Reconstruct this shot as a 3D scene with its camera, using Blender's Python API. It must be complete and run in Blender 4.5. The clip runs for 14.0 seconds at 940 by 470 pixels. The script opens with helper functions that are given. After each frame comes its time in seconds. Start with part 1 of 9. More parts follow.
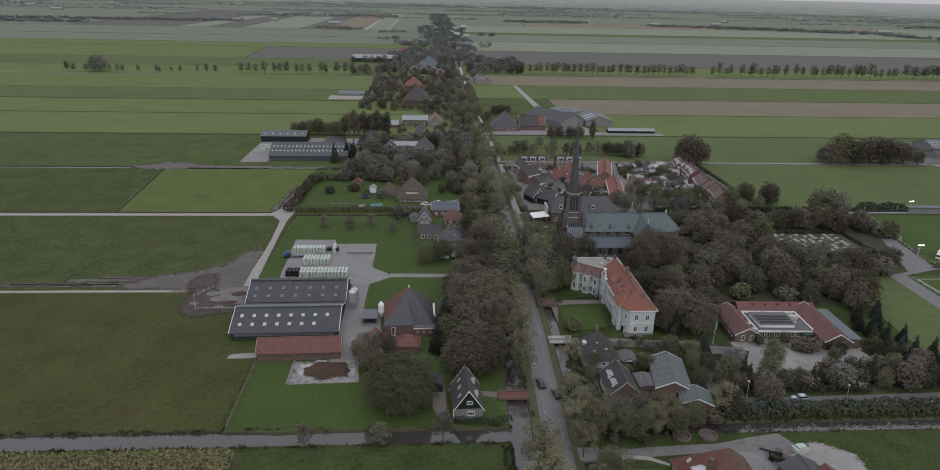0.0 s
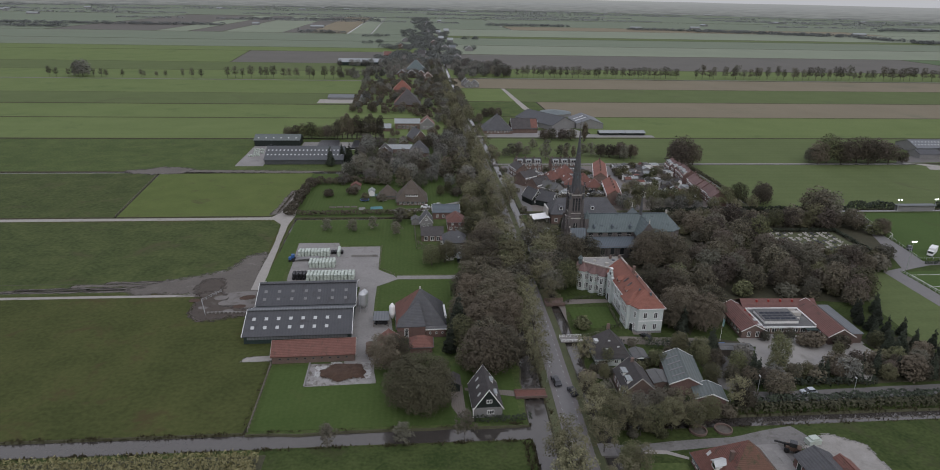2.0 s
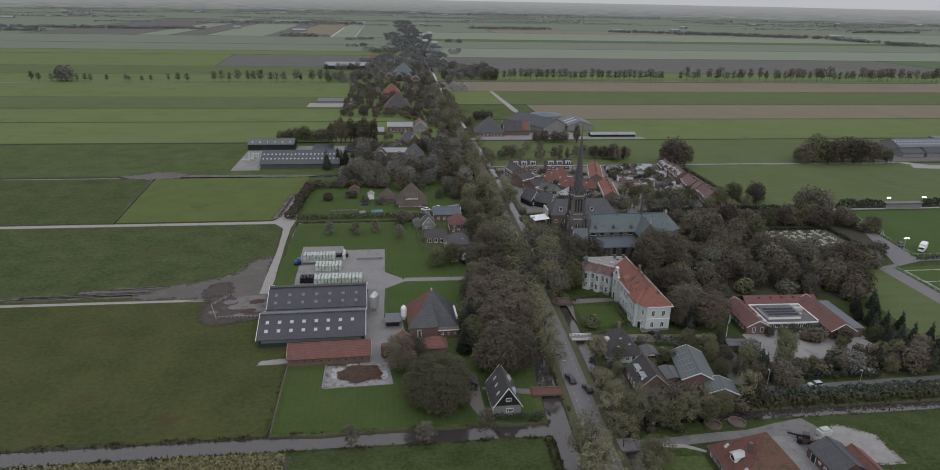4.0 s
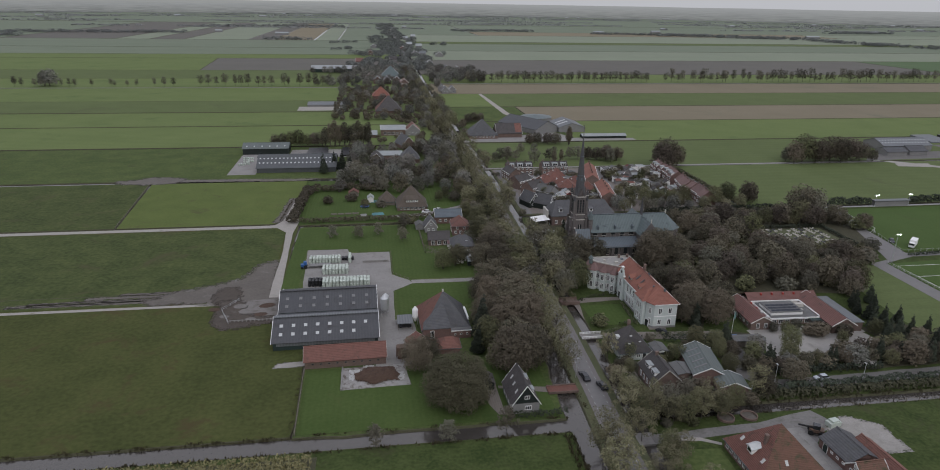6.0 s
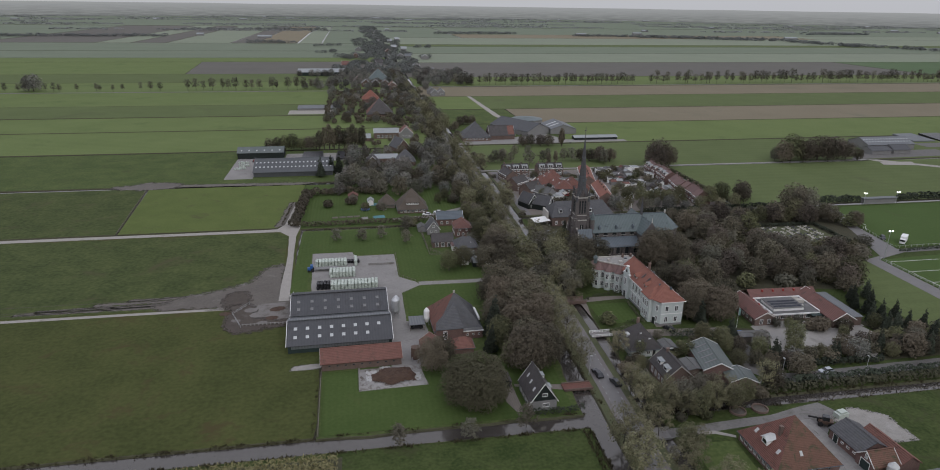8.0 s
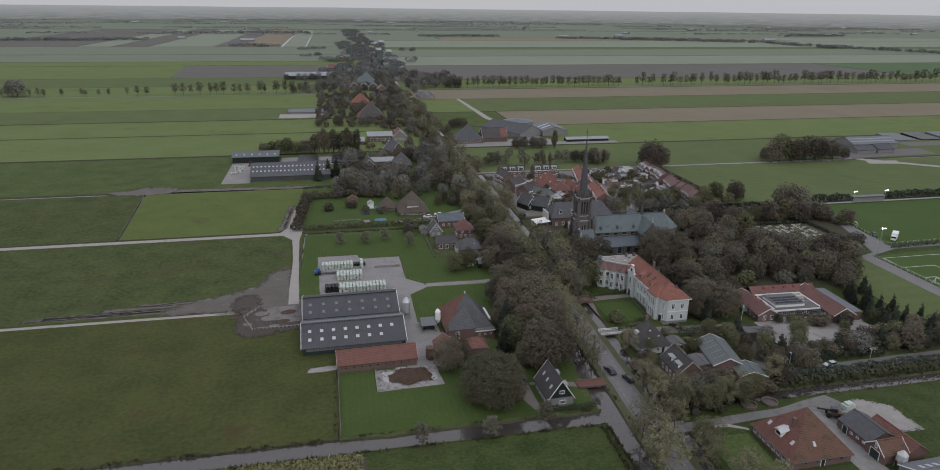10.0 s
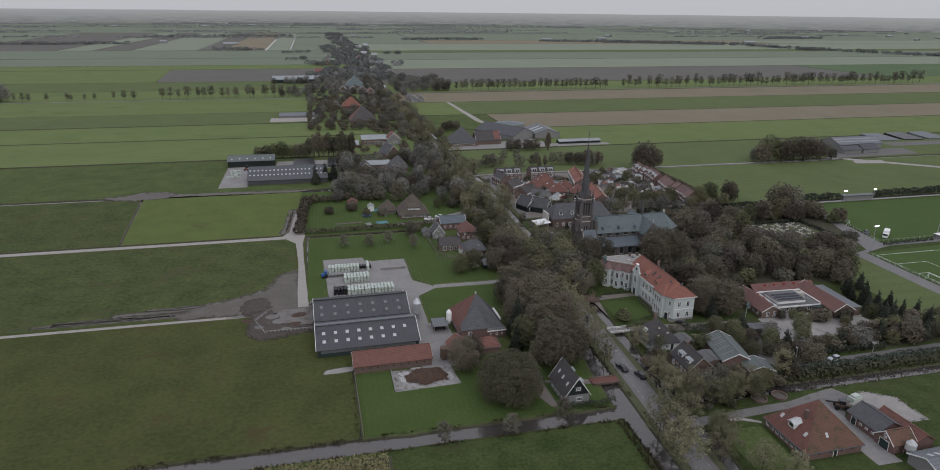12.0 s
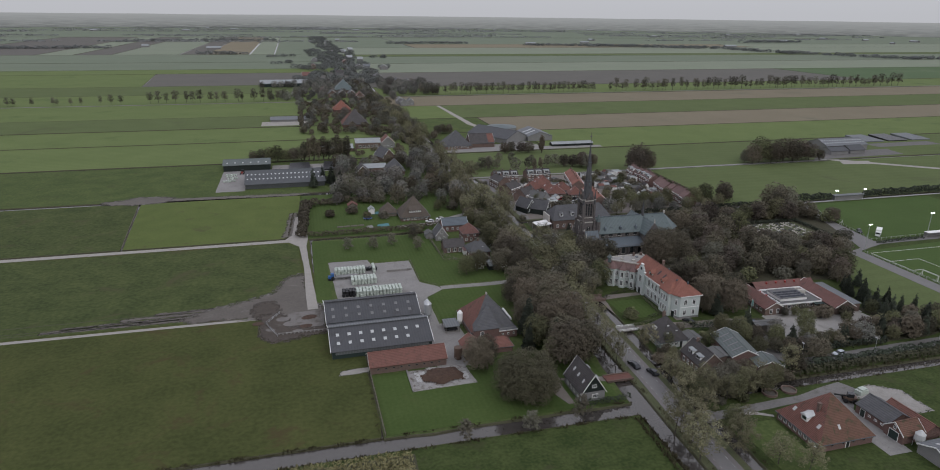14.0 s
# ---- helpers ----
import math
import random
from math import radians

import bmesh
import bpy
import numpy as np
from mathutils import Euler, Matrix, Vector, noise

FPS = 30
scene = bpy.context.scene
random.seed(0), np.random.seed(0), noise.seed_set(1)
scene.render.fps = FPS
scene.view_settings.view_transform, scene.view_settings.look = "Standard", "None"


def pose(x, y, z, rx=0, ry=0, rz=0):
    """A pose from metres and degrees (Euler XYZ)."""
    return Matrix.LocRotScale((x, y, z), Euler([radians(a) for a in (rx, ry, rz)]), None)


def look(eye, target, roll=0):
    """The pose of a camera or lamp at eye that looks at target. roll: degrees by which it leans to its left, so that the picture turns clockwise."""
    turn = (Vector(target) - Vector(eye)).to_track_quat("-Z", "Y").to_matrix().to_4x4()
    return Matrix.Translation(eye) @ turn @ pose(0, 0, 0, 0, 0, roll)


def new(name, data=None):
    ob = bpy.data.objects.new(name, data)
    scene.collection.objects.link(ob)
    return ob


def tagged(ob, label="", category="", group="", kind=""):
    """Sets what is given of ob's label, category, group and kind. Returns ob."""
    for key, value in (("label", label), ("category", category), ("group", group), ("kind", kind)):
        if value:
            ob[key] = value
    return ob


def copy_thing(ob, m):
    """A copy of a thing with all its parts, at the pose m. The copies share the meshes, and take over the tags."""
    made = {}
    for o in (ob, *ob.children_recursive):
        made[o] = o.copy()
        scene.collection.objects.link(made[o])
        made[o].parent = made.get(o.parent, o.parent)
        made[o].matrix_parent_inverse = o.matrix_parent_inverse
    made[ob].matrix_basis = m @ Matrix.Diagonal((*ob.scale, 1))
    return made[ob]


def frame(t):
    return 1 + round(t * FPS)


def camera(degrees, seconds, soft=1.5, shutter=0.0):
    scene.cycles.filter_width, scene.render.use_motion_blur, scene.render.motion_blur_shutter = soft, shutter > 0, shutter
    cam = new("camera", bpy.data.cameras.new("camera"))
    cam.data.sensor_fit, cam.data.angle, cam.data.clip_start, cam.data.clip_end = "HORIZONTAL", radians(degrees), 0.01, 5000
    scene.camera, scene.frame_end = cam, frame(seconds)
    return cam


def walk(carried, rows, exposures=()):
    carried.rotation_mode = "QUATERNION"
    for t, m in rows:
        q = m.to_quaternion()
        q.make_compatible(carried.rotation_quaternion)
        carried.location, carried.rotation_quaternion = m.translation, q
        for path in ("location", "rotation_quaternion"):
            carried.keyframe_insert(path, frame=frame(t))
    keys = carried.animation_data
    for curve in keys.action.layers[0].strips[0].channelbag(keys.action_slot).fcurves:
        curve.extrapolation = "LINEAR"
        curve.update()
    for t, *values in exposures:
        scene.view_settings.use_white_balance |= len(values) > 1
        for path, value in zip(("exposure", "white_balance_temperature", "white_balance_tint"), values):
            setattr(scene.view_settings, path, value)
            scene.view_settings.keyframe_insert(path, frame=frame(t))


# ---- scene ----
# ---- camera: seconds, x, y, z, yaw, pitch, roll (degrees) ----
cam = camera(71.12, 14.0, soft=0.95)
ROWS = [
    (0, 0.012, 0.005, 100.006, -3.657, -20.454, 1.246),
    (1, -4.518, -0.712, 99.879, -4.500, -20.280, 1.243),
    (2, -9.066, -1.489, 99.903, -5.333, -20.128, 1.217),
    (3, -13.631, -2.307, 100.052, -6.156, -19.994, 1.171),
    (4, -18.215, -3.147, 100.299, -6.969, -19.874, 1.111),
    (5, -22.817, -3.990, 100.620, -7.775, -19.766, 1.040),
    (6, -27.437, -4.816, 100.987, -8.573, -19.664, 0.963),
    (7, -32.077, -5.606, 101.375, -9.366, -19.566, 0.885),
    (8, -36.736, -6.340, 101.758, -10.152, -19.467, 0.809),
    (9, -41.415, -7.000, 102.109, -10.935, -19.364, 0.740),
    (10, -46.114, -7.565, 102.403, -11.713, -19.253, 0.683),
    (11, -50.833, -8.016, 102.613, -12.489, -19.130, 0.641),
    (12, -55.574, -8.334, 102.714, -13.264, -18.992, 0.619),
    (13, -60.335, -8.500, 102.680, -14.037, -18.835, 0.622),
    (14, -65.118, -8.494, 102.484, -14.810, -18.654, 0.653),
]


def aim(x, y, z, yaw, pitch, roll):
    return pose(x, y, z, 0, 0, yaw) @ pose(0, 0, 0, 90 + pitch) @ pose(0, 0, 0, 0, 0, roll)


walk(cam, [(r[0], aim(*r[1:])) for r in ROWS], exposures=[(0, 0.0), (14, 0.0)])

# ---- overcast sky, one soft sun ----
world = bpy.data.worlds.new("overcast_sky")
scene.world = world
world.use_nodes = True
wn = world.node_tree
sky = wn.nodes.new("ShaderNodeTexSky")
sky.sky_type, sky.sun_disc = "NISHITA", False
sky.sun_elevation, sky.sun_rotation = radians(38), radians(200)
sky.air_density, sky.dust_density = 1.0, 3.0
grey = wn.nodes.new("ShaderNodeHueSaturation")
grey.inputs["Saturation"].default_value = 0.2
grey.inputs["Value"].default_value = 0.07
wn.links.new(sky.outputs[0], grey.inputs["Color"])
# a closed cloud layer: palest grey, brighter overhead
wco = wn.nodes.new("ShaderNodeTexCoord")
wsep = wn.nodes.new("ShaderNodeSeparateXYZ")
wramp = wn.nodes.new("ShaderNodeValToRGB")
wramp.color_ramp.elements[0].position, wramp.color_ramp.elements[0].color = 0.0, (0.565, 0.575, 0.615, 1)
wramp.color_ramp.elements[1].position, wramp.color_ramp.elements[1].color = 0.75, (0.925, 0.95, 1.125, 1)
wmix = wn.nodes.new("ShaderNodeMix")
wmix.data_type = "RGBA"
wmix.inputs["Factor"].default_value = 0.85
wn.links.new(wco.outputs["Generated"], wsep.inputs[0])
wn.links.new(wsep.outputs["Z"], wramp.inputs["Fac"])
wn.links.new(grey.outputs[0], wmix.inputs["A"])
wn.links.new(wramp.outputs["Color"], wmix.inputs["B"])
wn.links.new(wmix.outputs["Result"], wn.nodes["Background"].inputs["Color"])
wn.nodes["Background"].inputs["Strength"].default_value = 1.0
sun = new("sun", bpy.data.lights.new("sun", "SUN"))
sun.data.energy, sun.data.angle, sun.data.color = 0.6, radians(25), (1.0, 0.97, 0.93)
sun.matrix_world = look((0, -100, 80), (0, 0, 0))
sun.matrix_world = pose(0, 0, 200, 0, 0, 20) @ pose(0, 0, 0, 52)


# ---- materials ----
def mat(name, c1, c2, scale=0.3, rough=0.85, bump=0.3, metal=0.0, stripe=None, fine=12.0, spec=0.3, stain=None, contrast=0.18, hue_random=0.0):
    """Two colours mixed by coarse and fine noise; stripe: (axis, metres, depth) for courses, seams or mowing; stain: a third colour in patches."""
    m = bpy.data.materials.new(name)
    m.use_nodes = True
    t = m.node_tree
    n, li = t.nodes, t.links
    b = n["Principled BSDF"]
    b.inputs["Roughness"].default_value = rough
    b.inputs["Metallic"].default_value = metal
    b.inputs["Specular IOR Level"].default_value = spec
    co = n.new("ShaderNodeTexCoord")
    big = n.new("ShaderNodeTexNoise")
    big.inputs["Scale"].default_value = scale
    big.inputs["Detail"].default_value = 5
    big.inputs["Roughness"].default_value = 0.62
    li.new(co.outputs["Object"], big.inputs["Vector"])
    small = n.new("ShaderNodeTexNoise")
    small.inputs["Scale"].default_value = scale * fine
    small.inputs["Detail"].default_value = 4
    li.new(co.outputs["Object"], small.inputs["Vector"])
    add = n.new("ShaderNodeMath")
    add.operation = "ADD"
    li.new(big.outputs["Fac"], add.inputs[0])
    li.new(small.outputs["Fac"], add.inputs[1])
    rng = n.new("ShaderNodeMapRange")
    rng.inputs["From Min"].default_value = 1 - contrast * 2
    rng.inputs["From Max"].default_value = 1 + contrast * 2
    li.new(add.outputs[0], rng.inputs["Value"])
    mix = n.new("ShaderNodeMix")
    mix.data_type = "RGBA"
    mix.inputs["A"].default_value = (*c1, 1)
    mix.inputs["B"].default_value = (*c2, 1)
    li.new(rng.outputs[0], mix.inputs["Factor"])
    out = mix.outputs["Result"]
    if stain:
        sn = n.new("ShaderNodeTexNoise")
        sn.inputs["Scale"].default_value = stain[1]
        sn.inputs["Detail"].default_value = 6
        sn.inputs["Roughness"].default_value = 0.7
        sn.inputs["Distortion"].default_value = 0.6
        li.new(co.outputs["Object"], sn.inputs["Vector"])
        sr = n.new("ShaderNodeMapRange")
        sr.inputs["From Min"].default_value = stain[2]
        sr.inputs["From Max"].default_value = stain[2] + 0.12
        li.new(sn.outputs["Fac"], sr.inputs["Value"])
        sm = n.new("ShaderNodeMix")
        sm.data_type = "RGBA"
        sm.inputs["B"].default_value = (*stain[0], 1)
        li.new(sr.outputs[0], sm.inputs["Factor"])
        li.new(out, sm.inputs["A"])
        out = sm.outputs["Result"]
    height = small.outputs["Fac"]
    if stripe:
        w = n.new("ShaderNodeTexWave")
        w.wave_type, w.bands_direction, w.wave_profile = "BANDS", stripe[0], "SIN"
        w.inputs["Scale"].default_value = 0.314 / stripe[1]
        w.inputs["Distortion"].default_value = 0.4
        w.inputs["Detail"].default_value = 1
        li.new(co.outputs["Object"], w.inputs["Vector"])
        dark = n.new("ShaderNodeMix")
        dark.data_type, dark.blend_type = "RGBA", "MULTIPLY"
        dark.inputs["Factor"].default_value = stripe[2]
        li.new(out, dark.inputs["A"])
        li.new(w.outputs["Color"], dark.inputs["B"])
        out = dark.outputs["Result"]
        height = w.outputs["Fac"]
    if hue_random:
        info = n.new("ShaderNodeObjectInfo")
        hr = n.new("ShaderNodeMapRange")
        hr.inputs["To Min"].default_value = 1 - hue_random
        hr.inputs["To Max"].default_value = 1 + hue_random
        li.new(info.outputs["Random"], hr.inputs["Value"])
        hs = n.new("ShaderNodeHueSaturation")
        li.new(hr.outputs[0], hs.inputs["Value"])
        li.new(out, hs.inputs["Color"])
        out = hs.outputs["Color"]
    li.new(out, b.inputs["Base Color"])
    if bump:
        bp = n.new("ShaderNodeBump")
        bp.inputs["Strength"].default_value = bump
        bp.inputs["Distance"].default_value = 0.1
        li.new(height, bp.inputs["Height"])
        li.new(bp.outputs["Normal"], b.inputs["Normal"])
    return m


def leafy(name, dark, light, warm, spread=0.42):
    """Foliage: each clump has its own shade, each plant its own hue."""
    m = bpy.data.materials.new(name)
    m.use_nodes = True
    n, li = m.node_tree.nodes, m.node_tree.links
    b = n["Principled BSDF"]
    b.inputs["Roughness"].default_value = 0.75
    b.inputs["Specular IOR Level"].default_value = 0.15
    geo = n.new("ShaderNodeNewGeometry")
    info = n.new("ShaderNodeObjectInfo")
    mix = n.new("ShaderNodeMix")
    mix.data_type = "RGBA"
    mix.inputs["A"].default_value = (*dark, 1)
    mix.inputs["B"].default_value = (*light, 1)
    li.new(geo.outputs["Random Per Island"], mix.inputs["Factor"])
    tone = n.new("ShaderNodeMix")
    tone.data_type = "RGBA"
    tone.inputs["B"].default_value = (*warm, 1)
    rr = n.new("ShaderNodeMapRange")
    rr.inputs["To Max"].default_value = 0.85
    li.new(info.outputs["Random"], rr.inputs["Value"])
    li.new(rr.outputs[0], tone.inputs["Factor"])
    li.new(mix.outputs["Result"], tone.inputs["A"])
    hs = n.new("ShaderNodeHueSaturation")
    vr = n.new("ShaderNodeMapRange")
    vr.inputs["To Min"].default_value = 1 - spread
    vr.inputs["To Max"].default_value = 1 + spread
    mul = n.new("ShaderNodeMath")
    mul.operation = "FRACT"
    m7 = n.new("ShaderNodeMath")
    m7.operation = "MULTIPLY"
    m7.inputs[1].default_value = 7.31
    li.new(info.outputs["Random"], m7.inputs[0])
    li.new(m7.outputs[0], mul.inputs[0])
    li.new(mul.outputs[0], vr.inputs["Value"])
    li.new(vr.outputs[0], hs.inputs["Value"])
    li.new(tone.outputs["Result"], hs.inputs["Color"])
    li.new(hs.outputs["Color"], b.inputs["Base Color"])
    return m


WATER_TINT = (1.0, 0.965, 0.89, 1)
GRASS = mat("pasture_grass", (0.0422, 0.0524, 0.0171), (0.0775, 0.0866, 0.0296), 0.06, 0.95, 0.8, fine=13, spec=0.1, stain=((0.0661, 0.057, 0.0251), 0.06, 0.55), contrast=0.15)
LUSH = mat("lush_pasture", (0.0517, 0.0739, 0.0246), (0.0862, 0.111, 0.0382), 0.07, 0.95, 0.8, fine=12, spec=0.1, stain=((0.0616, 0.0739, 0.0296), 0.1, 0.56), contrast=0.1)
GRASS_DARK = mat("darker_pasture", (0.0388, 0.0536, 0.0194), (0.0798, 0.0969, 0.0353), 0.09, 0.95, 0.9, fine=7, spec=0.1, stain=((0.0707, 0.0707, 0.0342), 0.05, 0.57), contrast=0.13)
GRASS_BRIGHT = mat("mown_meadow", (0.106, 0.142, 0.05), (0.144, 0.18, 0.067), 0.03, 0.95, 0.4, fine=26, stripe=("Y", 5.0, 0.08), spec=0.1, stain=((0.09, 0.126, 0.046), 0.02, 0.57))
MEADOW = mat("green_meadow", (0.086, 0.11, 0.043), (0.114, 0.142, 0.058), 0.04, 0.95, 0.4, fine=20, stripe=("Y", 7.0, 0.05), spec=0.1, stain=((0.09, 0.105, 0.048), 0.02, 0.58))
NEAR_GRASS = mat("thick_polder_grass", (0.03, 0.046, 0.014), (0.064, 0.082, 0.028), 0.16, 0.95, 1.0, fine=7, spec=0.1, stain=((0.052, 0.058, 0.026), 0.09, 0.55), contrast=0.12)
PLAY = mat("pale_playground_paving", (0.24, 0.23, 0.21), (0.32, 0.305, 0.28), 0.3, 0.85, 0.2, stain=((0.2, 0.19, 0.17), 0.12, 0.58))
PADDOCK = mat("grazed_paddock", (0.077, 0.103, 0.0308), (0.112, 0.139, 0.044), 0.08, 0.95, 0.6, fine=14, spec=0.1, stain=((0.0825, 0.0902, 0.0374), 0.09, 0.57))
LAWN = mat("mown_lawn", (0.048, 0.076, 0.021), (0.07, 0.1, 0.031), 0.06, 0.95, 0.5, fine=16, stripe=("X", 1.6, 0.04), spec=0.1, stain=((0.0672, 0.0888, 0.0288), 0.09, 0.58))
SPORT = mat("sports_turf", (0.054, 0.086, 0.025), (0.068, 0.104, 0.033), 0.05, 0.95, 0.3, fine=20, spec=0.1, stain=((0.062, 0.088, 0.03), 0.06, 0.58))
ROUGH_GRASS = mat("rough_verge_grass", (0.06, 0.07, 0.034), (0.1, 0.106, 0.056), 0.3, 0.95, 0.6)
BANK = mat("ditch_bank", (0.045, 0.043, 0.026), (0.08, 0.08, 0.045), 0.6, 0.95, 0.6)
WATER = mat("ditch_water", (0.0434, 0.0391, 0.0347), (0.0538, 0.0486, 0.0434), 0.1, 0.05, 0.03, spec=1.0, fine=8)
WATER.node_tree.nodes["Principled BSDF"].inputs["Specular Tint"].default_value = WATER_TINT
PLOUGH = mat("bare_brown_field", (0.168, 0.146, 0.1), (0.208, 0.18, 0.126), 0.02, 0.95, 0.3, stripe=("Y", 3.0, 0.06), fine=30, spec=0.1, stain=((0.15, 0.145, 0.1), 0.012, 0.58))
EARTH = mat("dark_ploughed_earth", (0.114, 0.108, 0.095), (0.142, 0.135, 0.118), 0.02, 0.95, 0.3, stripe=("Y", 6.0, 0.06), fine=30, spec=0.1)
STRAW = mat("stubble_field", (0.16, 0.14, 0.09), (0.21, 0.175, 0.11), 0.02, 0.95, 0.3, stripe=("X", 6.0, 0.08), fine=30)
# far green crop, its colour paled to carry the haze of distance
CROP_PALE_HAZED = mat("pale_green_crop", (0.162, 0.19, 0.13), (0.206, 0.229, 0.162), 0.012, 0.95, 0.3, stripe=("Y", 9.0, 0.06), fine=30)
CROP_BLUE = mat("deep_green_crop", (0.075, 0.115, 0.055), (0.1, 0.142, 0.072), 0.012, 0.95, 0.3, stripe=("Y", 6.0, 0.06), fine=30, spec=0.1, stain=((0.12, 0.15, 0.085), 0.006, 0.6))
# far meadows and crops: distance haze mixed into the green
CROP_MID_HAZED = mat("hazel_green_crop", (0.142, 0.168, 0.118), (0.172, 0.2, 0.143), 0.012, 0.95, 0.3, stripe=("Y", 6.0, 0.06), fine=30, spec=0.1, stain=((0.16, 0.175, 0.125), 0.006, 0.58))
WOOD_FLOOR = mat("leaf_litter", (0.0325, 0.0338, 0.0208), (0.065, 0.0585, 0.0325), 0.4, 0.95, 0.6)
ASPHALT = mat("worn_asphalt", (0.145, 0.14, 0.136), (0.188, 0.182, 0.176), 0.25, 0.85, 0.2, stain=((0.155, 0.145, 0.138), 0.12, 0.6))
CYCLE = mat("reddish_cycle_strip", (0.142, 0.131, 0.126), (0.176, 0.164, 0.157), 0.3, 0.85, 0.2)
CONCRETE = mat("pale_concrete", (0.185, 0.177, 0.166), (0.258, 0.247, 0.232), 0.12, 0.8, 0.2, stain=((0.171, 0.16, 0.144), 0.18, 0.56))
GRAVEL = mat("gravel_track", (0.25, 0.235, 0.21), (0.34, 0.32, 0.29), 0.5, 0.95, 0.4, stain=((0.15, 0.14, 0.1), 0.25, 0.6))
PAVING = mat("brick_paving", (0.15, 0.131, 0.112), (0.203, 0.18, 0.158), 0.3, 0.85, 0.3, stripe=("X", 0.6, 0.1))
MUD = mat("trodden_mud", (0.075, 0.066, 0.055), (0.13, 0.115, 0.098), 0.12, 0.7, 0.6, stain=((0.18, 0.17, 0.15), 0.1, 0.58))
SLATE = mat("dark_slate_roof", (0.058, 0.059, 0.062), (0.1, 0.1, 0.103), 0.6, 0.6, 0.5, stripe=("Z", 0.3, 0.1), fine=6, stain=((0.075, 0.075, 0.066), 0.45, 0.57))
TILE_RED = mat("red_clay_tiles", (0.128, 0.06, 0.047), (0.195, 0.092, 0.072), 0.7, 0.75, 0.6, stripe=("Z", 0.28, 0.1), fine=6, stain=((0.095, 0.056, 0.043), 0.5, 0.54), hue_random=0.12)
TILE_ORANGE = mat("orange_clay_tiles", (0.185, 0.074, 0.053), (0.27, 0.116, 0.084), 0.6, 0.75, 0.6, stripe=("Z", 0.28, 0.1), fine=6, stain=((0.14, 0.066, 0.048), 0.45, 0.57), hue_random=0.1)
TILE_PINK = mat("weathered_pink_tiles", (0.13, 0.082, 0.075), (0.19, 0.122, 0.11), 0.5, 0.75, 0.6, stripe=("Z", 0.28, 0.1), fine=6, stain=((0.11, 0.072, 0.064), 0.5, 0.55), hue_random=0.12)
TILE_BROWN = mat("dull_red_brown_tiles", (0.118, 0.06, 0.05), (0.176, 0.09, 0.076), 0.5, 0.75, 0.6, stripe=("Z", 0.28, 0.1), fine=6, stain=((0.086, 0.055, 0.047), 0.4, 0.56))
TILE_DARK = mat("dark_grey_tiles", (0.046, 0.042, 0.041), (0.085, 0.078, 0.075), 0.5, 0.7, 0.6, stripe=("Z", 0.28, 0.12), fine=6, stain=((0.06, 0.058, 0.048), 0.5, 0.57), hue_random=0.2)
MOSSY = mat("mossy_red_tiles", (0.11, 0.062, 0.044), (0.165, 0.088, 0.062), 0.6, 0.8, 0.6, stripe=("Z", 0.28, 0.1), fine=7, stain=((0.068, 0.062, 0.034), 0.45, 0.5))
THATCH = mat("old_thatch", (0.075, 0.062, 0.05), (0.12, 0.1, 0.082), 0.5, 0.95, 0.7)
SHEET_DARK = mat("dark_corrugated_sheet", (0.058, 0.06, 0.064), (0.078, 0.08, 0.083), 0.2, 0.6, 0.4, stripe=("X", 0.9, 0.07), stain=((0.052, 0.05, 0.052), 0.25, 0.56))
SHEET_PALE = mat("pale_corrugated_sheet", (0.24, 0.26, 0.26), (0.33, 0.35, 0.345), 0.2, 0.55, 0.3, stripe=("X", 0.9, 0.15))
SHEET_GREY = mat("grey_corrugated_sheet", (0.12, 0.13, 0.135), (0.17, 0.18, 0.185), 0.2, 0.6, 0.3, stripe=("X", 0.9, 0.2))
SHEET_SLATE = mat("slate_grey_corrugated_sheet", (0.07, 0.076, 0.08), (0.098, 0.104, 0.106), 0.2, 0.6, 0.3, stripe=("X", 0.9, 0.2), stain=((0.06, 0.064, 0.06), 0.3, 0.58))
SHEET_GREEN = mat("grey_green_corrugated_sheet", (0.095, 0.113, 0.108), (0.14, 0.158, 0.15), 0.2, 0.6, 0.3, stripe=("X", 0.9, 0.2), stain=((0.1, 0.112, 0.1), 0.3, 0.56))
ROOF_LIGHT = mat("translucent_sheet", (0.4, 0.41, 0.4), (0.5, 0.51, 0.5), 0.4, 0.35, 0.05)
LEAD = mat("verdigris_lead_roof", (0.085, 0.11, 0.11), (0.125, 0.152, 0.15), 0.3, 0.5, 0.3, stripe=("X", 0.7, 0.08), stain=((0.062, 0.078, 0.084), 0.3, 0.54))
ROOF_LIGHT_DULL = mat("grimy_translucent_sheet", (0.13, 0.13, 0.128), (0.2, 0.2, 0.195), 0.6, 0.5, 0.05)
DRIVE = mat("worn_concrete_drive", (0.135, 0.13, 0.122), (0.19, 0.182, 0.17), 0.2, 0.85, 0.3, fine=8, stain=((0.11, 0.103, 0.09), 0.25, 0.55))
SLAB_PALE = mat("pale_concrete_slabs", (0.185, 0.178, 0.166), (0.25, 0.242, 0.228), 0.5, 0.85, 0.3, stain=((0.19, 0.18, 0.16), 0.5, 0.55), hue_random=0.08)
SOIL = mat("dark_trampled_soil", (0.045, 0.036, 0.029), (0.085, 0.07, 0.056), 0.5, 0.8, 0.8, fine=6, stain=((0.1, 0.09, 0.075), 0.4, 0.58))
LEAD_DARK = mat("dull_lead_roof", (0.085, 0.105, 0.12), (0.13, 0.15, 0.165), 0.3, 0.5, 0.3, stripe=("X", 0.7, 0.2))
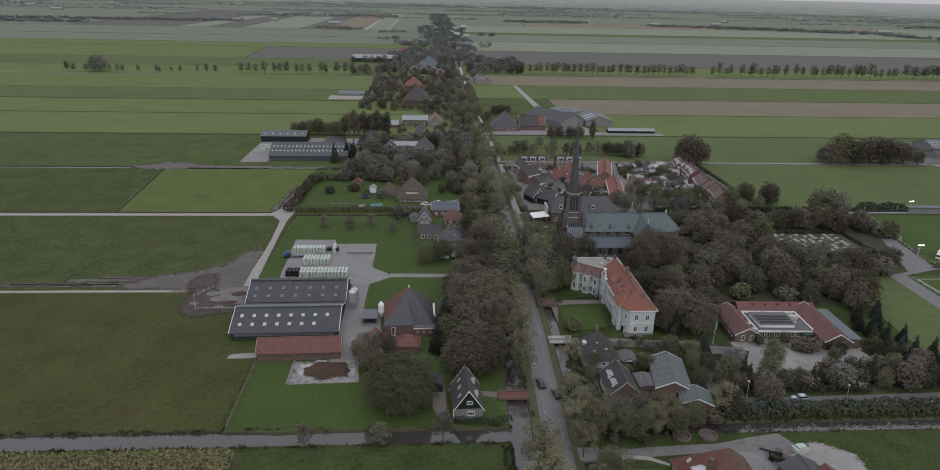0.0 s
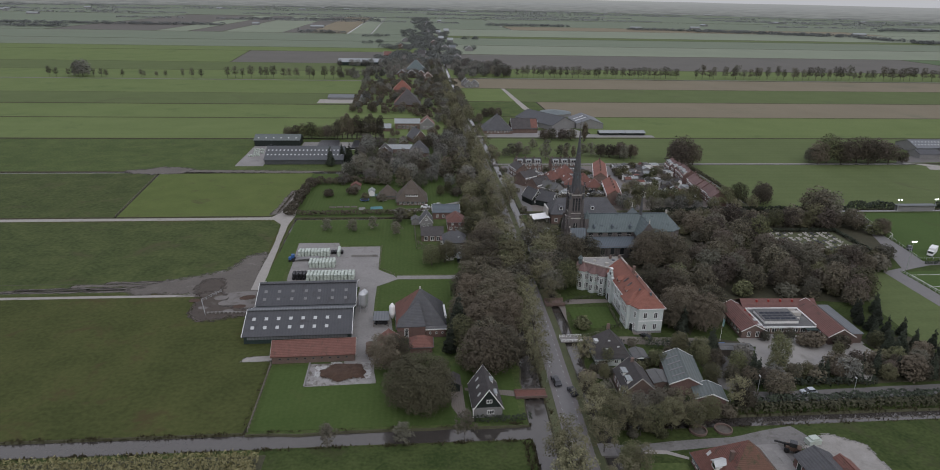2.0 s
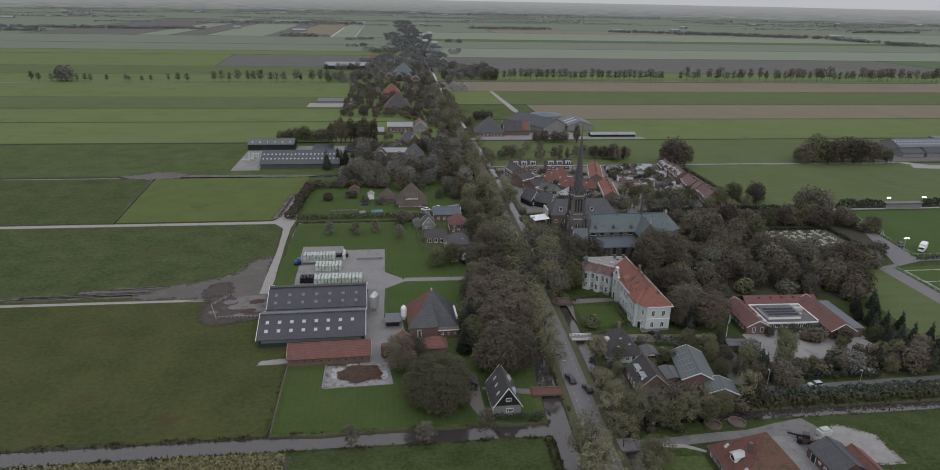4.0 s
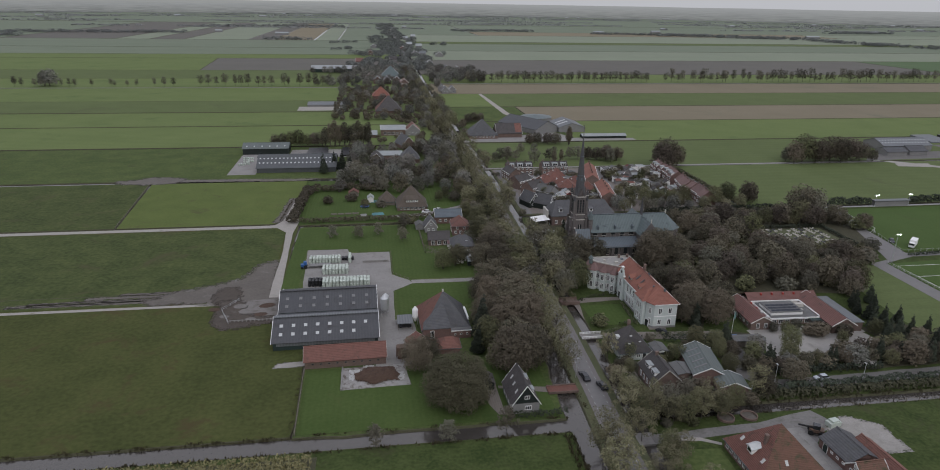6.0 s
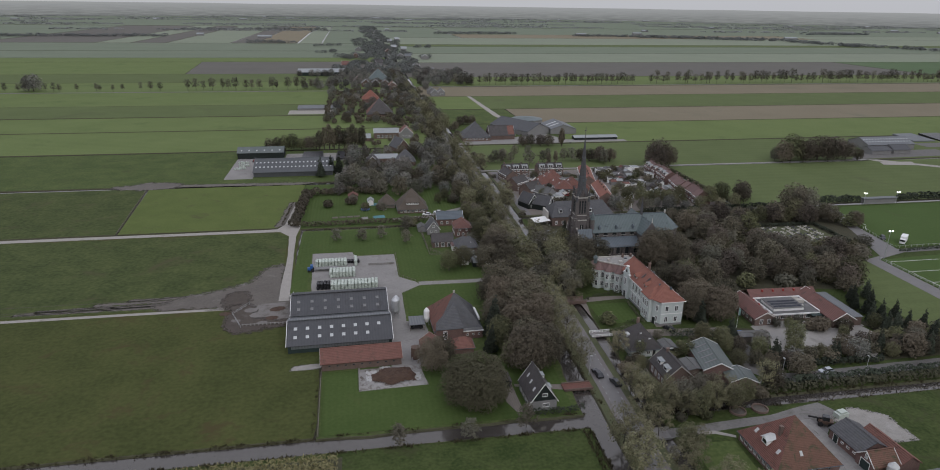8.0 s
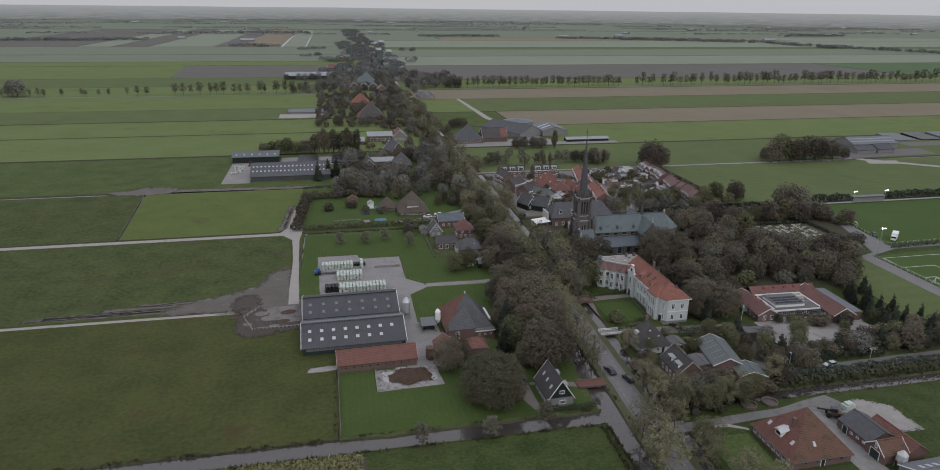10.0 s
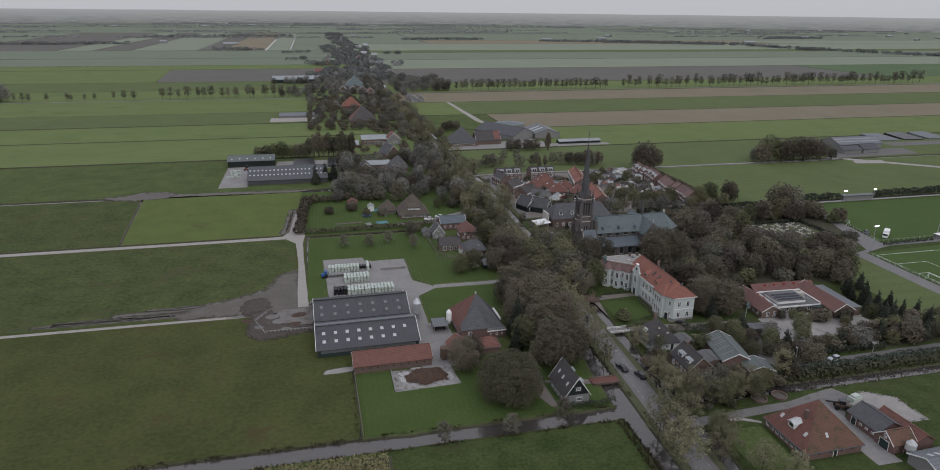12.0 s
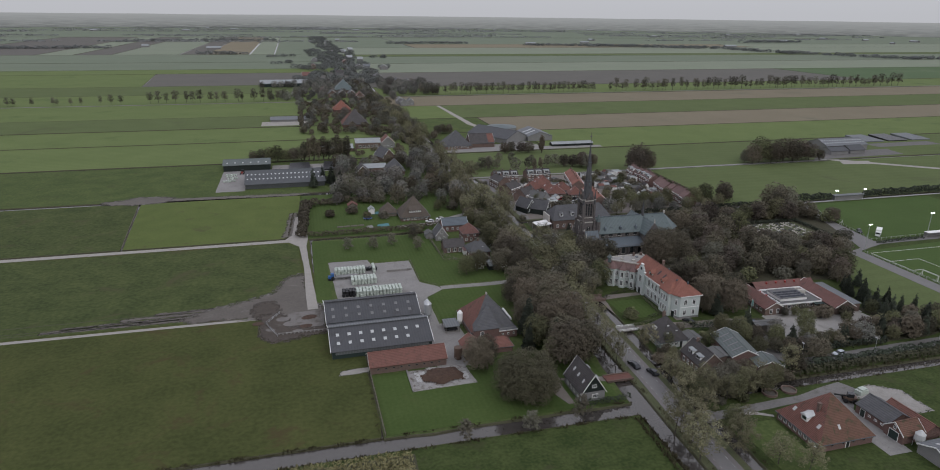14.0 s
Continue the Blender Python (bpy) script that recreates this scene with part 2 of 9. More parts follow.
BRICK = mat("brown_brick", (0.135, 0.095, 0.08), (0.2, 0.145, 0.122), 0.6, 0.9, 0.4, stripe=("Z", 0.15, 0.18), hue_random=0.15)
BRICK_DARK = mat("dark_church_brick", (0.108, 0.096, 0.092), (0.16, 0.144, 0.137), 0.5, 0.9, 0.4, stripe=("Z", 0.15, 0.18), stain=((0.055, 0.045, 0.042), 0.2, 0.56))
BRICK_RED = mat("red_brown_brick", (0.14, 0.088, 0.076), (0.205, 0.132, 0.115), 0.6, 0.9, 0.4, stripe=("Z", 0.15, 0.18))
PLASTER = mat("white_plaster", (0.43, 0.47, 0.45), (0.52, 0.555, 0.53), 0.3, 0.8, 0.1, stain=((0.35, 0.375, 0.355), 0.35, 0.57))
STONE = mat("pale_stone_trim", (0.36, 0.34, 0.3), (0.46, 0.44, 0.4), 0.6, 0.85, 0.2)
WHITE = mat("white_paint", (0.68, 0.68, 0.66), (0.8, 0.8, 0.78), 0.5, 0.6, 0.05)
BLACK_BOARD = mat("black_green_boards", (0.014, 0.02, 0.018), (0.024, 0.032, 0.028), 0.5, 0.7, 0.3, stripe=("Z", 0.2, 0.3))
GREEN_BOARD = mat("dark_green_boards", (0.02, 0.034, 0.031), (0.03, 0.046, 0.042), 0.5, 0.7, 0.3)
GREY_WALL = mat("grey_cladding", (0.17, 0.17, 0.165), (0.23, 0.225, 0.22), 0.4, 0.8, 0.2)
WOOD = mat("weathered_wood", (0.12, 0.105, 0.085), (0.19, 0.17, 0.145), 0.8, 0.9, 0.3)
WRAP = mat("pale_green_film_wrap", (0.37, 0.42, 0.37), (0.48, 0.52, 0.46), 0.8, 0.4, 0.3, hue_random=0.08)
WRAP_BLACK = mat("black_film_wrap", (0.014, 0.014, 0.015), (0.028, 0.028, 0.03), 0.8, 0.35, 0.3)
STEEL = mat("galvanised_steel", (0.42, 0.43, 0.43), (0.55, 0.56, 0.56), 0.6, 0.45, 0.1, metal=0.6)
RUST = mat("brown_silo_sheet", (0.09, 0.06, 0.045), (0.14, 0.095, 0.07), 0.6, 0.7, 0.2)
GLASS = mat("dark_window_glass", (0.02, 0.023, 0.025), (0.035, 0.038, 0.04), 0.5, 0.12, 0.0, spec=0.6)
SOLAR = mat("solar_cells", (0.016, 0.02, 0.03), (0.025, 0.03, 0.042), 1.0, 0.25, 0.0, stripe=("X", 1.0, 0.3))
BITUMEN = mat("flat_roof_felt", (0.085, 0.085, 0.083), (0.14, 0.14, 0.135), 0.25, 0.85, 0.2, stain=((0.19, 0.187, 0.178), 0.25, 0.6))
FELT_PALE = mat("pale_roof_felt", (0.2, 0.195, 0.18), (0.29, 0.28, 0.262), 0.3, 0.85, 0.2, stain=((0.15, 0.145, 0.13), 0.3, 0.55))
DUNG = mat("manure_heap", (0.045, 0.028, 0.02), (0.095, 0.06, 0.042), 0.7, 0.9, 1.0)
RUBBLE = mat("pale_rubble", (0.2, 0.19, 0.17), (0.33, 0.315, 0.29), 0.4, 0.95, 0.6, stain=((0.2, 0.185, 0.15), 0.3, 0.58))
BARK = mat("grey_bark", (0.05, 0.044, 0.036), (0.095, 0.085, 0.07), 1.5, 0.95, 0.5)
RUBBER = mat("rubber", (0.014, 0.014, 0.014), (0.024, 0.024, 0.024), 2.0, 0.8, 0.1)
BLUE = mat("blue_paint", (0.03, 0.09, 0.25), (0.04, 0.12, 0.3), 1.0, 0.5, 0.05)
RED_PAINT = mat("red_paint", (0.22, 0.03, 0.025), (0.28, 0.04, 0.03), 1.0, 0.45, 0.05)
CAR_WHITE = mat("white_car_paint", (0.66, 0.67, 0.68), (0.72, 0.73, 0.74), 1.0, 0.25, 0.0, spec=0.6)
CAR_SILVER = mat("silver_car_paint", (0.38, 0.41, 0.45), (0.44, 0.47, 0.5), 1.0, 0.25, 0.0, spec=0.6)
CAR_BLACK = mat("black_car_paint", (0.018, 0.019, 0.022), (0.026, 0.027, 0.03), 1.0, 0.2, 0.0, spec=0.6)
TARP_BLUE = mat("blue_green_tarpaulin", (0.06, 0.16, 0.18), (0.09, 0.21, 0.23), 0.6, 0.5, 0.2)
LEAF_PARK = leafy("broad_leaves", (0.03, 0.029, 0.02), (0.138, 0.127, 0.086), (0.104, 0.085, 0.062))
LEAF_DOME = leafy("dome_tree_leaves", (0.03, 0.031, 0.018), (0.126, 0.124, 0.074), (0.08, 0.074, 0.046))
LEAF_GREEN = leafy("fresh_leaves", (0.036, 0.04, 0.021), (0.136, 0.142, 0.07), (0.112, 0.102, 0.06))
LEAF_GREY = leafy("grey_willow_leaves", (0.075, 0.076, 0.056), (0.135, 0.133, 0.1), (0.108, 0.096, 0.072))
LEAF_AVENUE = leafy("thin_avenue_leaves", (0.075, 0.074, 0.042), (0.2, 0.194, 0.108), (0.15, 0.138, 0.084), 0.3)
LEAF_COPPER = leafy("copper_leaves", (0.03, 0.025, 0.02), (0.126, 0.103, 0.083), (0.096, 0.082, 0.062))
LEAF_DARK = leafy("dark_evergreen", (0.024, 0.031, 0.023), (0.048, 0.058, 0.038), (0.036, 0.042, 0.029))
LEAF_HEDGE = leafy("hedge_leaves", (0.038, 0.044, 0.027), (0.101, 0.116, 0.0621), (0.081, 0.077, 0.0486))
LEAF_REED = leafy("reed_blades", (0.05, 0.054, 0.026), (0.11, 0.108, 0.056), (0.086, 0.076, 0.044))
MAIZE = leafy("maize_leaves", (0.1, 0.098, 0.044), (0.22, 0.205, 0.1), (0.16, 0.145, 0.075))
# far woods: aerial haze painted into the leaf colour as pale grey
LEAF_FAR_HAZED = leafy("distant_leaves", (0.158, 0.17, 0.164), (0.21, 0.22, 0.21), (0.182, 0.186, 0.176))
LEAF_MID = leafy("village_leaves", (0.056, 0.06, 0.052), (0.2, 0.2, 0.174), (0.152, 0.138, 0.12))
# far village trees: leaf colour lifted and greyed to carry haze
LEAF_VILLAGE_HAZED = leafy("far_village_leaves", (0.108, 0.117, 0.108), (0.168, 0.178, 0.166), (0.14, 0.144, 0.133))
FADED = mat("faded_road_paint", (0.36, 0.36, 0.35), (0.5, 0.5, 0.49), 1.5, 0.8, 0.1)
# horizon woods: strongest painted haze, leaves palest of all
LEAF_HORIZON_HAZED = leafy("horizon_leaves", (0.25, 0.266, 0.262), (0.31, 0.322, 0.314), (0.276, 0.284, 0.274))
LANE = mat("dark_lane_asphalt", (0.105, 0.1, 0.094), (0.145, 0.138, 0.13), 0.3, 0.85, 0.2, stain=((0.085, 0.08, 0.07), 0.2, 0.56))
STAINED = mat("stained_pale_concrete", (0.2, 0.192, 0.18), (0.33, 0.32, 0.305), 0.5, 0.8, 0.3, stain=((0.1, 0.084, 0.068), 0.35, 0.5))
DIRTY_FILM = mat("dirty_white_film", (0.3, 0.3, 0.29), (0.5, 0.5, 0.48), 0.9, 0.5, 0.6, stain=((0.13, 0.11, 0.09), 0.8, 0.5))
PAD = mat("dirty_concrete", (0.12, 0.11, 0.1), (0.19, 0.178, 0.163), 0.25, 0.7, 0.4, stain=((0.085, 0.072, 0.058), 0.2, 0.52))


# ---- builders ----
def thing(name, label, category, x=0, y=0, z=0, rz=0, group="", kind=""):
    ob = new(name)
    ob.empty_display_size = 0.5
    ob.matrix_world = pose(x, y, z, 0, 0, rz)
    return tagged(ob, label, category, group, kind)


def part(name, bm, material, parent=None, label=""):
    """Links a bmesh as one mesh object under a thing or a part, in the parent's own axes."""
    me = bm if isinstance(bm, bpy.types.Mesh) else bpy.data.meshes.new(name)
    if me is not bm:
        bm.normal_update()
        bm.to_mesh(me)
        bm.free()
    if not me.materials:
        me.materials.append(material)
    ob = new(name, me)
    ob.parent = parent
    return tagged(ob, label)


def box(bm, x0, x1, y0, y1, z0, z1):
    v = [bm.verts.new((x, y, z)) for z in (z0, z1) for x, y in ((x0, y0), (x1, y0), (x1, y1), (x0, y1))]
    for f in ((3, 2, 1, 0), (4, 5, 6, 7), (0, 1, 5, 4), (1, 2, 6, 5), (2, 3, 7, 6), (3, 0, 4, 7)):
        bm.faces.new([v[i] for i in f])
    return bm


def boxes(*rows):
    bm = bmesh.new()
    for r in rows:
        box(bm, *r)
    return bm


def prism(bm, pts, z0, z1):
    """An upright prism over a plan polygon (counter-clockwise)."""
    a = [bm.verts.new((x, y, z0)) for x, y in pts]
    b = [bm.verts.new((x, y, z1)) for x, y in pts]
    n = len(pts)
    bm.faces.new(b)
    bm.faces.new(a[::-1])
    for i in range(n):
        bm.faces.new((a[i], a[(i + 1) % n], b[(i + 1) % n], b[i]))
    return bm


def slab(bm, corners, thick=0.2):
    """A flat or sloping plate with these upper corners (counter-clockwise from above)."""
    top = [bm.verts.new(c) for c in corners]
    low = [bm.verts.new((c[0], c[1], c[2] - thick)) for c in corners]
    n = len(corners)
    bm.faces.new(top)
    bm.faces.new(low[::-1])
    for i in range(n):
        bm.faces.new((low[i], low[(i + 1) % n], top[(i + 1) % n], top[i]))
    return bm


def cyl(bm, x, y, z0, z1, r0, r1=None, n=14):
    r1 = r0 if r1 is None else r1
    rings = [[bm.verts.new((x + r * math.cos(6.2832 * i / n), y + r * math.sin(6.2832 * i / n), z)) for i in range(n)] for r, z in ((r0, z0), (max(r1, 0.01), z1))]
    for i in range(n):
        j = (i + 1) % n
        bm.faces.new((rings[0][i], rings[0][j], rings[1][j], rings[1][i]))
    bm.faces.new(rings[1])
    bm.faces.new(rings[0][::-1])
    return bm


def edge_noise(pts, step, amount, seed=0):
    """The outline again, with more corners and a wandering edge."""
    out = []
    n = len(pts)
    for i in range(n):
        a, b = Vector(pts[i]), Vector(pts[(i + 1) % n])
        k = max(1, min(60, int((b - a).length / step)))
        for j in range(k):
            p = a.lerp(b, j / k)
            w = noise.noise_vector((p.x * 0.15 + seed, p.y * 0.15, seed * 0.7)) * amount
            out.append((p.x + w.x, p.y + w.y))
    return out


def flat(name, pts, z, material, label, wander=0.25, step=4.0, depth=0.06):
    """A thin ground layer (path, yard, lawn) as a plate lying on the land."""
    bm = bmesh.new()
    p = edge_noise(pts, step, wander, len(label)) if wander else pts
    prism(bm, p, z - depth, z)
    return tagged(part(name, bm, material), label, name.replace("_", " ").split(".")[0], kind="structure")


def worn(material):
    """A copy of a ground material whose edge breaks up into the grass below, by the mesh's own wear value and noise."""
    m = material.copy()
    m.name = "worn_" + material.name
    n, li = m.node_tree.nodes, m.node_tree.links
    at = n.new("ShaderNodeAttribute")
    at.attribute_name = "wear"
    co = n.new("ShaderNodeTexCoord")
    add = n.new("ShaderNodeMath")
    add.inputs[0].default_value = 0
    li.new(at.outputs["Fac"], add.inputs[0])
    for scale, weight in ((0.35, 1.6), (2.2, 1.3)):
        no = n.new("ShaderNodeTexNoise")
        no.inputs["Scale"].default_value = scale
        no.inputs["Detail"].default_value = 5
        li.new(co.outputs["Object"], no.inputs["Vector"])
        mm = n.new("ShaderNodeMath")
        mm.operation = "MULTIPLY_ADD"
        mm.inputs[1].default_value = weight
        li.new(no.outputs["Fac"], mm.inputs[0])
        li.new(add.outputs[0], mm.inputs[2])
        add = mm
    rng = n.new("ShaderNodeMapRange")
    rng.inputs["From Min"].default_value, rng.inputs["From Max"].default_value = 1.6, 2.3
    li.new(add.outputs[0], rng.inputs["Value"])
    li.new(rng.outputs[0], n["Principled BSDF"].inputs["Alpha"])
    return m


WORN = {}


def patch(name, pts, z, material, label, fade=2.0, wander=1.2, step=1.5):
    """Trodden ground with a soft, ragged edge: wear runs from 0 at the outline to 1 inside."""
    if material not in WORN:
        WORN[material] = worn(material)
    p = np.array(edge_noise(pts, step, wander, len(label)))
    q = np.roll(p, -1, 0)
    lo, hi = p.min(0) - fade, p.max(0) + fade
    cell = max(0.4, min(1.4, fade * 0.3))
    xs, ys = np.arange(lo[0], hi[0] + cell, cell), np.arange(lo[1], hi[1] + cell, cell)
    gx, gy = [g.ravel() for g in np.meshgrid(xs, ys)]
    far, odd = np.full(len(gx), 1e9), np.zeros(len(gx), bool)
    for (ax, ay), (bx, by) in zip(p, q):
        t = np.clip(((gx - ax) * (bx - ax) + (gy - ay) * (by - ay)) / max((bx - ax) ** 2 + (by - ay) ** 2, 1e-9), 0, 1)
        far = np.minimum(far, np.hypot(gx - ax - t * (bx - ax), gy - ay - t * (by - ay)))
        if ay != by:
            odd ^= ((ay > gy) != (by > gy)) & (gx < (bx - ax) * (gy - ay) / (by - ay) + ax)
    level = np.clip(0.5 + np.where(odd, far, -far) / fade, 0, 1)
    nx = len(xs)
    a = (np.arange(len(ys) - 1)[:, None] * nx + np.arange(nx - 1)).ravel()
    quads = np.stack([a, a + 1, a + nx + 1, a + nx], 1)
    quads = quads[level[quads].max(1) > 0]
    used, quads = np.unique(quads, return_inverse=True)
    me = bpy.data.meshes.new(name)
    me.from_pydata(np.stack([gx, gy, np.full(len(gx), z)], 1)[used].tolist(), [], quads.reshape(-1, 4).tolist())
    wear = me.attributes.new("wear", "FLOAT", "POINT")
    wear.data.foreach_set("value", level[used].astype(np.float32))
    me.materials.append(WORN[material])
    me.update()
    return tagged(new(name, me), label, name.replace("_", " "), kind="structure")


def parcel(name, pts, material, label, z=0.0, low=-1.3, run=1.0, wander=0.35):
    """A polder parcel: flat top with sloping banks down to the ditches."""
    p = edge_noise(pts, 6.0, wander, len(label))
    n = len(p)
    cxy = Vector((sum(a[0] for a in pts) / len(pts), sum(a[1] for a in pts) / len(pts)))
    bm = bmesh.new()
    top = [bm.verts.new((x, y, z)) for x, y in p]
    mid, bot = [], []
    for i in range(n):
        a, b, c = Vector(p[i - 1]), Vector(p[i]), Vector(p[(i + 1) % n])
        d = (c - a).normalized()
        o = Vector((d.y, -d.x))
        mid.append(bm.verts.new((b.x + o.x * 0.25, b.y + o.y * 0.25, z - 0.1)))
        bot.append(bm.verts.new((b.x + o.x * run, b.y + o.y * run, low)))
    bm.faces.new(top)
    for i in range(n):
        j = (i + 1) % n
        bm.faces.new((mid[i], mid[j], top[j], top[i])).material_index = 1
        bm.faces.new((bot[i], bot[j], mid[j], mid[i])).material_index = 1
    me = bpy.data.meshes.new(name)
    bm.normal_update()
    bm.to_mesh(me)
    bm.free()
    me.materials.append(material)
    me.materials.append(BANK)
    return tagged(new(name, me), label, "field" if "field" in name else "ground", kind="structure")


def rect(x0, x1, y0, y1):
    return [(x0, y0), (x1, y0), (x1, y1), (x0, y1)]


# ---- road axis and the parcels ----
def axis(y):
    """x of the main road's middle line at y."""
    knots = [(60, 28.5), (110, 29.0), (150, 31.0), (180, 32.3), (210, 33.0), (330, 35.5), (400, 36.2), (600, 33.2), (800, 32.6), (2000, 43.0), (4700, 60.0)]
    for (a, u), (b, v) in zip(knots, knots[1:]):
        if y <= b:
            return u + (v - u) * (y - a) / (b - a)
    return knots[-1][1]


def along(y0, y1, off, step=30.0):
    k = max(1, int((y1 - y0) / step))
    return [(axis(y0 + (y1 - y0) * i / k) + off, y0 + (y1 - y0) * i / k) for i in range(k + 1)]


def strip(y0, y1, a, b, step=30.0):
    return along(y0, y1, b, step) + along(y0, y1, a, step)[::-1] if a < b else []


def west(x0, y0, y1, off=-11.0):
    """Land between x0 and the ditch west of the road."""
    return [(x0, y0)] + along(y0, y1, off) + [(x0, y1)]


def east(x1, y0, y1, off=9.0):
    return [(x1, y1)] + along(y0, y1, off)[::-1] + [(x1, y0)]


FAR = 4700.0
ring = [(FAR * 1.3 * math.cos(a * math.pi / 24), FAR * 1.3 * math.sin(a * math.pi / 24)) for a in range(48)]
bm = bmesh.new()
prism(bm, ring, -3.0, -1.6)
tagged(part("ground", bm, BANK), "flat polder subsoil under the parcels and ditches", "ground", kind="structure")
bm = bmesh.new()
prism(bm, rect(-2600, 2600, -200, 2900), -0.75, -0.5)
tagged(part("water", bm, WATER), "still brown ditch and canal water between parcels", "water", kind="structure")
# far land that closes the plain to the horizon
parcel("far_land", [(-4600, 2900), (4600, 2900), (4600, 4650), (-4600, 4650)], CROP_MID_HAZED, "distant pale farmland towards the horizon", low=-1.7, wander=0)
parcel("far_land", [(-4600, -3000), (-2600, -3000), (-2600, 2899), (-4600, 2899)], CROP_MID_HAZED, "distant farmland beyond the polder parcels", low=-1.7, wander=0)
parcel("far_land", [(2600, -3000), (4600, -3000), (4600, 2899), (2600, 2899)], CROP_MID_HAZED, "distant farmland beyond the polder parcels", low=-1.7, wander=0)
parcel("far_land", [(-2600, -3000), (2600, -3000), (2600, -200), (-2600, -200)], CROP_MID_HAZED, "pasture behind the viewpoint", low=-1.7, wander=0)

W0 = -2600.0
E0 = 2600.0
parcel("field_south_west", west(W0, -200, 127.6), NEAR_GRASS, "green pasture south of the canal", wander=0.75)
parcel("field_south_east", east(E0, -200, 129.6), NEAR_GRASS, "green pasture south of the narrow canal", wander=0.75)
parcel("homestead", west(-49.2, 133.6, 292.6), LUSH, "land of the farmstead, mown grass", wander=0.75)
parcel("homestead", rect(-62.2, -49.5, 218.6, 292.6), LUSH, "grass strip of the farmstead beside the track", wander=0.2)
parcel("field_grazed", [(W0, 134.2), (-49.9, 134.0), (-49.9, 217.4), (-62.6, 218.2), (-63.8, 297), (W0, 297)], GRASS, "grazed green pasture with trodden patches", wander=0.75)
parcel("field_paddock", [(W0, 299.0), (-146, 299.0), (-153.6, 378), (W0, 378)], GRASS_DARK, "dark green pasture beside a gravel track")
parcel("field_paddock", [(-145, 299.0), (-76, 299), (-70.5, 303), (-68.5, 338), (-66, 377), (-152.0, 377)], PADDOCK, "bright green paddock beside a gravel track")
parcel("garden_land", west(-66.5, 296.2, 376), LAWN, "large garden lawn behind hedges")
parcel("field_west", west(W0, 383, 472), LUSH, "green pasture with a worn edge")
parcel("field_west", west(W0, 476, 556), GRASS_BRIGHT, "bright green meadow")
parcel("field_west", west(W0, 559, 627), GRASS_BRIGHT, "bright green mown meadow")
parcel("field_west", west(W0, 631, 700), MEADOW, "dark green meadow")
parcel("field_west", west(W0, 701.5, 806), GRASS_BRIGHT, "bright green meadow beside the cross road")
parcel("field_west", west(W0, 809, 905), GRASS_BRIGHT, "bright meadow behind a row of trees")
parcel("field_west", west(W0, 907, 1010), MEADOW, "dark green meadow")
parcel("field_west", [(W0, 1012), (-272, 1012), (-288, 1212), (W0, 1212)], GRASS_BRIGHT, "bright green meadow")
parcel("field_west", [(-270, 1012), *along(1012, 1212, -11), (-286, 1212)], EARTH, "bare dark grey field")
parcel("field_west", west(W0, 1216, 1300), GRASS_BRIGHT, "bright meadow")
parcel("field_west", west(W0, 1304, 1480), CROP_MID_HAZED, "green crop far off")
parcel("field_west", west(W0, 1486, 1750), CROP_MID_HAZED, "green meadow")
for i, (a, b, m) in enumerate([(W0, -900, CROP_MID_HAZED), (-894, -640, EARTH), (-636, -560, CROP_PALE_HAZED), (-556, -480, EARTH), (-476, -330, CROP_PALE_HAZED), (-326, -270, EARTH), (-266, -170, STRAW), (-164, -110, CROP_PALE_HAZED)]):
    parcel("field_west", rect(a, b, 1756, 2880), m, "long narrow field of %s" % ("stubble" if m is STRAW else "bare earth" if m is EARTH else "pale green crop"))
parcel("field_west", west(-106, 1756, 2880), CROP_MID_HAZED, "green meadow beside the village")

parcel("village_land", east(E0, 134.4, 297.8), NEAR_GRASS, "land of the village, grass and gardens", wander=0.75)
parcel("village_land", east(164.0, 301.5, 396.0), ROUGH_GRASS, "land of the housing estate")
parcel("field_east", rect(166.5, E0, 303, 395), MEADOW, "green pasture behind the sports field")
parcel("field_east", east(E0, 399.6, 476), MEADOW, "green meadow north of the estate")
parcel("farmyard_land", east(128.0, 479.5, 566), LUSH, "land of a roadside farm")
parcel("field_east", rect(129.5, E0, 479.5, 566), GRASS_BRIGHT, "bright green meadow beside a farm")
parcel("field_east", rect(116, E0, 568.6, 651), PLOUGH, "bare brown field")
parcel("field_east", east(114.5, 569, 651), LUSH, "green meadow beside the road")
parcel("field_east", rect(97.5, E0, 654, 748), MEADOW, "deep green meadow")
parcel("field_east", east(96, 654, 748), GRASS_BRIGHT, "bright green meadow")
parcel("field_east", east(E0, 750, 838), PLOUGH, "bare brown field along the cross road")
parcel("field_east", east(E0, 842.5, 952), GRASS_BRIGHT, "bright meadow behind a row of trees")
parcel("field_east", east(900, 956, 1190), EARTH, "bare dark grey field")
parcel("field_east", rect(903, E0, 956, 1190), CROP_BLUE, "blue-green crop field")
parcel("field_east", east(E0, 1194, 1410), CROP_PALE_HAZED, "pale green crop field")
parcel("field_east", east(E0, 1415, 1640), CROP_MID_HAZED, "blue-green crop field")
parcel("field_east", east(E0, 1646, 1720), MEADOW, "dark green meadow")
parcel("field_east", east(E0, 1726, 2050), CROP_PALE_HAZED, "pale green crop field")
parcel("field_east", rect(300, 1500, 2056, 2280), STRAW, "stubble field")
parcel("field_east", rect(1506, E0, 2056, 2280), CROP_PALE_HAZED, "pale green crop field")
parcel("field_east", east(294, 2056, 2880), CROP_MID_HAZED, "green meadow beside the village")
parcel("field_east", rect(300, E0, 2286, 2880), CROP_MID_HAZED, "distant green meadow")

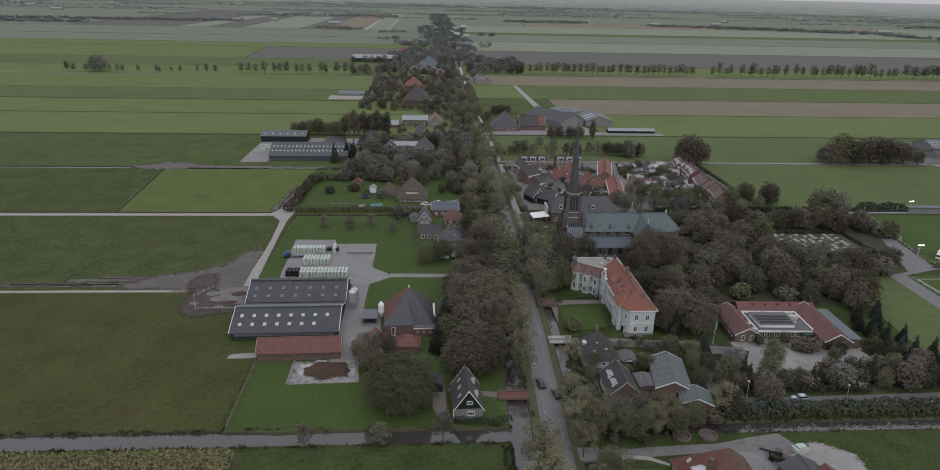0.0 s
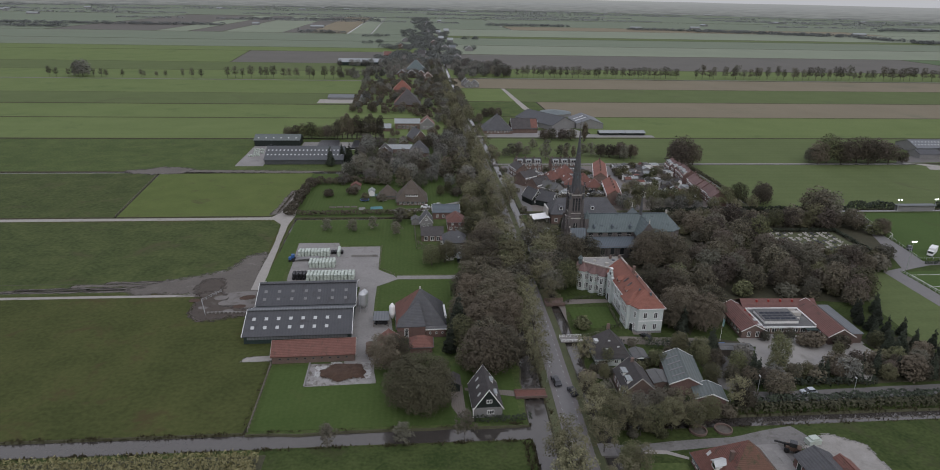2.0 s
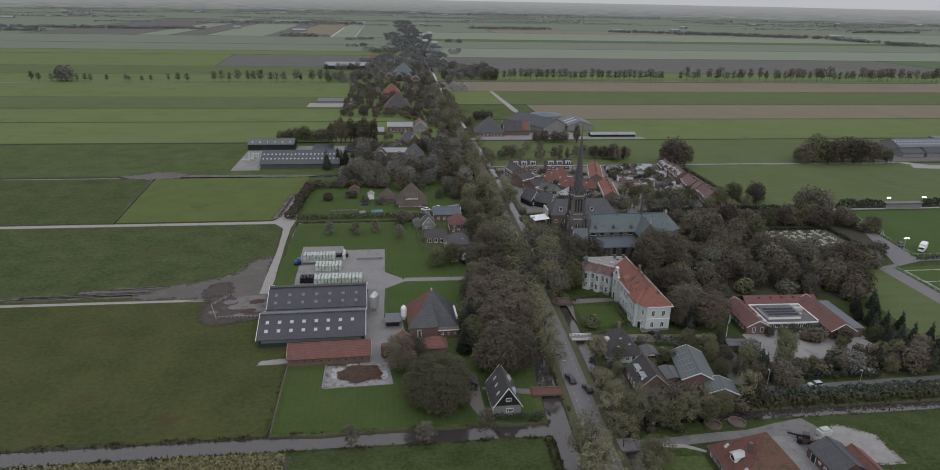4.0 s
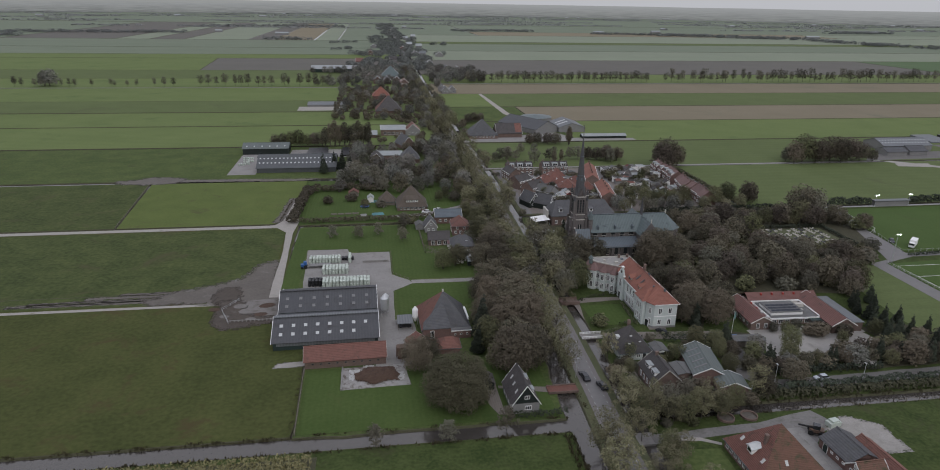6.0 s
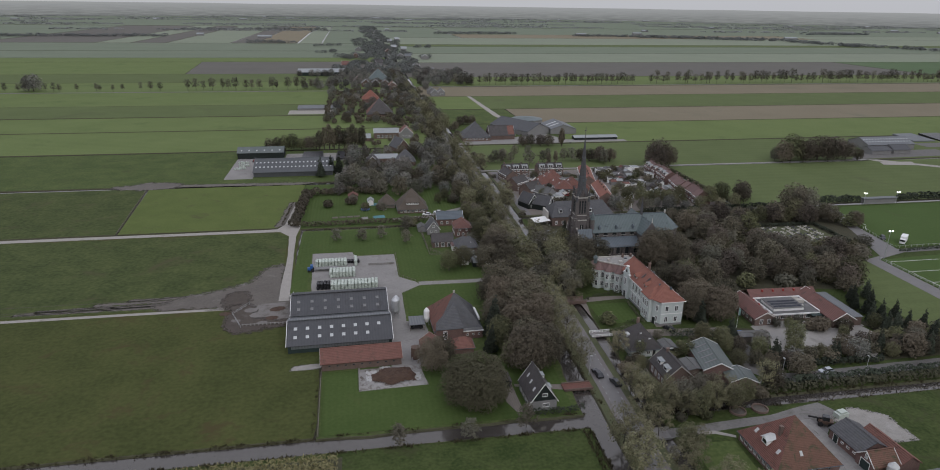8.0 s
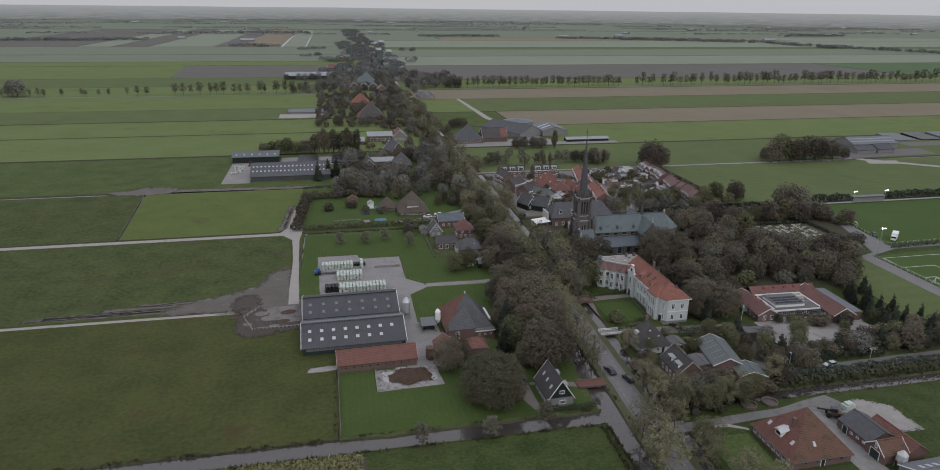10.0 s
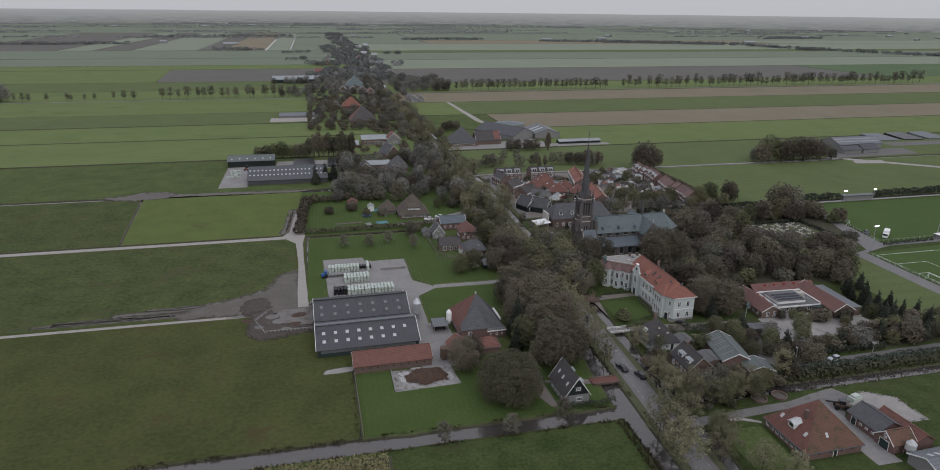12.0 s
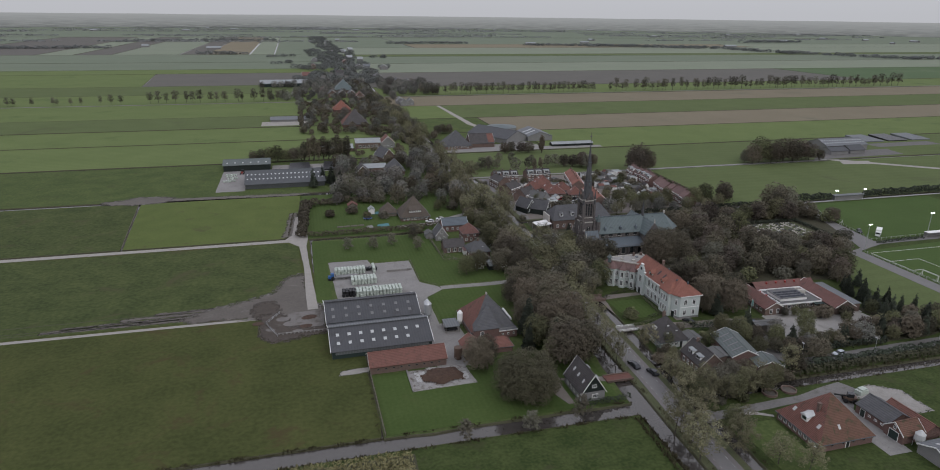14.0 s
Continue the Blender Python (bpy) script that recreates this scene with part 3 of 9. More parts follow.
# main road on its low bank, with verges and cycle strips
parcel("road_verge", strip(60, 2880, -5.2, 5.0), ROUGH_GRASS, "grassy verges of the village road", wander=0.2)
flat("road", strip(60, 2880, -3.1, 3.1), 0.1, ASPHALT, "worn grey asphalt village road", wander=0.08)
for side in (-1, 1):
    lo, hi = sorted((side * 1.75, side * 3.05))
    flat("cycle_strip", strip(60, 700, lo, hi), 0.114, CYCLE, "faded reddish cycle strip along the road", wander=0)
dash = bmesh.new()
box(dash, -0.05, 0.05, -0.45, 0.45, -0.01, 0.004)
dash_mesh = bpy.data.meshes.new("dash")
dash.to_mesh(dash_mesh)
dash.free()
dash_mesh.materials.append(FADED)
road_lines = thing("road_marking", "white dashed lines on the village road", "road marking", kind="structure")
for i in range(80):
    for side in (-1.72, 1.72):
        d = part("dash", dash_mesh, FADED, road_lines)
        d.location = (axis(100 + 3.0 * i) + side, 100 + 3.0 * i, 0.122)

# cross road and tracks
parcel("cross_road_bank", rect(W0, 29, 806.4, 811.5), ROUGH_GRASS, "bank of the country cross road", wander=0)
flat("cross_road", rect(W0, 29, 807.5, 811), 0.06, ASPHALT, "grey asphalt country cross road", wander=0)
flat("cross_road", rect(46, E0, 843.4, 847), 0.06, ASPHALT, "grey asphalt country cross road", wander=0)
flat("track", rect(W0, -80, 211.2, 213.0), 0.05, GRAVEL, "narrow gravel cattle track")
flat("track", [(W0, 293), (-69, 293), (-68.5, 297.5), (-80, 296.6), (W0, 296.6)], 0.05, GRAVEL, "pale gravel farm track")
flat("track", [(-66.3, 216), (-62.4, 216), (-64.4, 262), (-65.0, 287), (-64, 299), (-66.8, 333), (-69.5, 333), (-71.5, 303), (-74.5, 297.3), (-73, 293.2), (-68.2, 286), (-66.8, 262)], 0.065, GRAVEL, "pale gravel farm track at a junction")


# ---- plants ----
def leaves(rng, blobs, n, size, inner=0.55, centre=None):
    """Many small leaf clumps over a union of ellipsoids: (x, y, z, rx, rz)."""
    n = int(n * 1.8)
    size = size * 0.76
    w = np.array([b[3] * b[3] for b in blobs], float)
    which = rng.choice(len(blobs), n, p=w / w.sum())
    b = np.array(blobs, float)[which]
    d = rng.normal(size=(n, 3))
    d /= np.linalg.norm(d, axis=1)[:, None]
    d[:, 2] = np.where(d[:, 2] < -0.6, -d[:, 2], d[:, 2])
    rad = inner + (1 - inner) * np.sqrt(rng.random(n))
    c = b[:, :3] + d * rad[:, None] * np.stack([b[:, 3], b[:, 3], b[:, 4]], 1)
    out = d
    if centre is not None:
        out = c - np.array(centre)
        out /= np.linalg.norm(out, axis=1)[:, None] + 0.01
        out = out * 0.55 + d * 0.45
    nrm = out + rng.normal(scale=0.55, size=(n, 3)) + np.array([0, 0, 0.45])
    nrm /= np.linalg.norm(nrm, axis=1)[:, None]
    u = np.cross(nrm, rng.normal(size=(n, 3)))
    u /= np.linalg.norm(u, axis=1)[:, None]
    v = np.cross(nrm, u)
    s = size * (0.5 + 1.0 * rng.random(n))[:, None]
    p = np.stack([c - u * s - v * s * 0.55, c + u * s * 0.9 - v * s * 0.5, c + v * s * 0.95], 1).reshape(-1, 3)
    f = np.arange(n * 3).reshape(-1, 3)
    return p, f


def leaf_mesh(name, p, f, material):
    me = bpy.data.meshes.new(name)
    me.from_pydata(p.tolist(), [], f.tolist())
    me.materials.append(material)
    me.update()
    return me


def limb(bm, a, b, r0, r1, n=6):
    a, b = Vector(a), Vector(b)
    d = (b - a).normalized()
    u = d.orthogonal().normalized()
    v = d.cross(u)
    rings = [[bm.verts.new(p + (u * math.cos(6.2832 * i / n) + v * math.sin(6.2832 * i / n)) * r) for i in range(n)] for p, r in ((a, r0), (b, r1))]
    for i in range(n):
        bm.faces.new((rings[0][i], rings[0][(i + 1) % n], rings[1][(i + 1) % n], rings[1][i]))
    bm.faces.new(rings[1])


def tree(name, label, seed, h, r, n, size, material, bare=0.25, shape="round", gaps=1.0, group=""):
    """One tree at the world's origin: tapered trunk with limbs, crown of leaf clumps."""
    rng = np.random.default_rng(seed)
    top = thing(name, label, "tree", group=group)
    bm = bmesh.new()
    tr = 0.028 * h if shape != "sparse" else 0.013 * h
    lean = rng.normal(scale=0.02 * h, size=2)
    fork = (lean[0], lean[1], h * (bare + 0.12))
    limb(bm, (0, 0, -0.3), (lean[0] * 0.4, lean[1] * 0.4, h * bare * 0.6), tr, tr * 0.8, 8)
    limb(bm, (lean[0] * 0.4, lean[1] * 0.4, h * bare * 0.6), fork, tr * 0.8, tr * 0.6, 8)
    limb(bm, fork, (lean[0] * 1.4, lean[1] * 1.4, h * 0.86), tr * 0.55, tr * 0.12)
    blobs = []
    zc, zr = h * (bare + 0.44 * (1 - bare)), h * (1 - bare) * 0.44
    if shape in ("round", "dome"):
        k = 30 if shape == "round" else 60
        for i in range(k):
            a = 2.39996 * i + rng.normal() * 0.2
            u = -0.8 + 1.75 * (i + 0.5) / k
            br = r * (0.26 + 0.14 * rng.random()) * (1 if shape == "round" else 0.8)
            q = (r - br) * max(0.05, 1 - u * u) ** (0.5 if u > 0 else 0.3) * rng.uniform(0.88, 1.12)
            x, y, z = lean[0] + q * math.cos(a), lean[1] + q * math.sin(a), zc + u * zr
            blobs.append((x, y, min(z, h - br * 0.6), br, br * rng.uniform(0.8, 1.05)))
            if i % 3 == 0:
                limb(bm, (fork[0], fork[1], h * bare + (z - h * bare) * 0.5), (lean[0] + (x - lean[0]) * 0.9, lean[1] + (y - lean[1]) * 0.9, z), tr * 0.3, tr * 0.07, 5)
        blobs.append((lean[0], lean[1], zc, r * 0.8, zr * 0.95))
        blobs.append((lean[0], lean[1], zc - zr * 0.35, r * 0.84, zr * 0.6))
    elif shape == "sparse":
        k = 36
        for i in range(k):
            a = 2.39996 * i + rng.normal() * 0.3
            f = (i + 0.5) / k
            zf = bare + (1 - bare) * (0.06 + 0.88 * f)
            q = r * (1 - (2 * f - 0.8) ** 2 / 1.7) ** 0.5 * rng.uniform(0.3, 1.0)
            x, y, z = lean[0] + q * math.cos(a), lean[1] + q * math.sin(a), h * zf
            br = r * (0.2 + 0.16 * rng.random())
            blobs.append((x, y, min(z, h - br * 0.6), br, br * 1.15))
            limb(bm, (fork[0], fork[1], h * (bare + 0.05 + 0.55 * (zf - bare))), (x, y, z), tr * 0.32, tr * 0.06, 5)
    elif shape == "cone":
        for i in range(9):
            f = i / 8
            blobs.append((rng.normal() * 0.2, rng.normal() * 0.2, h * (0.12 + 0.84 * f), r * (1.02 - 0.92 * f), h * 0.075))
    elif shape == "column":
        for i in range(7):
            f = i / 6
            blobs.append((rng.normal() * 0.15, rng.normal() * 0.15, h * (0.2 + 0.7 * f), r * (0.75 + 0.5 * math.sin(math.pi * f)), h * 0.12))
    part("trunk", bm, BARK, top)
    p, f = leaves(rng, blobs, int(n * gaps), size, inner=0.45 if shape != "sparse" else 0.1, centre=(lean[0], lean[1], zc - zr * 0.3))
    part("crown", leaf_mesh("crown", p, f, material), material, top)
    return top


def scrub(name, label, rows, seed, material):
    """Low uncounted bushes in one mesh. rows: x, y, height."""
    rng = np.random.default_rng(seed)
    blobs = []
    for x, y, h in rows:
        for k in range(4):
            q = h * 0.3
            blobs.append((x + rng.normal() * q, y + rng.normal() * q, h * rng.uniform(0.4, 0.6), h * 0.42, h * 0.5))
    p, f = leaves(rng, blobs, 60 * len(blobs), 0.6, inner=0.5)
    return tagged(new(name, leaf_mesh(name, p, f, material)), label, "bushes", kind="stuff")


PLACED = {}


def scatter(kinds, rows, seed):
    """Copies of the kinds at rows of (x, y, height)."""
    rng = random.Random(seed)
    for x, y, h in rows:
        src, h0 = rng.choice(kinds)
        s = h / h0
        w = s * rng.uniform(0.95, 1.25)
        PLACED.setdefault(src, []).append(pose(x, y, 0, 0, 0, rng.uniform(0, 360)) @ Matrix.Diagonal((w, w * rng.uniform(0.92, 1.08), s, 1)))


def plant_all():
    """Stands the copies in their places, the first-built one in the last place."""
    for src, places in PLACED.items():
        for m in places[:-1]:
            copy_thing(src, m)
        src.matrix_basis = places[-1]


def within(pts, x, y):
    c = False
    for i in range(len(pts)):
        (xa, ya), (xb, yb) = pts[i - 1], pts[i]
        if (ya > y) != (yb > y) and x < (xb - xa) * (y - ya) / (yb - ya) + xa:
            c = not c
    return c


def wood(kinds, pts, gap, hs, seed, keep_off=()):
    """Trees over a plan polygon, at least gap apart, off the keep_off rectangles."""
    rng = random.Random(seed)
    xs, ys = [p[0] for p in pts], [p[1] for p in pts]
    got = []
    for _ in range(4000):
        x, y = rng.uniform(min(xs), max(xs)), rng.uniform(min(ys), max(ys))
        if not within(pts, x, y) or any(a <= x <= b and c <= y <= d for a, b, c, d in keep_off):
            continue
        if all((x - u) ** 2 + (y - v) ** 2 > gap * gap for u, v, _ in got):
            got.append((x, y, rng.uniform(*hs)))
    if kinds:
        scatter(kinds, got, seed + 1)
    return got


def hedge(name, pts, width, h, seed, material=None, size=0.32, density=9.0, label="dense clipped green garden hedge", group=""):
    """A run of leafy hedge along a plan line."""
    rng = np.random.default_rng(seed)
    top = thing(name, label, "hedge", group=group)
    ps, fs, base = [], [], 0
    for a, b in zip(pts, pts[1:]):
        a, b = np.array(a, float), np.array(b, float)
        ln = np.linalg.norm(b - a)
        d = (b - a) / ln
        k = max(2, int(ln / (width * 0.8)))
        blobs = []
        for i in range(k + 1):
            q = a + d * ln * i / k + rng.normal(scale=width * 0.07, size=2)
            hh = h * (0.85 + 0.3 * rng.random())
            blobs.append((q[0], q[1], hh * 0.5, width * 0.55, hh * 0.52))
        p, f = leaves(rng, blobs, int(ln * density * (h + width) / 2), size, inner=0.7)
        ps.append(p)
        fs.append(f + base)
        base += len(p)
    material = material or LEAF_HEDGE
    part("foliage", leaf_mesh("foliage", np.concatenate(ps), np.concatenate(fs), material), material, top)
    return top


PARK = [(tree("broadleaf_tree", "large dark broadleaf tree in early autumn leaf", 10 + i, 16, 7.2, 4900, 0.31, LEAF_PARK, 0.07), 16) for i in range(4)]
WOODS = [(tree("wood_tree", "broadleaf tree of the wood in early autumn leaf", 110 + i, 14, 6.2, 1700, 0.43, (LEAF_PARK, LEAF_GREEN, LEAF_PARK, LEAF_COPPER, LEAF_PARK, LEAF_GREY)[i], 0.06), 14) for i in range(6)]
GREENS = [(tree("broadleaf_tree", "leafy green broadleaf tree", 20 + i, 14, 5.6, 3600, 0.275, LEAF_GREEN, 0.08), 14) for i in range(3)]
AVENUE = [(tree("avenue_tree", "tall thin-leaved roadside tree turning yellow", 30 + i, 13, 4.6, 1300, 0.25, LEAF_AVENUE, 0.22, "sparse"), 13) for i in range(5)]
ROADSIDE = [(tree("roadside_tree", "broad roadside tree with a loose yellowing crown", 35 + i, 13, 5.2, 1250, 0.34, (LEAF_AVENUE, LEAF_GREY, LEAF_GREEN)[i], 0.16, gaps=0.9), 13) for i in range(3)]
COPPER = [(tree("copper_tree", "broad tree with brown copper leaves", 40 + i, 13, 5.8, 1600, 0.44, LEAF_COPPER, 0.07), 13) for i in range(2)]
SPRUCE = [(tree("conifer", "dark pointed evergreen conifer", 50 + i, 13, 2.9, 1700, 0.36, LEAF_DARK, 0.06, "cone"), 13) for i in range(2)]
COLUMN = [(tree("columnar_tree", "narrow upright dark tree", 55 + i, 11, 1.5, 900, 0.34, LEAF_PARK, 0.1, "column"), 11) for i in range(2)]
SMALL = [(tree("small_tree", "small young tree with a thin brownish crown", 60 + i, 6, 2.4, 620, 0.24, LEAF_GREY, 0.16, "sparse"), 6) for i in range(3)]
SHRUB = [(tree("shrub", "low dense leafy shrub", 70 + i, 4, 2.8, 360, 0.4, (LEAF_PARK, LEAF_GREEN, LEAF_GREY)[i], 0.03), 4) for i in range(3)]
LINE = [(tree("row_tree", "roadside row tree far across the fields", 80 + i, 15, 4.2, 330, 0.55, LEAF_GREY, 0.26, "sparse"), 15) for i in range(3)]
FARWOOD = [(tree("far_tree", "distant dark village tree", 90 + i, 15, 7.0, 620, 0.72, LEAF_MID, 0.05), 15) for i in range(3)]
THICKET = [(tree("thicket_tree", "brownish broadleaf tree in a dense stand", 120 + i, 13, 5.6, 820, 0.52, (LEAF_MID, LEAF_PARK, LEAF_MID, LEAF_GREY, LEAF_MID)[i], 0.05), 13) for i in range(5)]
GIANT = tree("round_tree", "huge dome-shaped broadleaf tree on the lawn", 99, 13.2, 9.8, 19000, 0.235, LEAF_DOME, 0.01, "dome")
GIANT.matrix_world = pose(-7.6, 144.2, 0)


# ---- buildings ----
PANES = {}


def window(parent, face, u, z, w, h, wall, frame_mat=None, bars=1):
    """A framed window with a pane, on one wall face of a building. face: S, N, W, E; u: place along the wall; wall: the wall plane's coordinate."""
    key = (round(w, 2), round(h, 2), bars, (frame_mat or WHITE).name)
    if key not in PANES:
        t = 0.13 if w > 0.7 else 0.09
        bm = boxes((-w / 2, w / 2, -0.09, 0.05, 0, t), (-w / 2, w / 2, -0.09, 0.05, h - t, h), (-w / 2, -w / 2 + t, -0.088, 0.05, t, h - t), (w / 2 - t, w / 2, -0.088, 0.05, t, h - t))
        for k in range(bars):
            x = -w / 2 + w * (k + 1) / (bars + 1)
            box(bm, x - t * 0.4, x + t * 0.4, -0.086, 0.05, t, h - t)
        a, b = bpy.data.meshes.new("window"), bpy.data.meshes.new("pane")
        bm.to_mesh(a)
        bm.free()
        a.materials.append(frame_mat or WHITE)
        bm = boxes((-w / 2 + t * 0.8, w / 2 - t * 0.8, -0.04, 0.04, t * 0.8, h - t * 0.8))
        bm.to_mesh(b)
        bm.free()
        b.materials.append(GLASS)
        PANES[key] = (a, b)
    a, b = PANES[key]
    fr = part("window", a, WHITE, parent)
    rz = {"S": 0, "N": 180, "W": 270, "E": 90}[face]
    x, y = {"S": (u, wall), "N": (u, wall), "W": (wall, u), "E": (wall, u)}[face]
    fr.matrix_basis = pose(x, y, z, 0, 0, rz)
    part("pane", b, GLASS, fr)
    return fr


def door(parent, face, u, wall, w=1.0, h=2.1, material=None, name="door"):
    """A boarded door leaf in a frame."""
    d = part(name, boxes((-w / 2, w / 2, -0.07, 0.04, 0, h)), material or GREEN_BOARD, parent)
    rz = {"S": 0, "N": 180, "W": 270, "E": 90}[face]
    x, y = (u, wall) if face in "SN" else (wall, u)
    d.matrix_basis = pose(x, y, 0.02, 0, 0, rz)
    part("door_frame", boxes((-w / 2 - 0.12, -w / 2, -0.1, 0.05, 0, h + 0.12), (w / 2, w / 2 + 0.12, -0.1, 0.05, 0, h + 0.12), (-w / 2, w / 2, -0.098, 0.05, h, h + 0.12)), WHITE, d)
    return d


def wall_row(parent, face, a, b, count, z, w, h, wall, bars=1, frame_mat=None):
    for i in range(count):
        window(parent, face, a + (b - a) * (i + 0.5) / count, z, w, h, wall, frame_mat, bars)


def gable_house(name, label, category, x, y, w, d, eave, ridge, wall, roof, rz=0, gable=None, trim=WHITE, over=0.35, group="", chimneys=1, sheet=0.18, halfhip=0.0):
    """Walls, two roof slopes with thickness, verge boards, ridge cap. The ridge runs along the local y axis."""
    top = thing(name, label, category, x, y, 0, rz, group)
    a, b = w / 2, d / 2
    bm = bmesh.new()
    prism(bm, rect(-a, a, -b, b), -0.4, eave)
    part("wall", bm, wall, top)
    for s in (-1, 1):
        bm = bmesh.new()
        v = [bm.verts.new(p) for p in ((-a, s * b, eave), (a, s * b, eave), (0, s * b, ridge - 0.1), (-a, s * (b - 0.25), eave), (a, s * (b - 0.25), eave), (0, s * (b - 0.25), ridge - 0.1))]
        for f in ((0, 1, 2), (5, 4, 3), (0, 2, 5, 3), (2, 1, 4, 5), (1, 0, 3, 4)):
            bm.faces.new([v[i] for i in f])
        bmesh.ops.recalc_face_normals(bm, faces=bm.faces)
        part("gable", bm, gable or wall, top)
    k = (ridge - eave) / a
    lo = eave - over * k
    e = b + over
    for s in (-1, 1):
        c = [(0, -e, ridge + 0.12), (0, e, ridge + 0.12), (s * (a + over), e, lo + 0.12), (s * (a + over), -e, lo + 0.12)]
        bm = bmesh.new()
        slab(bm, c if s < 0 else c[::-1], sheet)
        bmesh.ops.recalc_face_normals(bm, faces=bm.faces)
        part("roof_slope", bm, roof, top)
    part("ridge_cap", boxes((-0.16, 0.16, -e, e, ridge + 0.06, ridge + 0.2)), roof, top)
    if trim:
        for s in (-1, 1):
            for q in (-1, 1):
                y0, y1 = sorted((s * (e + 0.002), s * (e + 0.08)))
                bm = bmesh.new()
                pts = [(0, ridge + 0.2), (q * (a + over), lo + 0.2), (q * (a + over), lo - 0.12), (0, ridge - 0.12)]
                lowv = [bm.verts.new((u, y0, v)) for u, v in pts]
                highv = [bm.verts.new((u, y1, v)) for u, v in pts]
                bm.faces.new(lowv)
                bm.faces.new(highv[::-1])
                for i in range(4):
                    bm.faces.new((lowv[i], lowv[(i + 1) % 4], highv[(i + 1) % 4], highv[i]))
                bmesh.ops.recalc_face_normals(bm, faces=bm.faces)
                part("verge_board", bm, trim, top)
    for i in range(chimneys):
        yy = b * (0.6 if i == 0 else -0.6)
        ch = part("chimney", boxes((-0.35, 0.35, yy - 0.3, yy + 0.3, ridge - 0.8, ridge + 1.0), (-0.42, 0.42, yy - 0.37, yy + 0.37, ridge + 1.0, ridge + 1.12)), BRICK, top)
    return top


def hip_house(name, label, category, x, y, w, d, eave, ridge, wall, roofs, rz=0, rl=0.0, along_y=True, over=0.4, sheet=0.2, group="", gutter=None):
    """Pyramid or hipped roof over a block. roofs: four materials, S, E, N, W; rl: the ridge's length."""
    top = thing(name, label, category, x, y, 0, rz, group)
    a, b = w / 2, d / 2
    bm = bmesh.new()
    prism(bm, rect(-a, a, -b, b), -0.4, eave)
    part("wall", bm, wall, top)
    A, B = a + over, b + over
    z0 = eave - over * (ridge - eave) / max(min(a, b), 1) * 0.6
    r0, r1 = ((0, -rl / 2), (0, rl / 2)) if along_y else ((-rl / 2, 0), (rl / 2, 0))
    sw, se, ne, nw = (-A, -B, z0), (A, -B, z0), (A, B, z0), (-A, B, z0)
    p, q = (*r0, ridge), (*r1, ridge)
    if rl <= 0.01:
        faces = [(sw, se, p), (se, ne, p), (ne, nw, p), (nw, sw, p)]
    elif along_y:
        faces = [(sw, se, p), (se, ne, q, p), (ne, nw, q), (nw, sw, p, q)]
    else:
        faces = [(sw, se, q, p), (se, ne, q), (ne, nw, p, q), (nw, sw, p)]
    for f, m in zip(faces, roofs):
        bm = bmesh.new()
        slab(bm, f, sheet)
        part("roof_slope", bm, m, top)
    part("gutter", boxes((-A, A, -B - 0.12, -B, z0 - 0.2, z0 - 0.05), (-A, A, B, B + 0.12, z0 - 0.2, z0 - 0.05), (-A - 0.12, -A, -B, B, z0 - 0.2, z0 - 0.05), (A, A + 0.12, -B, B, z0 - 0.2, z0 - 0.05)), gutter or LEAD_DARK, top)
    return top


def roof_window(parent, side, w, eave, ridge, u, t, sw=0.8, sl=1.1, material=None, name="skylight", lift=0.14):
    """A plate on a roof slope of a gable house: side -1 or 1, u along the ridge, t from eave (0) to ridge (1)."""
    a = w / 2
    ang = math.atan2(ridge - eave, a)
    x, z = side * a * (1 - t), eave + (ridge - eave) * t
    ob = part(name, boxes((-sl / 2, sl / 2, -sw / 2, sw / 2, 0, 0.08)), material or ROOF_LIGHT, parent)
    ob.matrix_basis = Matrix.Translation((x, u, z + lift)) @ Matrix.Rotation(ang * side, 4, "Y")
    return ob


def dormer(parent, side, w, eave, ridge, u, t, dw=2.2, dh=1.3, material=None):
    """A flat-roofed box dormer with a window on one slope."""
    a = w / 2
    x, z = side * a * (1 - t), eave + (ridge - eave) * t
    run = a * (1 - t) * 0.75
    x0, x1 = sorted((x, x - side * run))
    d = part("dormer", boxes((x0, x1, u - dw / 2, u + dw / 2, z - 0.15, z + dh)), material or WHITE, parent)
    part("dormer_roof", boxes((x0 - 0.2, x1 + 0.2, u - dw / 2 - 0.2, u + dw / 2 + 0.2, z + dh, z + dh + 0.14)), SHEET_PALE, d)
    f = part("window_frame", boxes((-dw * 0.42, dw * 0.42, -0.06, 0.03, 0.15, dh - 0.1)), WHITE, d)
    f.matrix_basis = pose(x, u, z, 0, 0, 90 if side > 0 else 270)
    for k in (-1, 1):
        g = part("pane", boxes((-dw * 0.17, dw * 0.17, -0.075, 0.0, 0.25, dh - 0.2)), GLASS, f)
        g.location = (k * dw * 0.205, 0, 0)
    return d


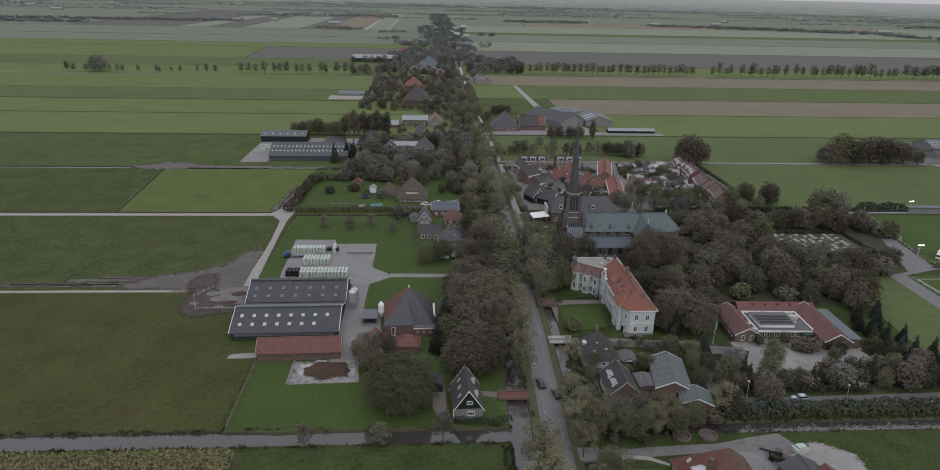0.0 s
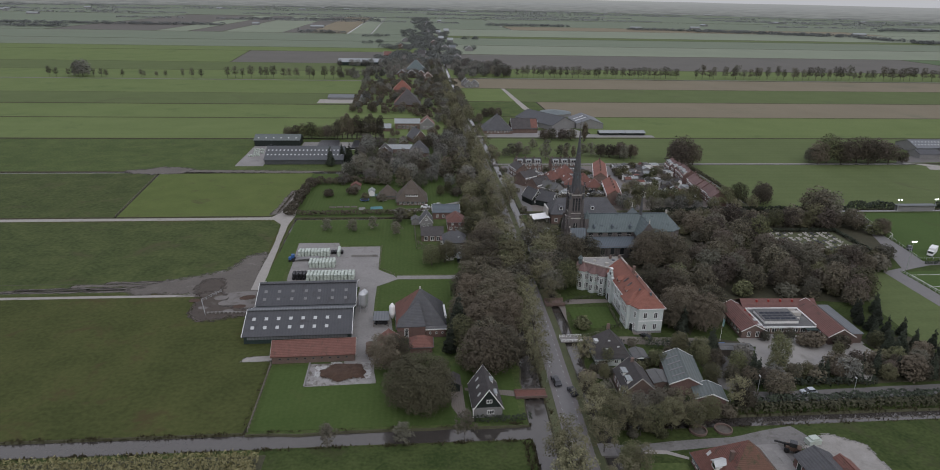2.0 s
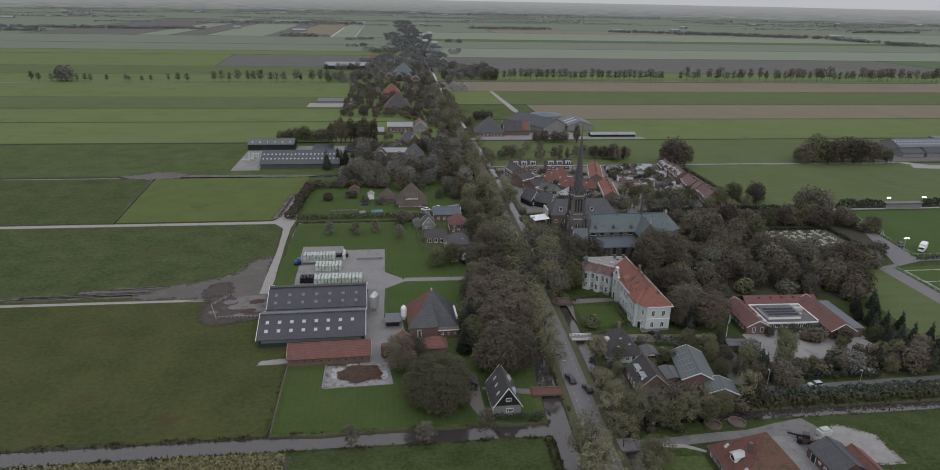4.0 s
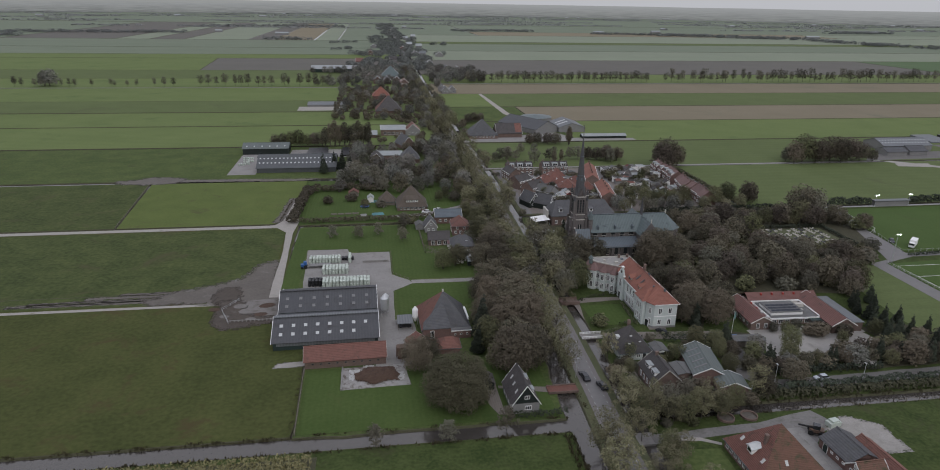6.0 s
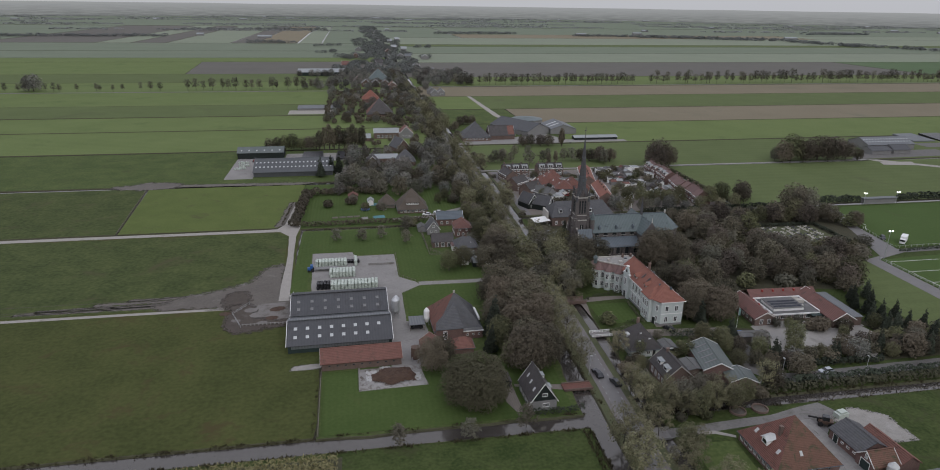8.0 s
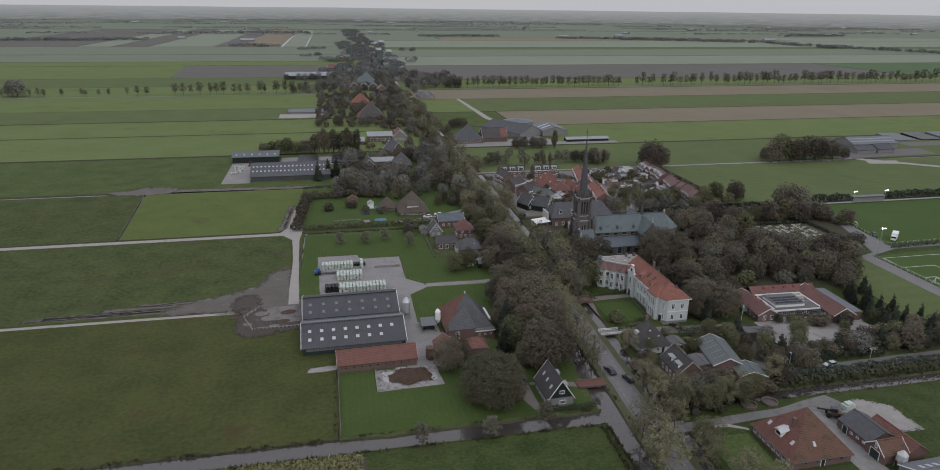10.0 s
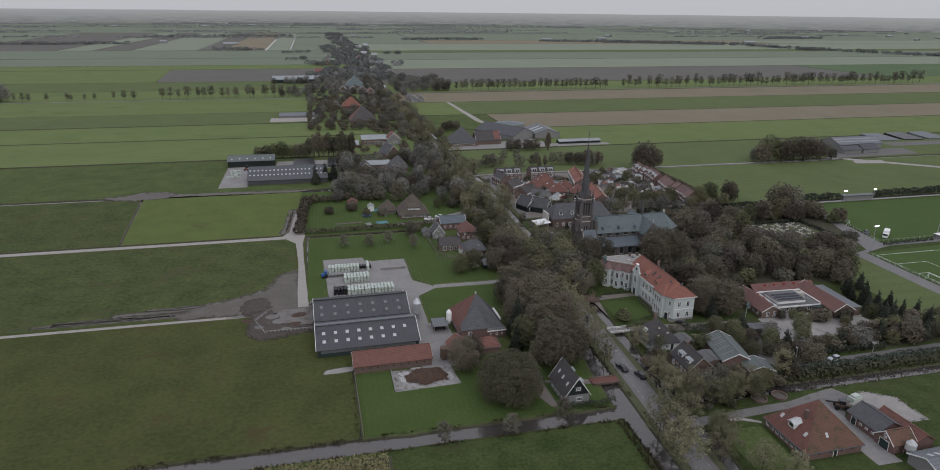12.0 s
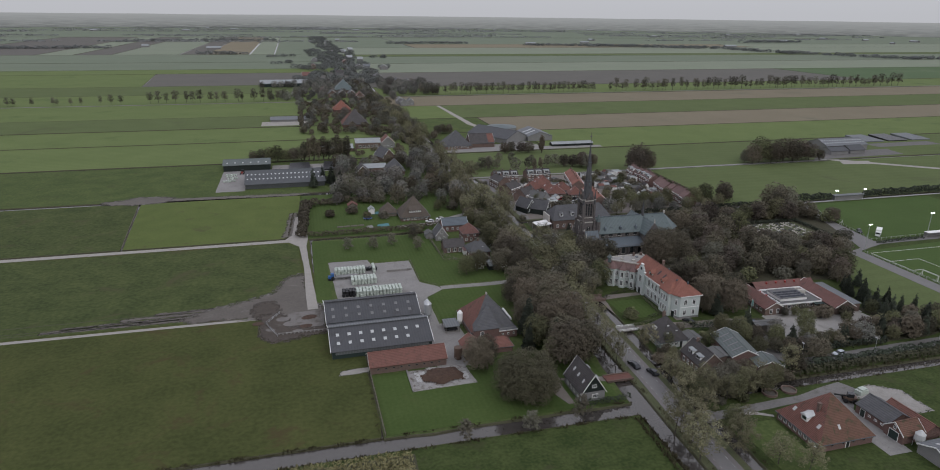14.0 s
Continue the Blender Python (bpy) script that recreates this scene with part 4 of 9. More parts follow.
def car(x, y, rz, paint, label, z=0.1, size=1.0):
    c = thing("car", label, "car", x, y, z, rz, "parked cars")
    L, W = 2.15 * size, 0.88
    bm = bmesh.new()
    prof = [(-L, 0.25), (L, 0.25), (L, 0.62), (L * 0.92, 0.78), (L * 0.45, 0.92), (-L * 0.9, 0.95), (-L, 0.7)]
    a = [bm.verts.new((-W, u, v)) for u, v in prof]
    b = [bm.verts.new((W, u, v)) for u, v in prof]
    bm.faces.new(a)
    bm.faces.new(b[::-1])
    for i in range(len(prof)):
        j = (i + 1) % len(prof)
        bm.faces.new((a[j], a[i], b[i], b[j]))
    bmesh.ops.recalc_face_normals(bm, faces=bm.faces)
    part("body", bm, paint, c)
    bm = bmesh.new()
    lo = [(-W * 0.94, -L * 0.86, 0.94), (W * 0.94, -L * 0.86, 0.94), (W * 0.94, L * 0.46, 0.9), (-W * 0.94, L * 0.46, 0.9)]
    hi = [(-W * 0.76, -L * 0.66, 1.42), (W * 0.76, -L * 0.66, 1.42), (W * 0.76, L * 0.12, 1.42), (-W * 0.76, L * 0.12, 1.42)]
    v = [bm.verts.new(p) for p in lo + hi]
    for f in ((4, 5, 6, 7), (0, 1, 5, 4), (1, 2, 6, 5), (2, 3, 7, 6), (3, 0, 4, 7)):
        bm.faces.new([v[i] for i in f])
    part("cabin_glazing", bm, GLASS, c)
    part("roof", boxes((-W * 0.77, W * 0.77, -L * 0.67, L * 0.13, 1.415, 1.46)), paint, c)
    for sx in (-1, 1):
        for sy in (-0.62, 0.62):
            wh = part("wheel", cyl(bmesh.new(), 0, 0, -0.1, 0.1, 0.31, 0.31, 12), RUBBER, c)
            wh.matrix_basis = Matrix.Translation((sx * (W - 0.05), sy * L, 0.31)) @ Matrix.Rotation(radians(90), 4, "Y")
    return c


def fence(name, label, pts, h=1.1, gap=3.0, rails=2, material=None, thick=0.07):
    f = thing(name, label, "fence")
    for a, b in zip(pts, pts[1:]):
        a, b = Vector((*a, 0)), Vector((*b, 0))
        k = max(1, int((b - a).length / gap))
        for i in range(k + 1):
            p = a.lerp(b, i / k)
            part("post", boxes((p.x - thick, p.x + thick, p.y - thick, p.y + thick, -0.1, h)), material or WOOD, f)
        for r in range(rails):
            z = h * (0.45 + 0.45 * r / max(1, rails - 1)) if rails > 1 else h * 0.85
            bm = bmesh.new()
            limb(bm, a + Vector((0, 0, z)), b + Vector((0, 0, z)), thick * 0.6, thick * 0.6, 4)
            part("rail", bm, material or WOOD, f)


# ---- farmstead ----
def stable():
    top = thing("cattle_stable", "long double-span cattle stable with dark sheet roofs", "stable", -44.2, 197, 0, 1.0)
    a = 15.8
    part("wall", boxes((-a, a, -19.5, 19.5, -0.4, 2.7)), GREEN_BOARD, top)
    for name, y0, y1, zr in (("front", -19.5, -0.3, 6.6), ("rear", 0.3, 19.5, 6.6)):
        ym = (y0 + y1) / 2
        for s, e in ((-1, y0), (1, y1)):
            bm = bmesh.new()
            o = 0.6 * s if abs(e) > 1 else 0
            c = [(-a - 0.4, ym, zr), (-a - 0.4, e + o, 2.9 - abs(o) * 0.3), (a + 0.4, e + o, 2.9 - abs(o) * 0.3), (a + 0.4, ym, zr)]
            slab(bm, c if s < 0 else c[::-1], 0.16)
            bmesh.ops.recalc_face_normals(bm, faces=bm.faces)
            part("roof_slope", bm, SHEET_DARK, top)
        part("ridge_vent", boxes((-a - 0.3, a + 0.3, ym - 0.7, ym + 0.7, zr - 0.05, zr + 0.22)), SHEET_GREY if name == "front" else SHEET_DARK, top)
        for s in (-1, 1):
            bm = bmesh.new()
            v = [bm.verts.new((s * a, y, z)) for y, z in ((y0, 2.7), (y1, 2.7), (ym, zr - 0.15))]
            w = [bm.verts.new((s * (a - 0.2), y, z)) for y, z in ((y0, 2.7), (y1, 2.7), (ym, zr - 0.15))]
            bm.faces.new(v)
            bm.faces.new(w[::-1])
            for i in range(3):
                bm.faces.new((v[i], v[(i + 1) % 3], w[(i + 1) % 3], w[i]))
            bmesh.ops.recalc_face_normals(bm, faces=bm.faces)
            part("gable", bm, GREEN_BOARD, top)
            for q, e in ((-1, y0 - 0.6 * (y0 < -1)), (1, y1 + 0.6 * (y1 > 1))):
                bm = bmesh.new()
                x0, x1 = s * (a + 0.41), s * (a + 0.55)
                pts = [(ym, zr + 0.12), (e, 2.85), (e, 2.55), (ym, zr - 0.2)]
                lowv = [bm.verts.new((x0, u, z)) for u, z in pts]
                highv = [bm.verts.new((x1, u, z)) for u, z in pts]
                bm.faces.new(lowv)
                bm.faces.new(highv[::-1])
                for i in range(4):
                    bm.faces.new((lowv[i], lowv[(i + 1) % 4], highv[(i + 1) % 4], highv[i]))
                bmesh.ops.recalc_face_normals(bm, faces=bm.faces)
                part("verge_board", bm, WHITE, top)
        # roof lights in two rows on the slope that faces south
        ang = math.atan2(zr - 2.9, ym - y0)
        for row, t in ((0, 0.28), (1, 0.62)):
            for i in range(8 if name == "front" else 7):
                if row == 0 and i == 7:
                    continue
                u = -a + 2.2 + i * (a * 2 - 4.4) / (7.4 if name == "front" else 6.2)
                p = part("roof_light", boxes((-0.5, 0.5, -0.6, 0.6, 0.0, 0.05)), ROOF_LIGHT if name == "front" else ROOF_LIGHT_DULL, top)
                p.matrix_basis = Matrix.Translation((u, y0 + (ym - y0) * t, 2.9 + (zr - 2.9) * t + 0.03)) @ Matrix.Rotation(ang, 4, "X")
    part("eaves_opening", boxes((-a + 1, a - 1, -19.62, -19.4, 1.4, 2.4)), SHEET_GREY, top)
    part("gate", boxes((a - 0.1, a + 0.1, -14, -9.5, 0, 2.6)), WOOD, top)
    part("gate", boxes((a - 0.1, a + 0.1, 6, 10.5, 0, 2.6)), WOOD, top)


stable()
cow_shed = gable_house("brick_shed", "long low brick shed with a red tiled roof", "shed", -37.7, 169.9, 8.4, 23.2, 2.5, 5.1, BRICK, TILE_RED, rz=90 + 1.5, trim=STONE, chimneys=0)
wall_row(cow_shed, "W", -10.5, 10.5, 9, 1.2, 0.7, 0.5, -4.2, bars=0, frame_mat=BRICK_DARK)
door(cow_shed, "S", 0, -11.6, 2.2, 2.3, WOOD)

farmhouse = hip_house("farmhouse", "pyramid-roofed brick farmhouse with grey and red tiles", "farmhouse", -6.8, 189.5, 17.6, 20.5, 2.7, 12.2, BRICK_RED, (SLATE, SLATE, SLATE, TILE_RED), rz=2)
farmhouse.scale = (0.86, 0.86, 0.97)
wall_row(farmhouse, "S", 0.5, 8.0, 4, 0.9, 0.9, 1.1, -10.25)
wall_row(farmhouse, "E", -9, 9, 6, 0.8, 1.1, 1.5, 8.8)
part("roof_finial", boxes((-0.3, 0.3, -0.3, 0.3, 11.9, 12.7)), STONE, farmhouse)
bm = bmesh.new()
prism(bm, rect(-8.8, 1.2, -13.0, -10.27), -0.4, 4.4)
ext = part("gable_front", bm, BRICK_RED, farmhouse, "brick barn front under the roof slope")
bm = bmesh.new()
slab(bm, [(-9.1, -13.3, 4.3), (1.3, -13.3, 4.3), (-0.6, -3.4, 9.8), (-8.4, -9.0, 5.0)], 0.2)
part("roof_slope", bm, SLATE, farmhouse)
window(farmhouse, "S", -5.6, 0.6, 1.5, 3.0, -13.0, bars=2)
part("low_extension", boxes((1.4, 8.8, -12.6, -10.27, -0.4, 2.7)), BRICK_RED, farmhouse, "low brick extension with a white roof edge")
part("roof_edge", boxes((1.2, 9.0, -12.85, -12.7, 2.65, 2.95)), WHITE, farmhouse)
part("flat_roof", boxes((1.2, 9.0, -12.7, -10.28, 2.7, 2.9)), BITUMEN, farmhouse)
wall_row(farmhouse, "S", 1.8, 8.4, 3, 1.2, 0.7, 0.7, -12.6, bars=0)
part("side_canopy", boxes((8.9, 9.6, -4, 6, 2.6, 3.3)), WHITE, farmhouse, "pale gutter board on the side")
annex = hip_house("annex", "small brick outbuilding with a red hipped roof", "outbuilding", -6.8, 172.3, 6.5, 5.6, 2.2, 4.4, BRICK_RED, (TILE_RED,) * 4, rl=2.0, along_y=False)
annex2 = gable_house("outbuilding", "low outbuilding with an orange-red tiled roof beside trees", "outbuilding", -16.5, 171.5, 6.0, 9.0, 2.3, 4.6, BRICK_RED, TILE_RED, trim=STONE, chimneys=0)

zaan = gable_house("wooden_house", "steep dark gabled house with black boards and white trim", "house", 9.2, 142.4, 7.2, 11.0, 3.0, 8.2, GREY_WALL, TILE_DARK, gable=BLACK_BOARD, chimneys=0, rz=2)
for i, u in enumerate((-3.2, 0.2, 3.2)):
    roof_window(zaan, -1, 7.2, 3.0, 8.2, u, 0.42 + 0.04 * i, 0.7, 1.2)
for u, t in ((-2.9, 0.35), (2.2, 0.45)):
    dormer(zaan, 1, 7.2, 3.0, 8.2, u, t, 1.8, 1.0)
window(zaan, "S", 0.2, 4.2, 1.4, 1.0, -5.5)
window(zaan, "S", 0.6, 1.0, 1.8, 1.2, -5.5, bars=2)
wall_row(zaan, "W", -4.4, 4.4, 4, 0.8, 1.1, 1.3, -3.6)
part("porch_post", boxes((-3.9, -3.7, -5.7, -5.5, 0, 3.0)), WHITE, zaan)
wood_lean = gable_house("garden_shed", "small dark timber shed beside the house", "shed", 1.5, 151.0, 3.4, 4.6, 2.2, 3.2, BLACK_BOARD, TILE_DARK, chimneys=0, trim=None)

# ---- convent, villas, school ----
def convent():
    top = thing("convent", "large white plastered convent with red hipped roofs", "convent", 64.6, 192.2, 0, 0.5)
    H, z1 = 8.7, 13.0
    a0, a1 = -4.9, 4.6
    body = [(-3.2, -14.0), (a1, -14.0), (a1, 14.0), (a0, 14.0), (a0, -11.4)]
    part("wall", prism(bmesh.new(), body, -0.4, H), PLASTER, top)
    part("plinth", prism(bmesh.new(), [(-3.25, -14.06), (a1 + 0.06, -14.06), (a1 + 0.06, 14.0), (a0 - 0.06, 14.0), (a0 - 0.06, -11.45)], -0.4, 0.7), GREY_WALL, top)
    wing = [(-4.6, 13.4), (-13.9, 21.4), (-12.4, 27.0), (a1, 27.0), (a1, 13.4)]
    Hw, Hm = 7.5, 9.7
    part("wing_wall", prism(bmesh.new(), wing, -0.4, Hw), PLASTER, top)
    # main roof, hipped over the south end
    o, r = 0.5, -0.2
    e0, e1 = a0 - o, a1 + o
    for f in (((-3.6, -14.5, H), (e1, -14.5, H), (r, -8.6, z1)), ((e1, -14.5, H), (e1, 17, H), (r, 17, z1), (r, -8.6, z1)), ((e0, 17, H), (e0, -11.5, H), (r, -8.6, z1), (r, 17, z1)), ((e0, -11.5, H), (-3.6, -14.5, H), (r, -8.6, z1)), ((e1, 17, H), (e0, 17, H), (r, 17, z1))):
        part("roof_slope", slab(bmesh.new(), f, 0.2), TILE_ORANGE, top)
    part("ridge_cap", boxes((r - 0.15, r + 0.15, -8.6, 17, z1 - 0.02, z1 + 0.14)), TILE_RED, top)
    part("gutter", boxes((e0 - 0.14, e0, -11.4, 13.6, H - 0.22, H - 0.04), (-3.6, e1, -14.66, -14.5, H - 0.22, H - 0.04), (e1, e1 + 0.14, -14.5, 17, H - 0.22, H - 0.04)), WHITE, top)
    # projecting bay with its own hip at the south-west corner
    y0, y1 = -10.8, -4.8
    part("projecting_bay", boxes((-6.0, a0, y0, y1, -0.4, H)), PLASTER, top)
    ym = (y0 + y1) / 2
    for f in (((-6.5, y1 + 0.4, H), (-6.5, y0 - 0.4, H), (-3.4, ym, H + 2.7)), ((-6.5, y0 - 0.4, H), (-4.4, y0 - 0.4, H), (-1.9, ym, H + 3.2), (-3.4, ym, H + 2.7)), ((-4.4, y1 + 0.4, H), (-6.5, y1 + 0.4, H), (-3.4, ym, H + 2.7), (-1.9, ym, H + 3.2))):
        part("bay_roof", slab(bmesh.new(), [(x, y, z + 0.06) for x, y, z in f], 0.18), TILE_ORANGE, top)
    for z in (1.0, 4.9):
        for k in (-1.5, 0, 1.5):
            window(top, "W", ym + k, z, 1.1, 2.5, -6.0, bars=1)
    # stepped, curved gable over the garden door
    g = part("parapet_gable", boxes((-5.7, -4.9, 7.6, 12.4, -0.4, H + 0.6), (-5.6, -5.0, 8.2, 11.8, H + 0.6, H + 1.7), (-5.6, -5.0, 8.8, 11.2, H + 1.7, H + 2.6), (-5.6, -5.0, 9.5, 10.5, H + 2.6, H + 3.4)), PLASTER, top)
    part("coping", boxes((-5.72, -4.88, 7.5, 8.2, H + 0.6, H + 0.8), (-5.72, -4.88, 11.8, 12.5, H + 0.6, H + 0.8), (-5.72, -4.88, 9.3, 10.7, H + 3.4, H + 3.6)), WHITE, g)
    ro = part("roundel", cyl(bmesh.new(), 0, 0, -0.05, 0.05, 0.55, 0.55, 14), GLASS, g)
    ro.matrix_basis = Matrix.Translation((-5.63, 10.0, H + 1.6)) @ Matrix.Rotation(radians(90), 4, "Y")
    window(top, "W", 10.0, 4.8, 1.8, 2.9, -5.7, bars=2)
    door(top, "W", 10.0, -5.7, 1.6, 2.6, BLACK_BOARD)
    # dormers and long roof lights on the west slope
    ang = math.atan2(z1 - H, r - e0)
    for y in (-1.4, 2.2):
        p = part("roof_light", boxes((-1.0, 1.0, -0.3, 0.3, 0, 0.1)), GLASS, top)
        p.matrix_basis = Matrix.Translation((-2.6, y, H + (z1 - H) * 0.56 + 0.12)) @ Matrix.Rotation(-ang, 4, "Y")
    for y, w in ((5.2, 2.2), (-2.9, 1.4)):
        d = part("dormer", boxes((-4.4, -2.2, y - w / 2, y + w / 2, H + 0.3, H + 1.7)), PLASTER, top)
        for q in (-1, 1):
            c = [(-4.8, y, H + 2.6), (-4.8, y + q * (w / 2 + 0.3), H + 1.6), (-1.6, y + q * (w / 2 + 0.3), H + 2.0), (-1.2, y, H + 3.0)]
            part("dormer_roof", slab(bmesh.new(), c if q > 0 else c[::-1], 0.15), TILE_ORANGE, d)
        part("pane", boxes((-4.44, -4.38, y - w * 0.32, y + w * 0.32, H + 0.6, H + 1.5)), GLASS, d)
    for x, y, z in ((1.2, -10.6, 12.0), (-1.4, -7.6, 12.0), (1.0, 2.0, 12.4)):
        part("roof_vent", boxes((x - 0.25, x + 0.25, y - 0.25, y + 0.25, z - 0.5, z + 0.45)), LEAD_DARK, top)
    part("chimney", boxes((0.9, 1.6, 6.0, 6.8, 11.6, 14.2), (0.82, 1.68, 5.92, 6.88, 14.2, 14.35)), BRICK, top)
    # windows of the main block
    for z in (1.0, 4.9):
        for y in (-3.0, -0.4, 2.2, 4.8):
            window(top, "W", y, z, 1.5, 2.7, a0, bars=2)
        for x in (-1.2, 2.2):
            window(top, "S", x, z + 0.2, 1.25, 2.0, -14.0, bars=1)
        wall_row(top, "E", -12.5, 12.5, 8, z, 1.2, 2.0, a1)
        w = window(top, "S", 0, z, 0.9, 2.2, 0)
        w.matrix_basis = pose(-4.05, -12.7, z, 0, 0, -57)
    d = door(top, "S", 0, 0, 1.2, 2.4, BLACK_BOARD)
    d.matrix_basis = pose(-4.6, -11.95, 0.02, 0, 0, -57)
    part("string_course", boxes((a0 - 0.05, a0, -4.7, 7.5, 4.1, 4.35), (-3.1, a1, -14.05, -14.0, 4.1, 4.35)), WHITE, top)
    # wing: mansard skirt round a flat felt roof, canted bays along the garden front
    ring_i = [(-4.0, 15.4), (-12.0, 22.0), (-11.2, 25.4), (a1 - 1.4, 25.4), (a1 - 1.4, 15.4)]
    ring_o = [(-4.4, 12.9), (-14.6, 21.6), (-12.8, 27.5), (a1 + 0.5, 27.5), (a1 + 0.5, 12.9)]
    for i in (0, 1, 2, 3):
        j = i + 1
        c = [(*ring_o[j], Hw), (*ring_o[i], Hw), (*ring_i[i], Hm), (*ring_i[j], Hm)]
        part("mansard_slope", slab(bmesh.new(), c, 0.2), TILE_PINK if i < 2 else TILE_ORANGE, top)
    part("flat_roof", prism(bmesh.new(), [ring_i[0], ring_i[4], ring_i[3], ring_i[2], ring_i[1]], Hm - 0.6, Hm + 0.06), FELT_PALE, top, "pale grey felt roof with stains")
    for i in range(5):
        p, q = Vector((*ring_i[i], 0)), Vector((*ring_i[(i + 1) % 5], 0))
        bm = boxes((0, (q - p).length, -0.18, 0.18, Hm, Hm + 0.4))
        e = part("roof_edge", bm, STONE, top)
        e.matrix_basis = Matrix.Translation(p) @ Matrix.Rotation(math.atan2(q.y - p.y, q.x - p.x), 4, "Z")
    part("roof_hatch", boxes((-4.6, -3.4, 19.0, 20.2, Hm, Hm + 0.6)), STONE, top)
    part("vent_box", boxes((-8.2, -7.4, 21.6, 22.4, Hm, Hm + 0.7)), STONE, top)
    part("vent_box", boxes((-1.2, -0.2, 22.4, 23.0, Hm, Hm + 0.5)), LEAD_DARK, top)
    part("chimney", boxes((-1.6, -0.9, 24.0, 24.7, Hm, Hm + 1.5)), BRICK, top)
    part("chimney", boxes((1.8, 2.6, 24.4, 25.2, Hm, Hm + 1.2)), BRICK, top)
    part("rear_wing", boxes((a1, 8.4, 16.0, 25.0, -0.4, 4.0)), BRICK, top)
    part("rear_roof", slab(bmesh.new(), [(a1, 15.7, 6.0), (8.8, 15.7, 3.9), (8.8, 25.3, 3.9), (a1, 25.3, 6.0)], 0.2), TILE_BROWN, top)
    th = -40.7
    ax, ay = -4.6, 13.4
    dx, dy = -math.cos(radians(-th)), math.sin(radians(-th))
    nx, ny = -math.sin(radians(-th)), -math.cos(radians(-th))
    for k, s in enumerate((2.3, 6.2, 10.4)):
        cx, cy = ax + dx * s, ay + dy * s
        m = pose(cx, cy, 0, 0, 0, th)
        w = 1.55 if k < 2 else 1.9
        bay = part("bay", prism(bmesh.new(), [(-w, 0.3), (-w * 0.6, -1.3), (w * 0.6, -1.3), (w, 0.3)], -0.4, Hw + 0.15), PLASTER, top)
        bay.matrix_basis = m
        bm = bmesh.new()
        v = [bm.verts.new(p) for p in ((-w - 0.35, 0.4, Hw), (-w * 0.6 - 0.2, -1.7, Hw), (w * 0.6 + 0.2, -1.7, Hw), (w + 0.35, 0.4, Hw), (0, 0.9, Hm + 0.25))]
        for f in ((0, 1, 4), (1, 2, 4), (2, 3, 4), (3, 0, 4), (3, 2, 1, 0)):
            bm.faces.new([v[i] for i in f])
        part("bay_roof", bm, TILE_PINK, bay)
        part("cornice", boxes((-w * 0.6 - 0.1, w * 0.6 + 0.1, -1.42, -1.3, Hw - 0.25, Hw + 0.02)), WHITE, bay)
        for z in (0.9, 4.3):
            f = window(bay, "S", 0, z, 1.15, 2.3, -1.3)
            for q in (-1, 1):
                f = window(bay, "S", 0, z, 0.7, 2.2, 0)
                f.matrix_basis = pose(q * w * 0.8, -0.5, z, 0, 0, q * 68)
    for s in (4.3, 8.3):
        for z in (0.9, 4.3):
            f = window(top, "S", 0, z, 0.95, 2.2, 0)
            f.matrix_basis = pose(ax + dx * s + nx * 0.02, ay + dy * s + ny * 0.02, z, 0, 0, th)
    for z in (0.9, 4.3):
        for u in (0.35, 0.7):
            f = window(top, "S", 0, z, 1.0, 2.1, 0)
            f.matrix_basis = pose(-13.9 + 1.5 * u, 21.4 + 5.6 * u, z, 0, 0, -105)
    bm = bmesh.new()
    cyl(bm, -13.0, 22.2, Hm - 0.6, Hm + 1.3, 0.75, 0.7, 8)
    cyl(bm, -13.0, 22.2, Hm + 1.3, Hm + 1.5, 1.05, 1.05, 8)
    cyl(bm, -13.0, 22.2, Hm + 1.5, Hm + 2.5, 0.95, 0.15, 8)
    part("lantern", bm, LEAD, top)
    part("lantern_spike", cyl(bmesh.new(), -13.0, 22.2, Hm + 2.4, Hm + 3.6, 0.07, 0.03, 6), LEAD_DARK, top)


convent()
villa = hip_house("villa", "white villa with a steep dark pyramid roof", "house", 48.2, 165.0, 9.6, 11.2, 2.8, 8.6, PLASTER, (TILE_DARK,) * 4, rl=1.5)
wall_row(villa, "S", -4.2, 2.5, 2, 0.8, 1.2, 1.2, -5.6)
door(villa, "S", 2.6, -5.6, 1.0, 2.1, BLACK_BOARD)
wall_row(villa, "W", -5, 5, 4, 0.8, 1.0, 1.3, -4.8)
for x, y, z in ((-0.9, -2.2, 6.3), (1.6, -3.4, 4.9), (-1.8, -3.8, 4.5)):
    part("skylight", boxes((x - 0.35, x + 0.35, y - 0.5, y + 0.1, z, z + 0.35)), ROOF_LIGHT, villa)
part("roof_glazing", boxes((-4.2, -3.0, 0.0, 1.8, 4.2, 5.0)), ROOF_LIGHT, villa)
part("chimney", boxes((-0.4, 0.4, 1.6, 2.4, 7.6, 9.6)), BRICK, villa)
villa_garage = gable_house("garage", "small white garage with a dark roof edge", "garage", 56.4, 162.0, 4.0, 5.0, 2.3, 2.9, PLASTER, BITUMEN, trim=None, chimneys=0)
door(villa_garage, "S", 0, -2.5, 2.6, 2.0, BLACK_BOARD)

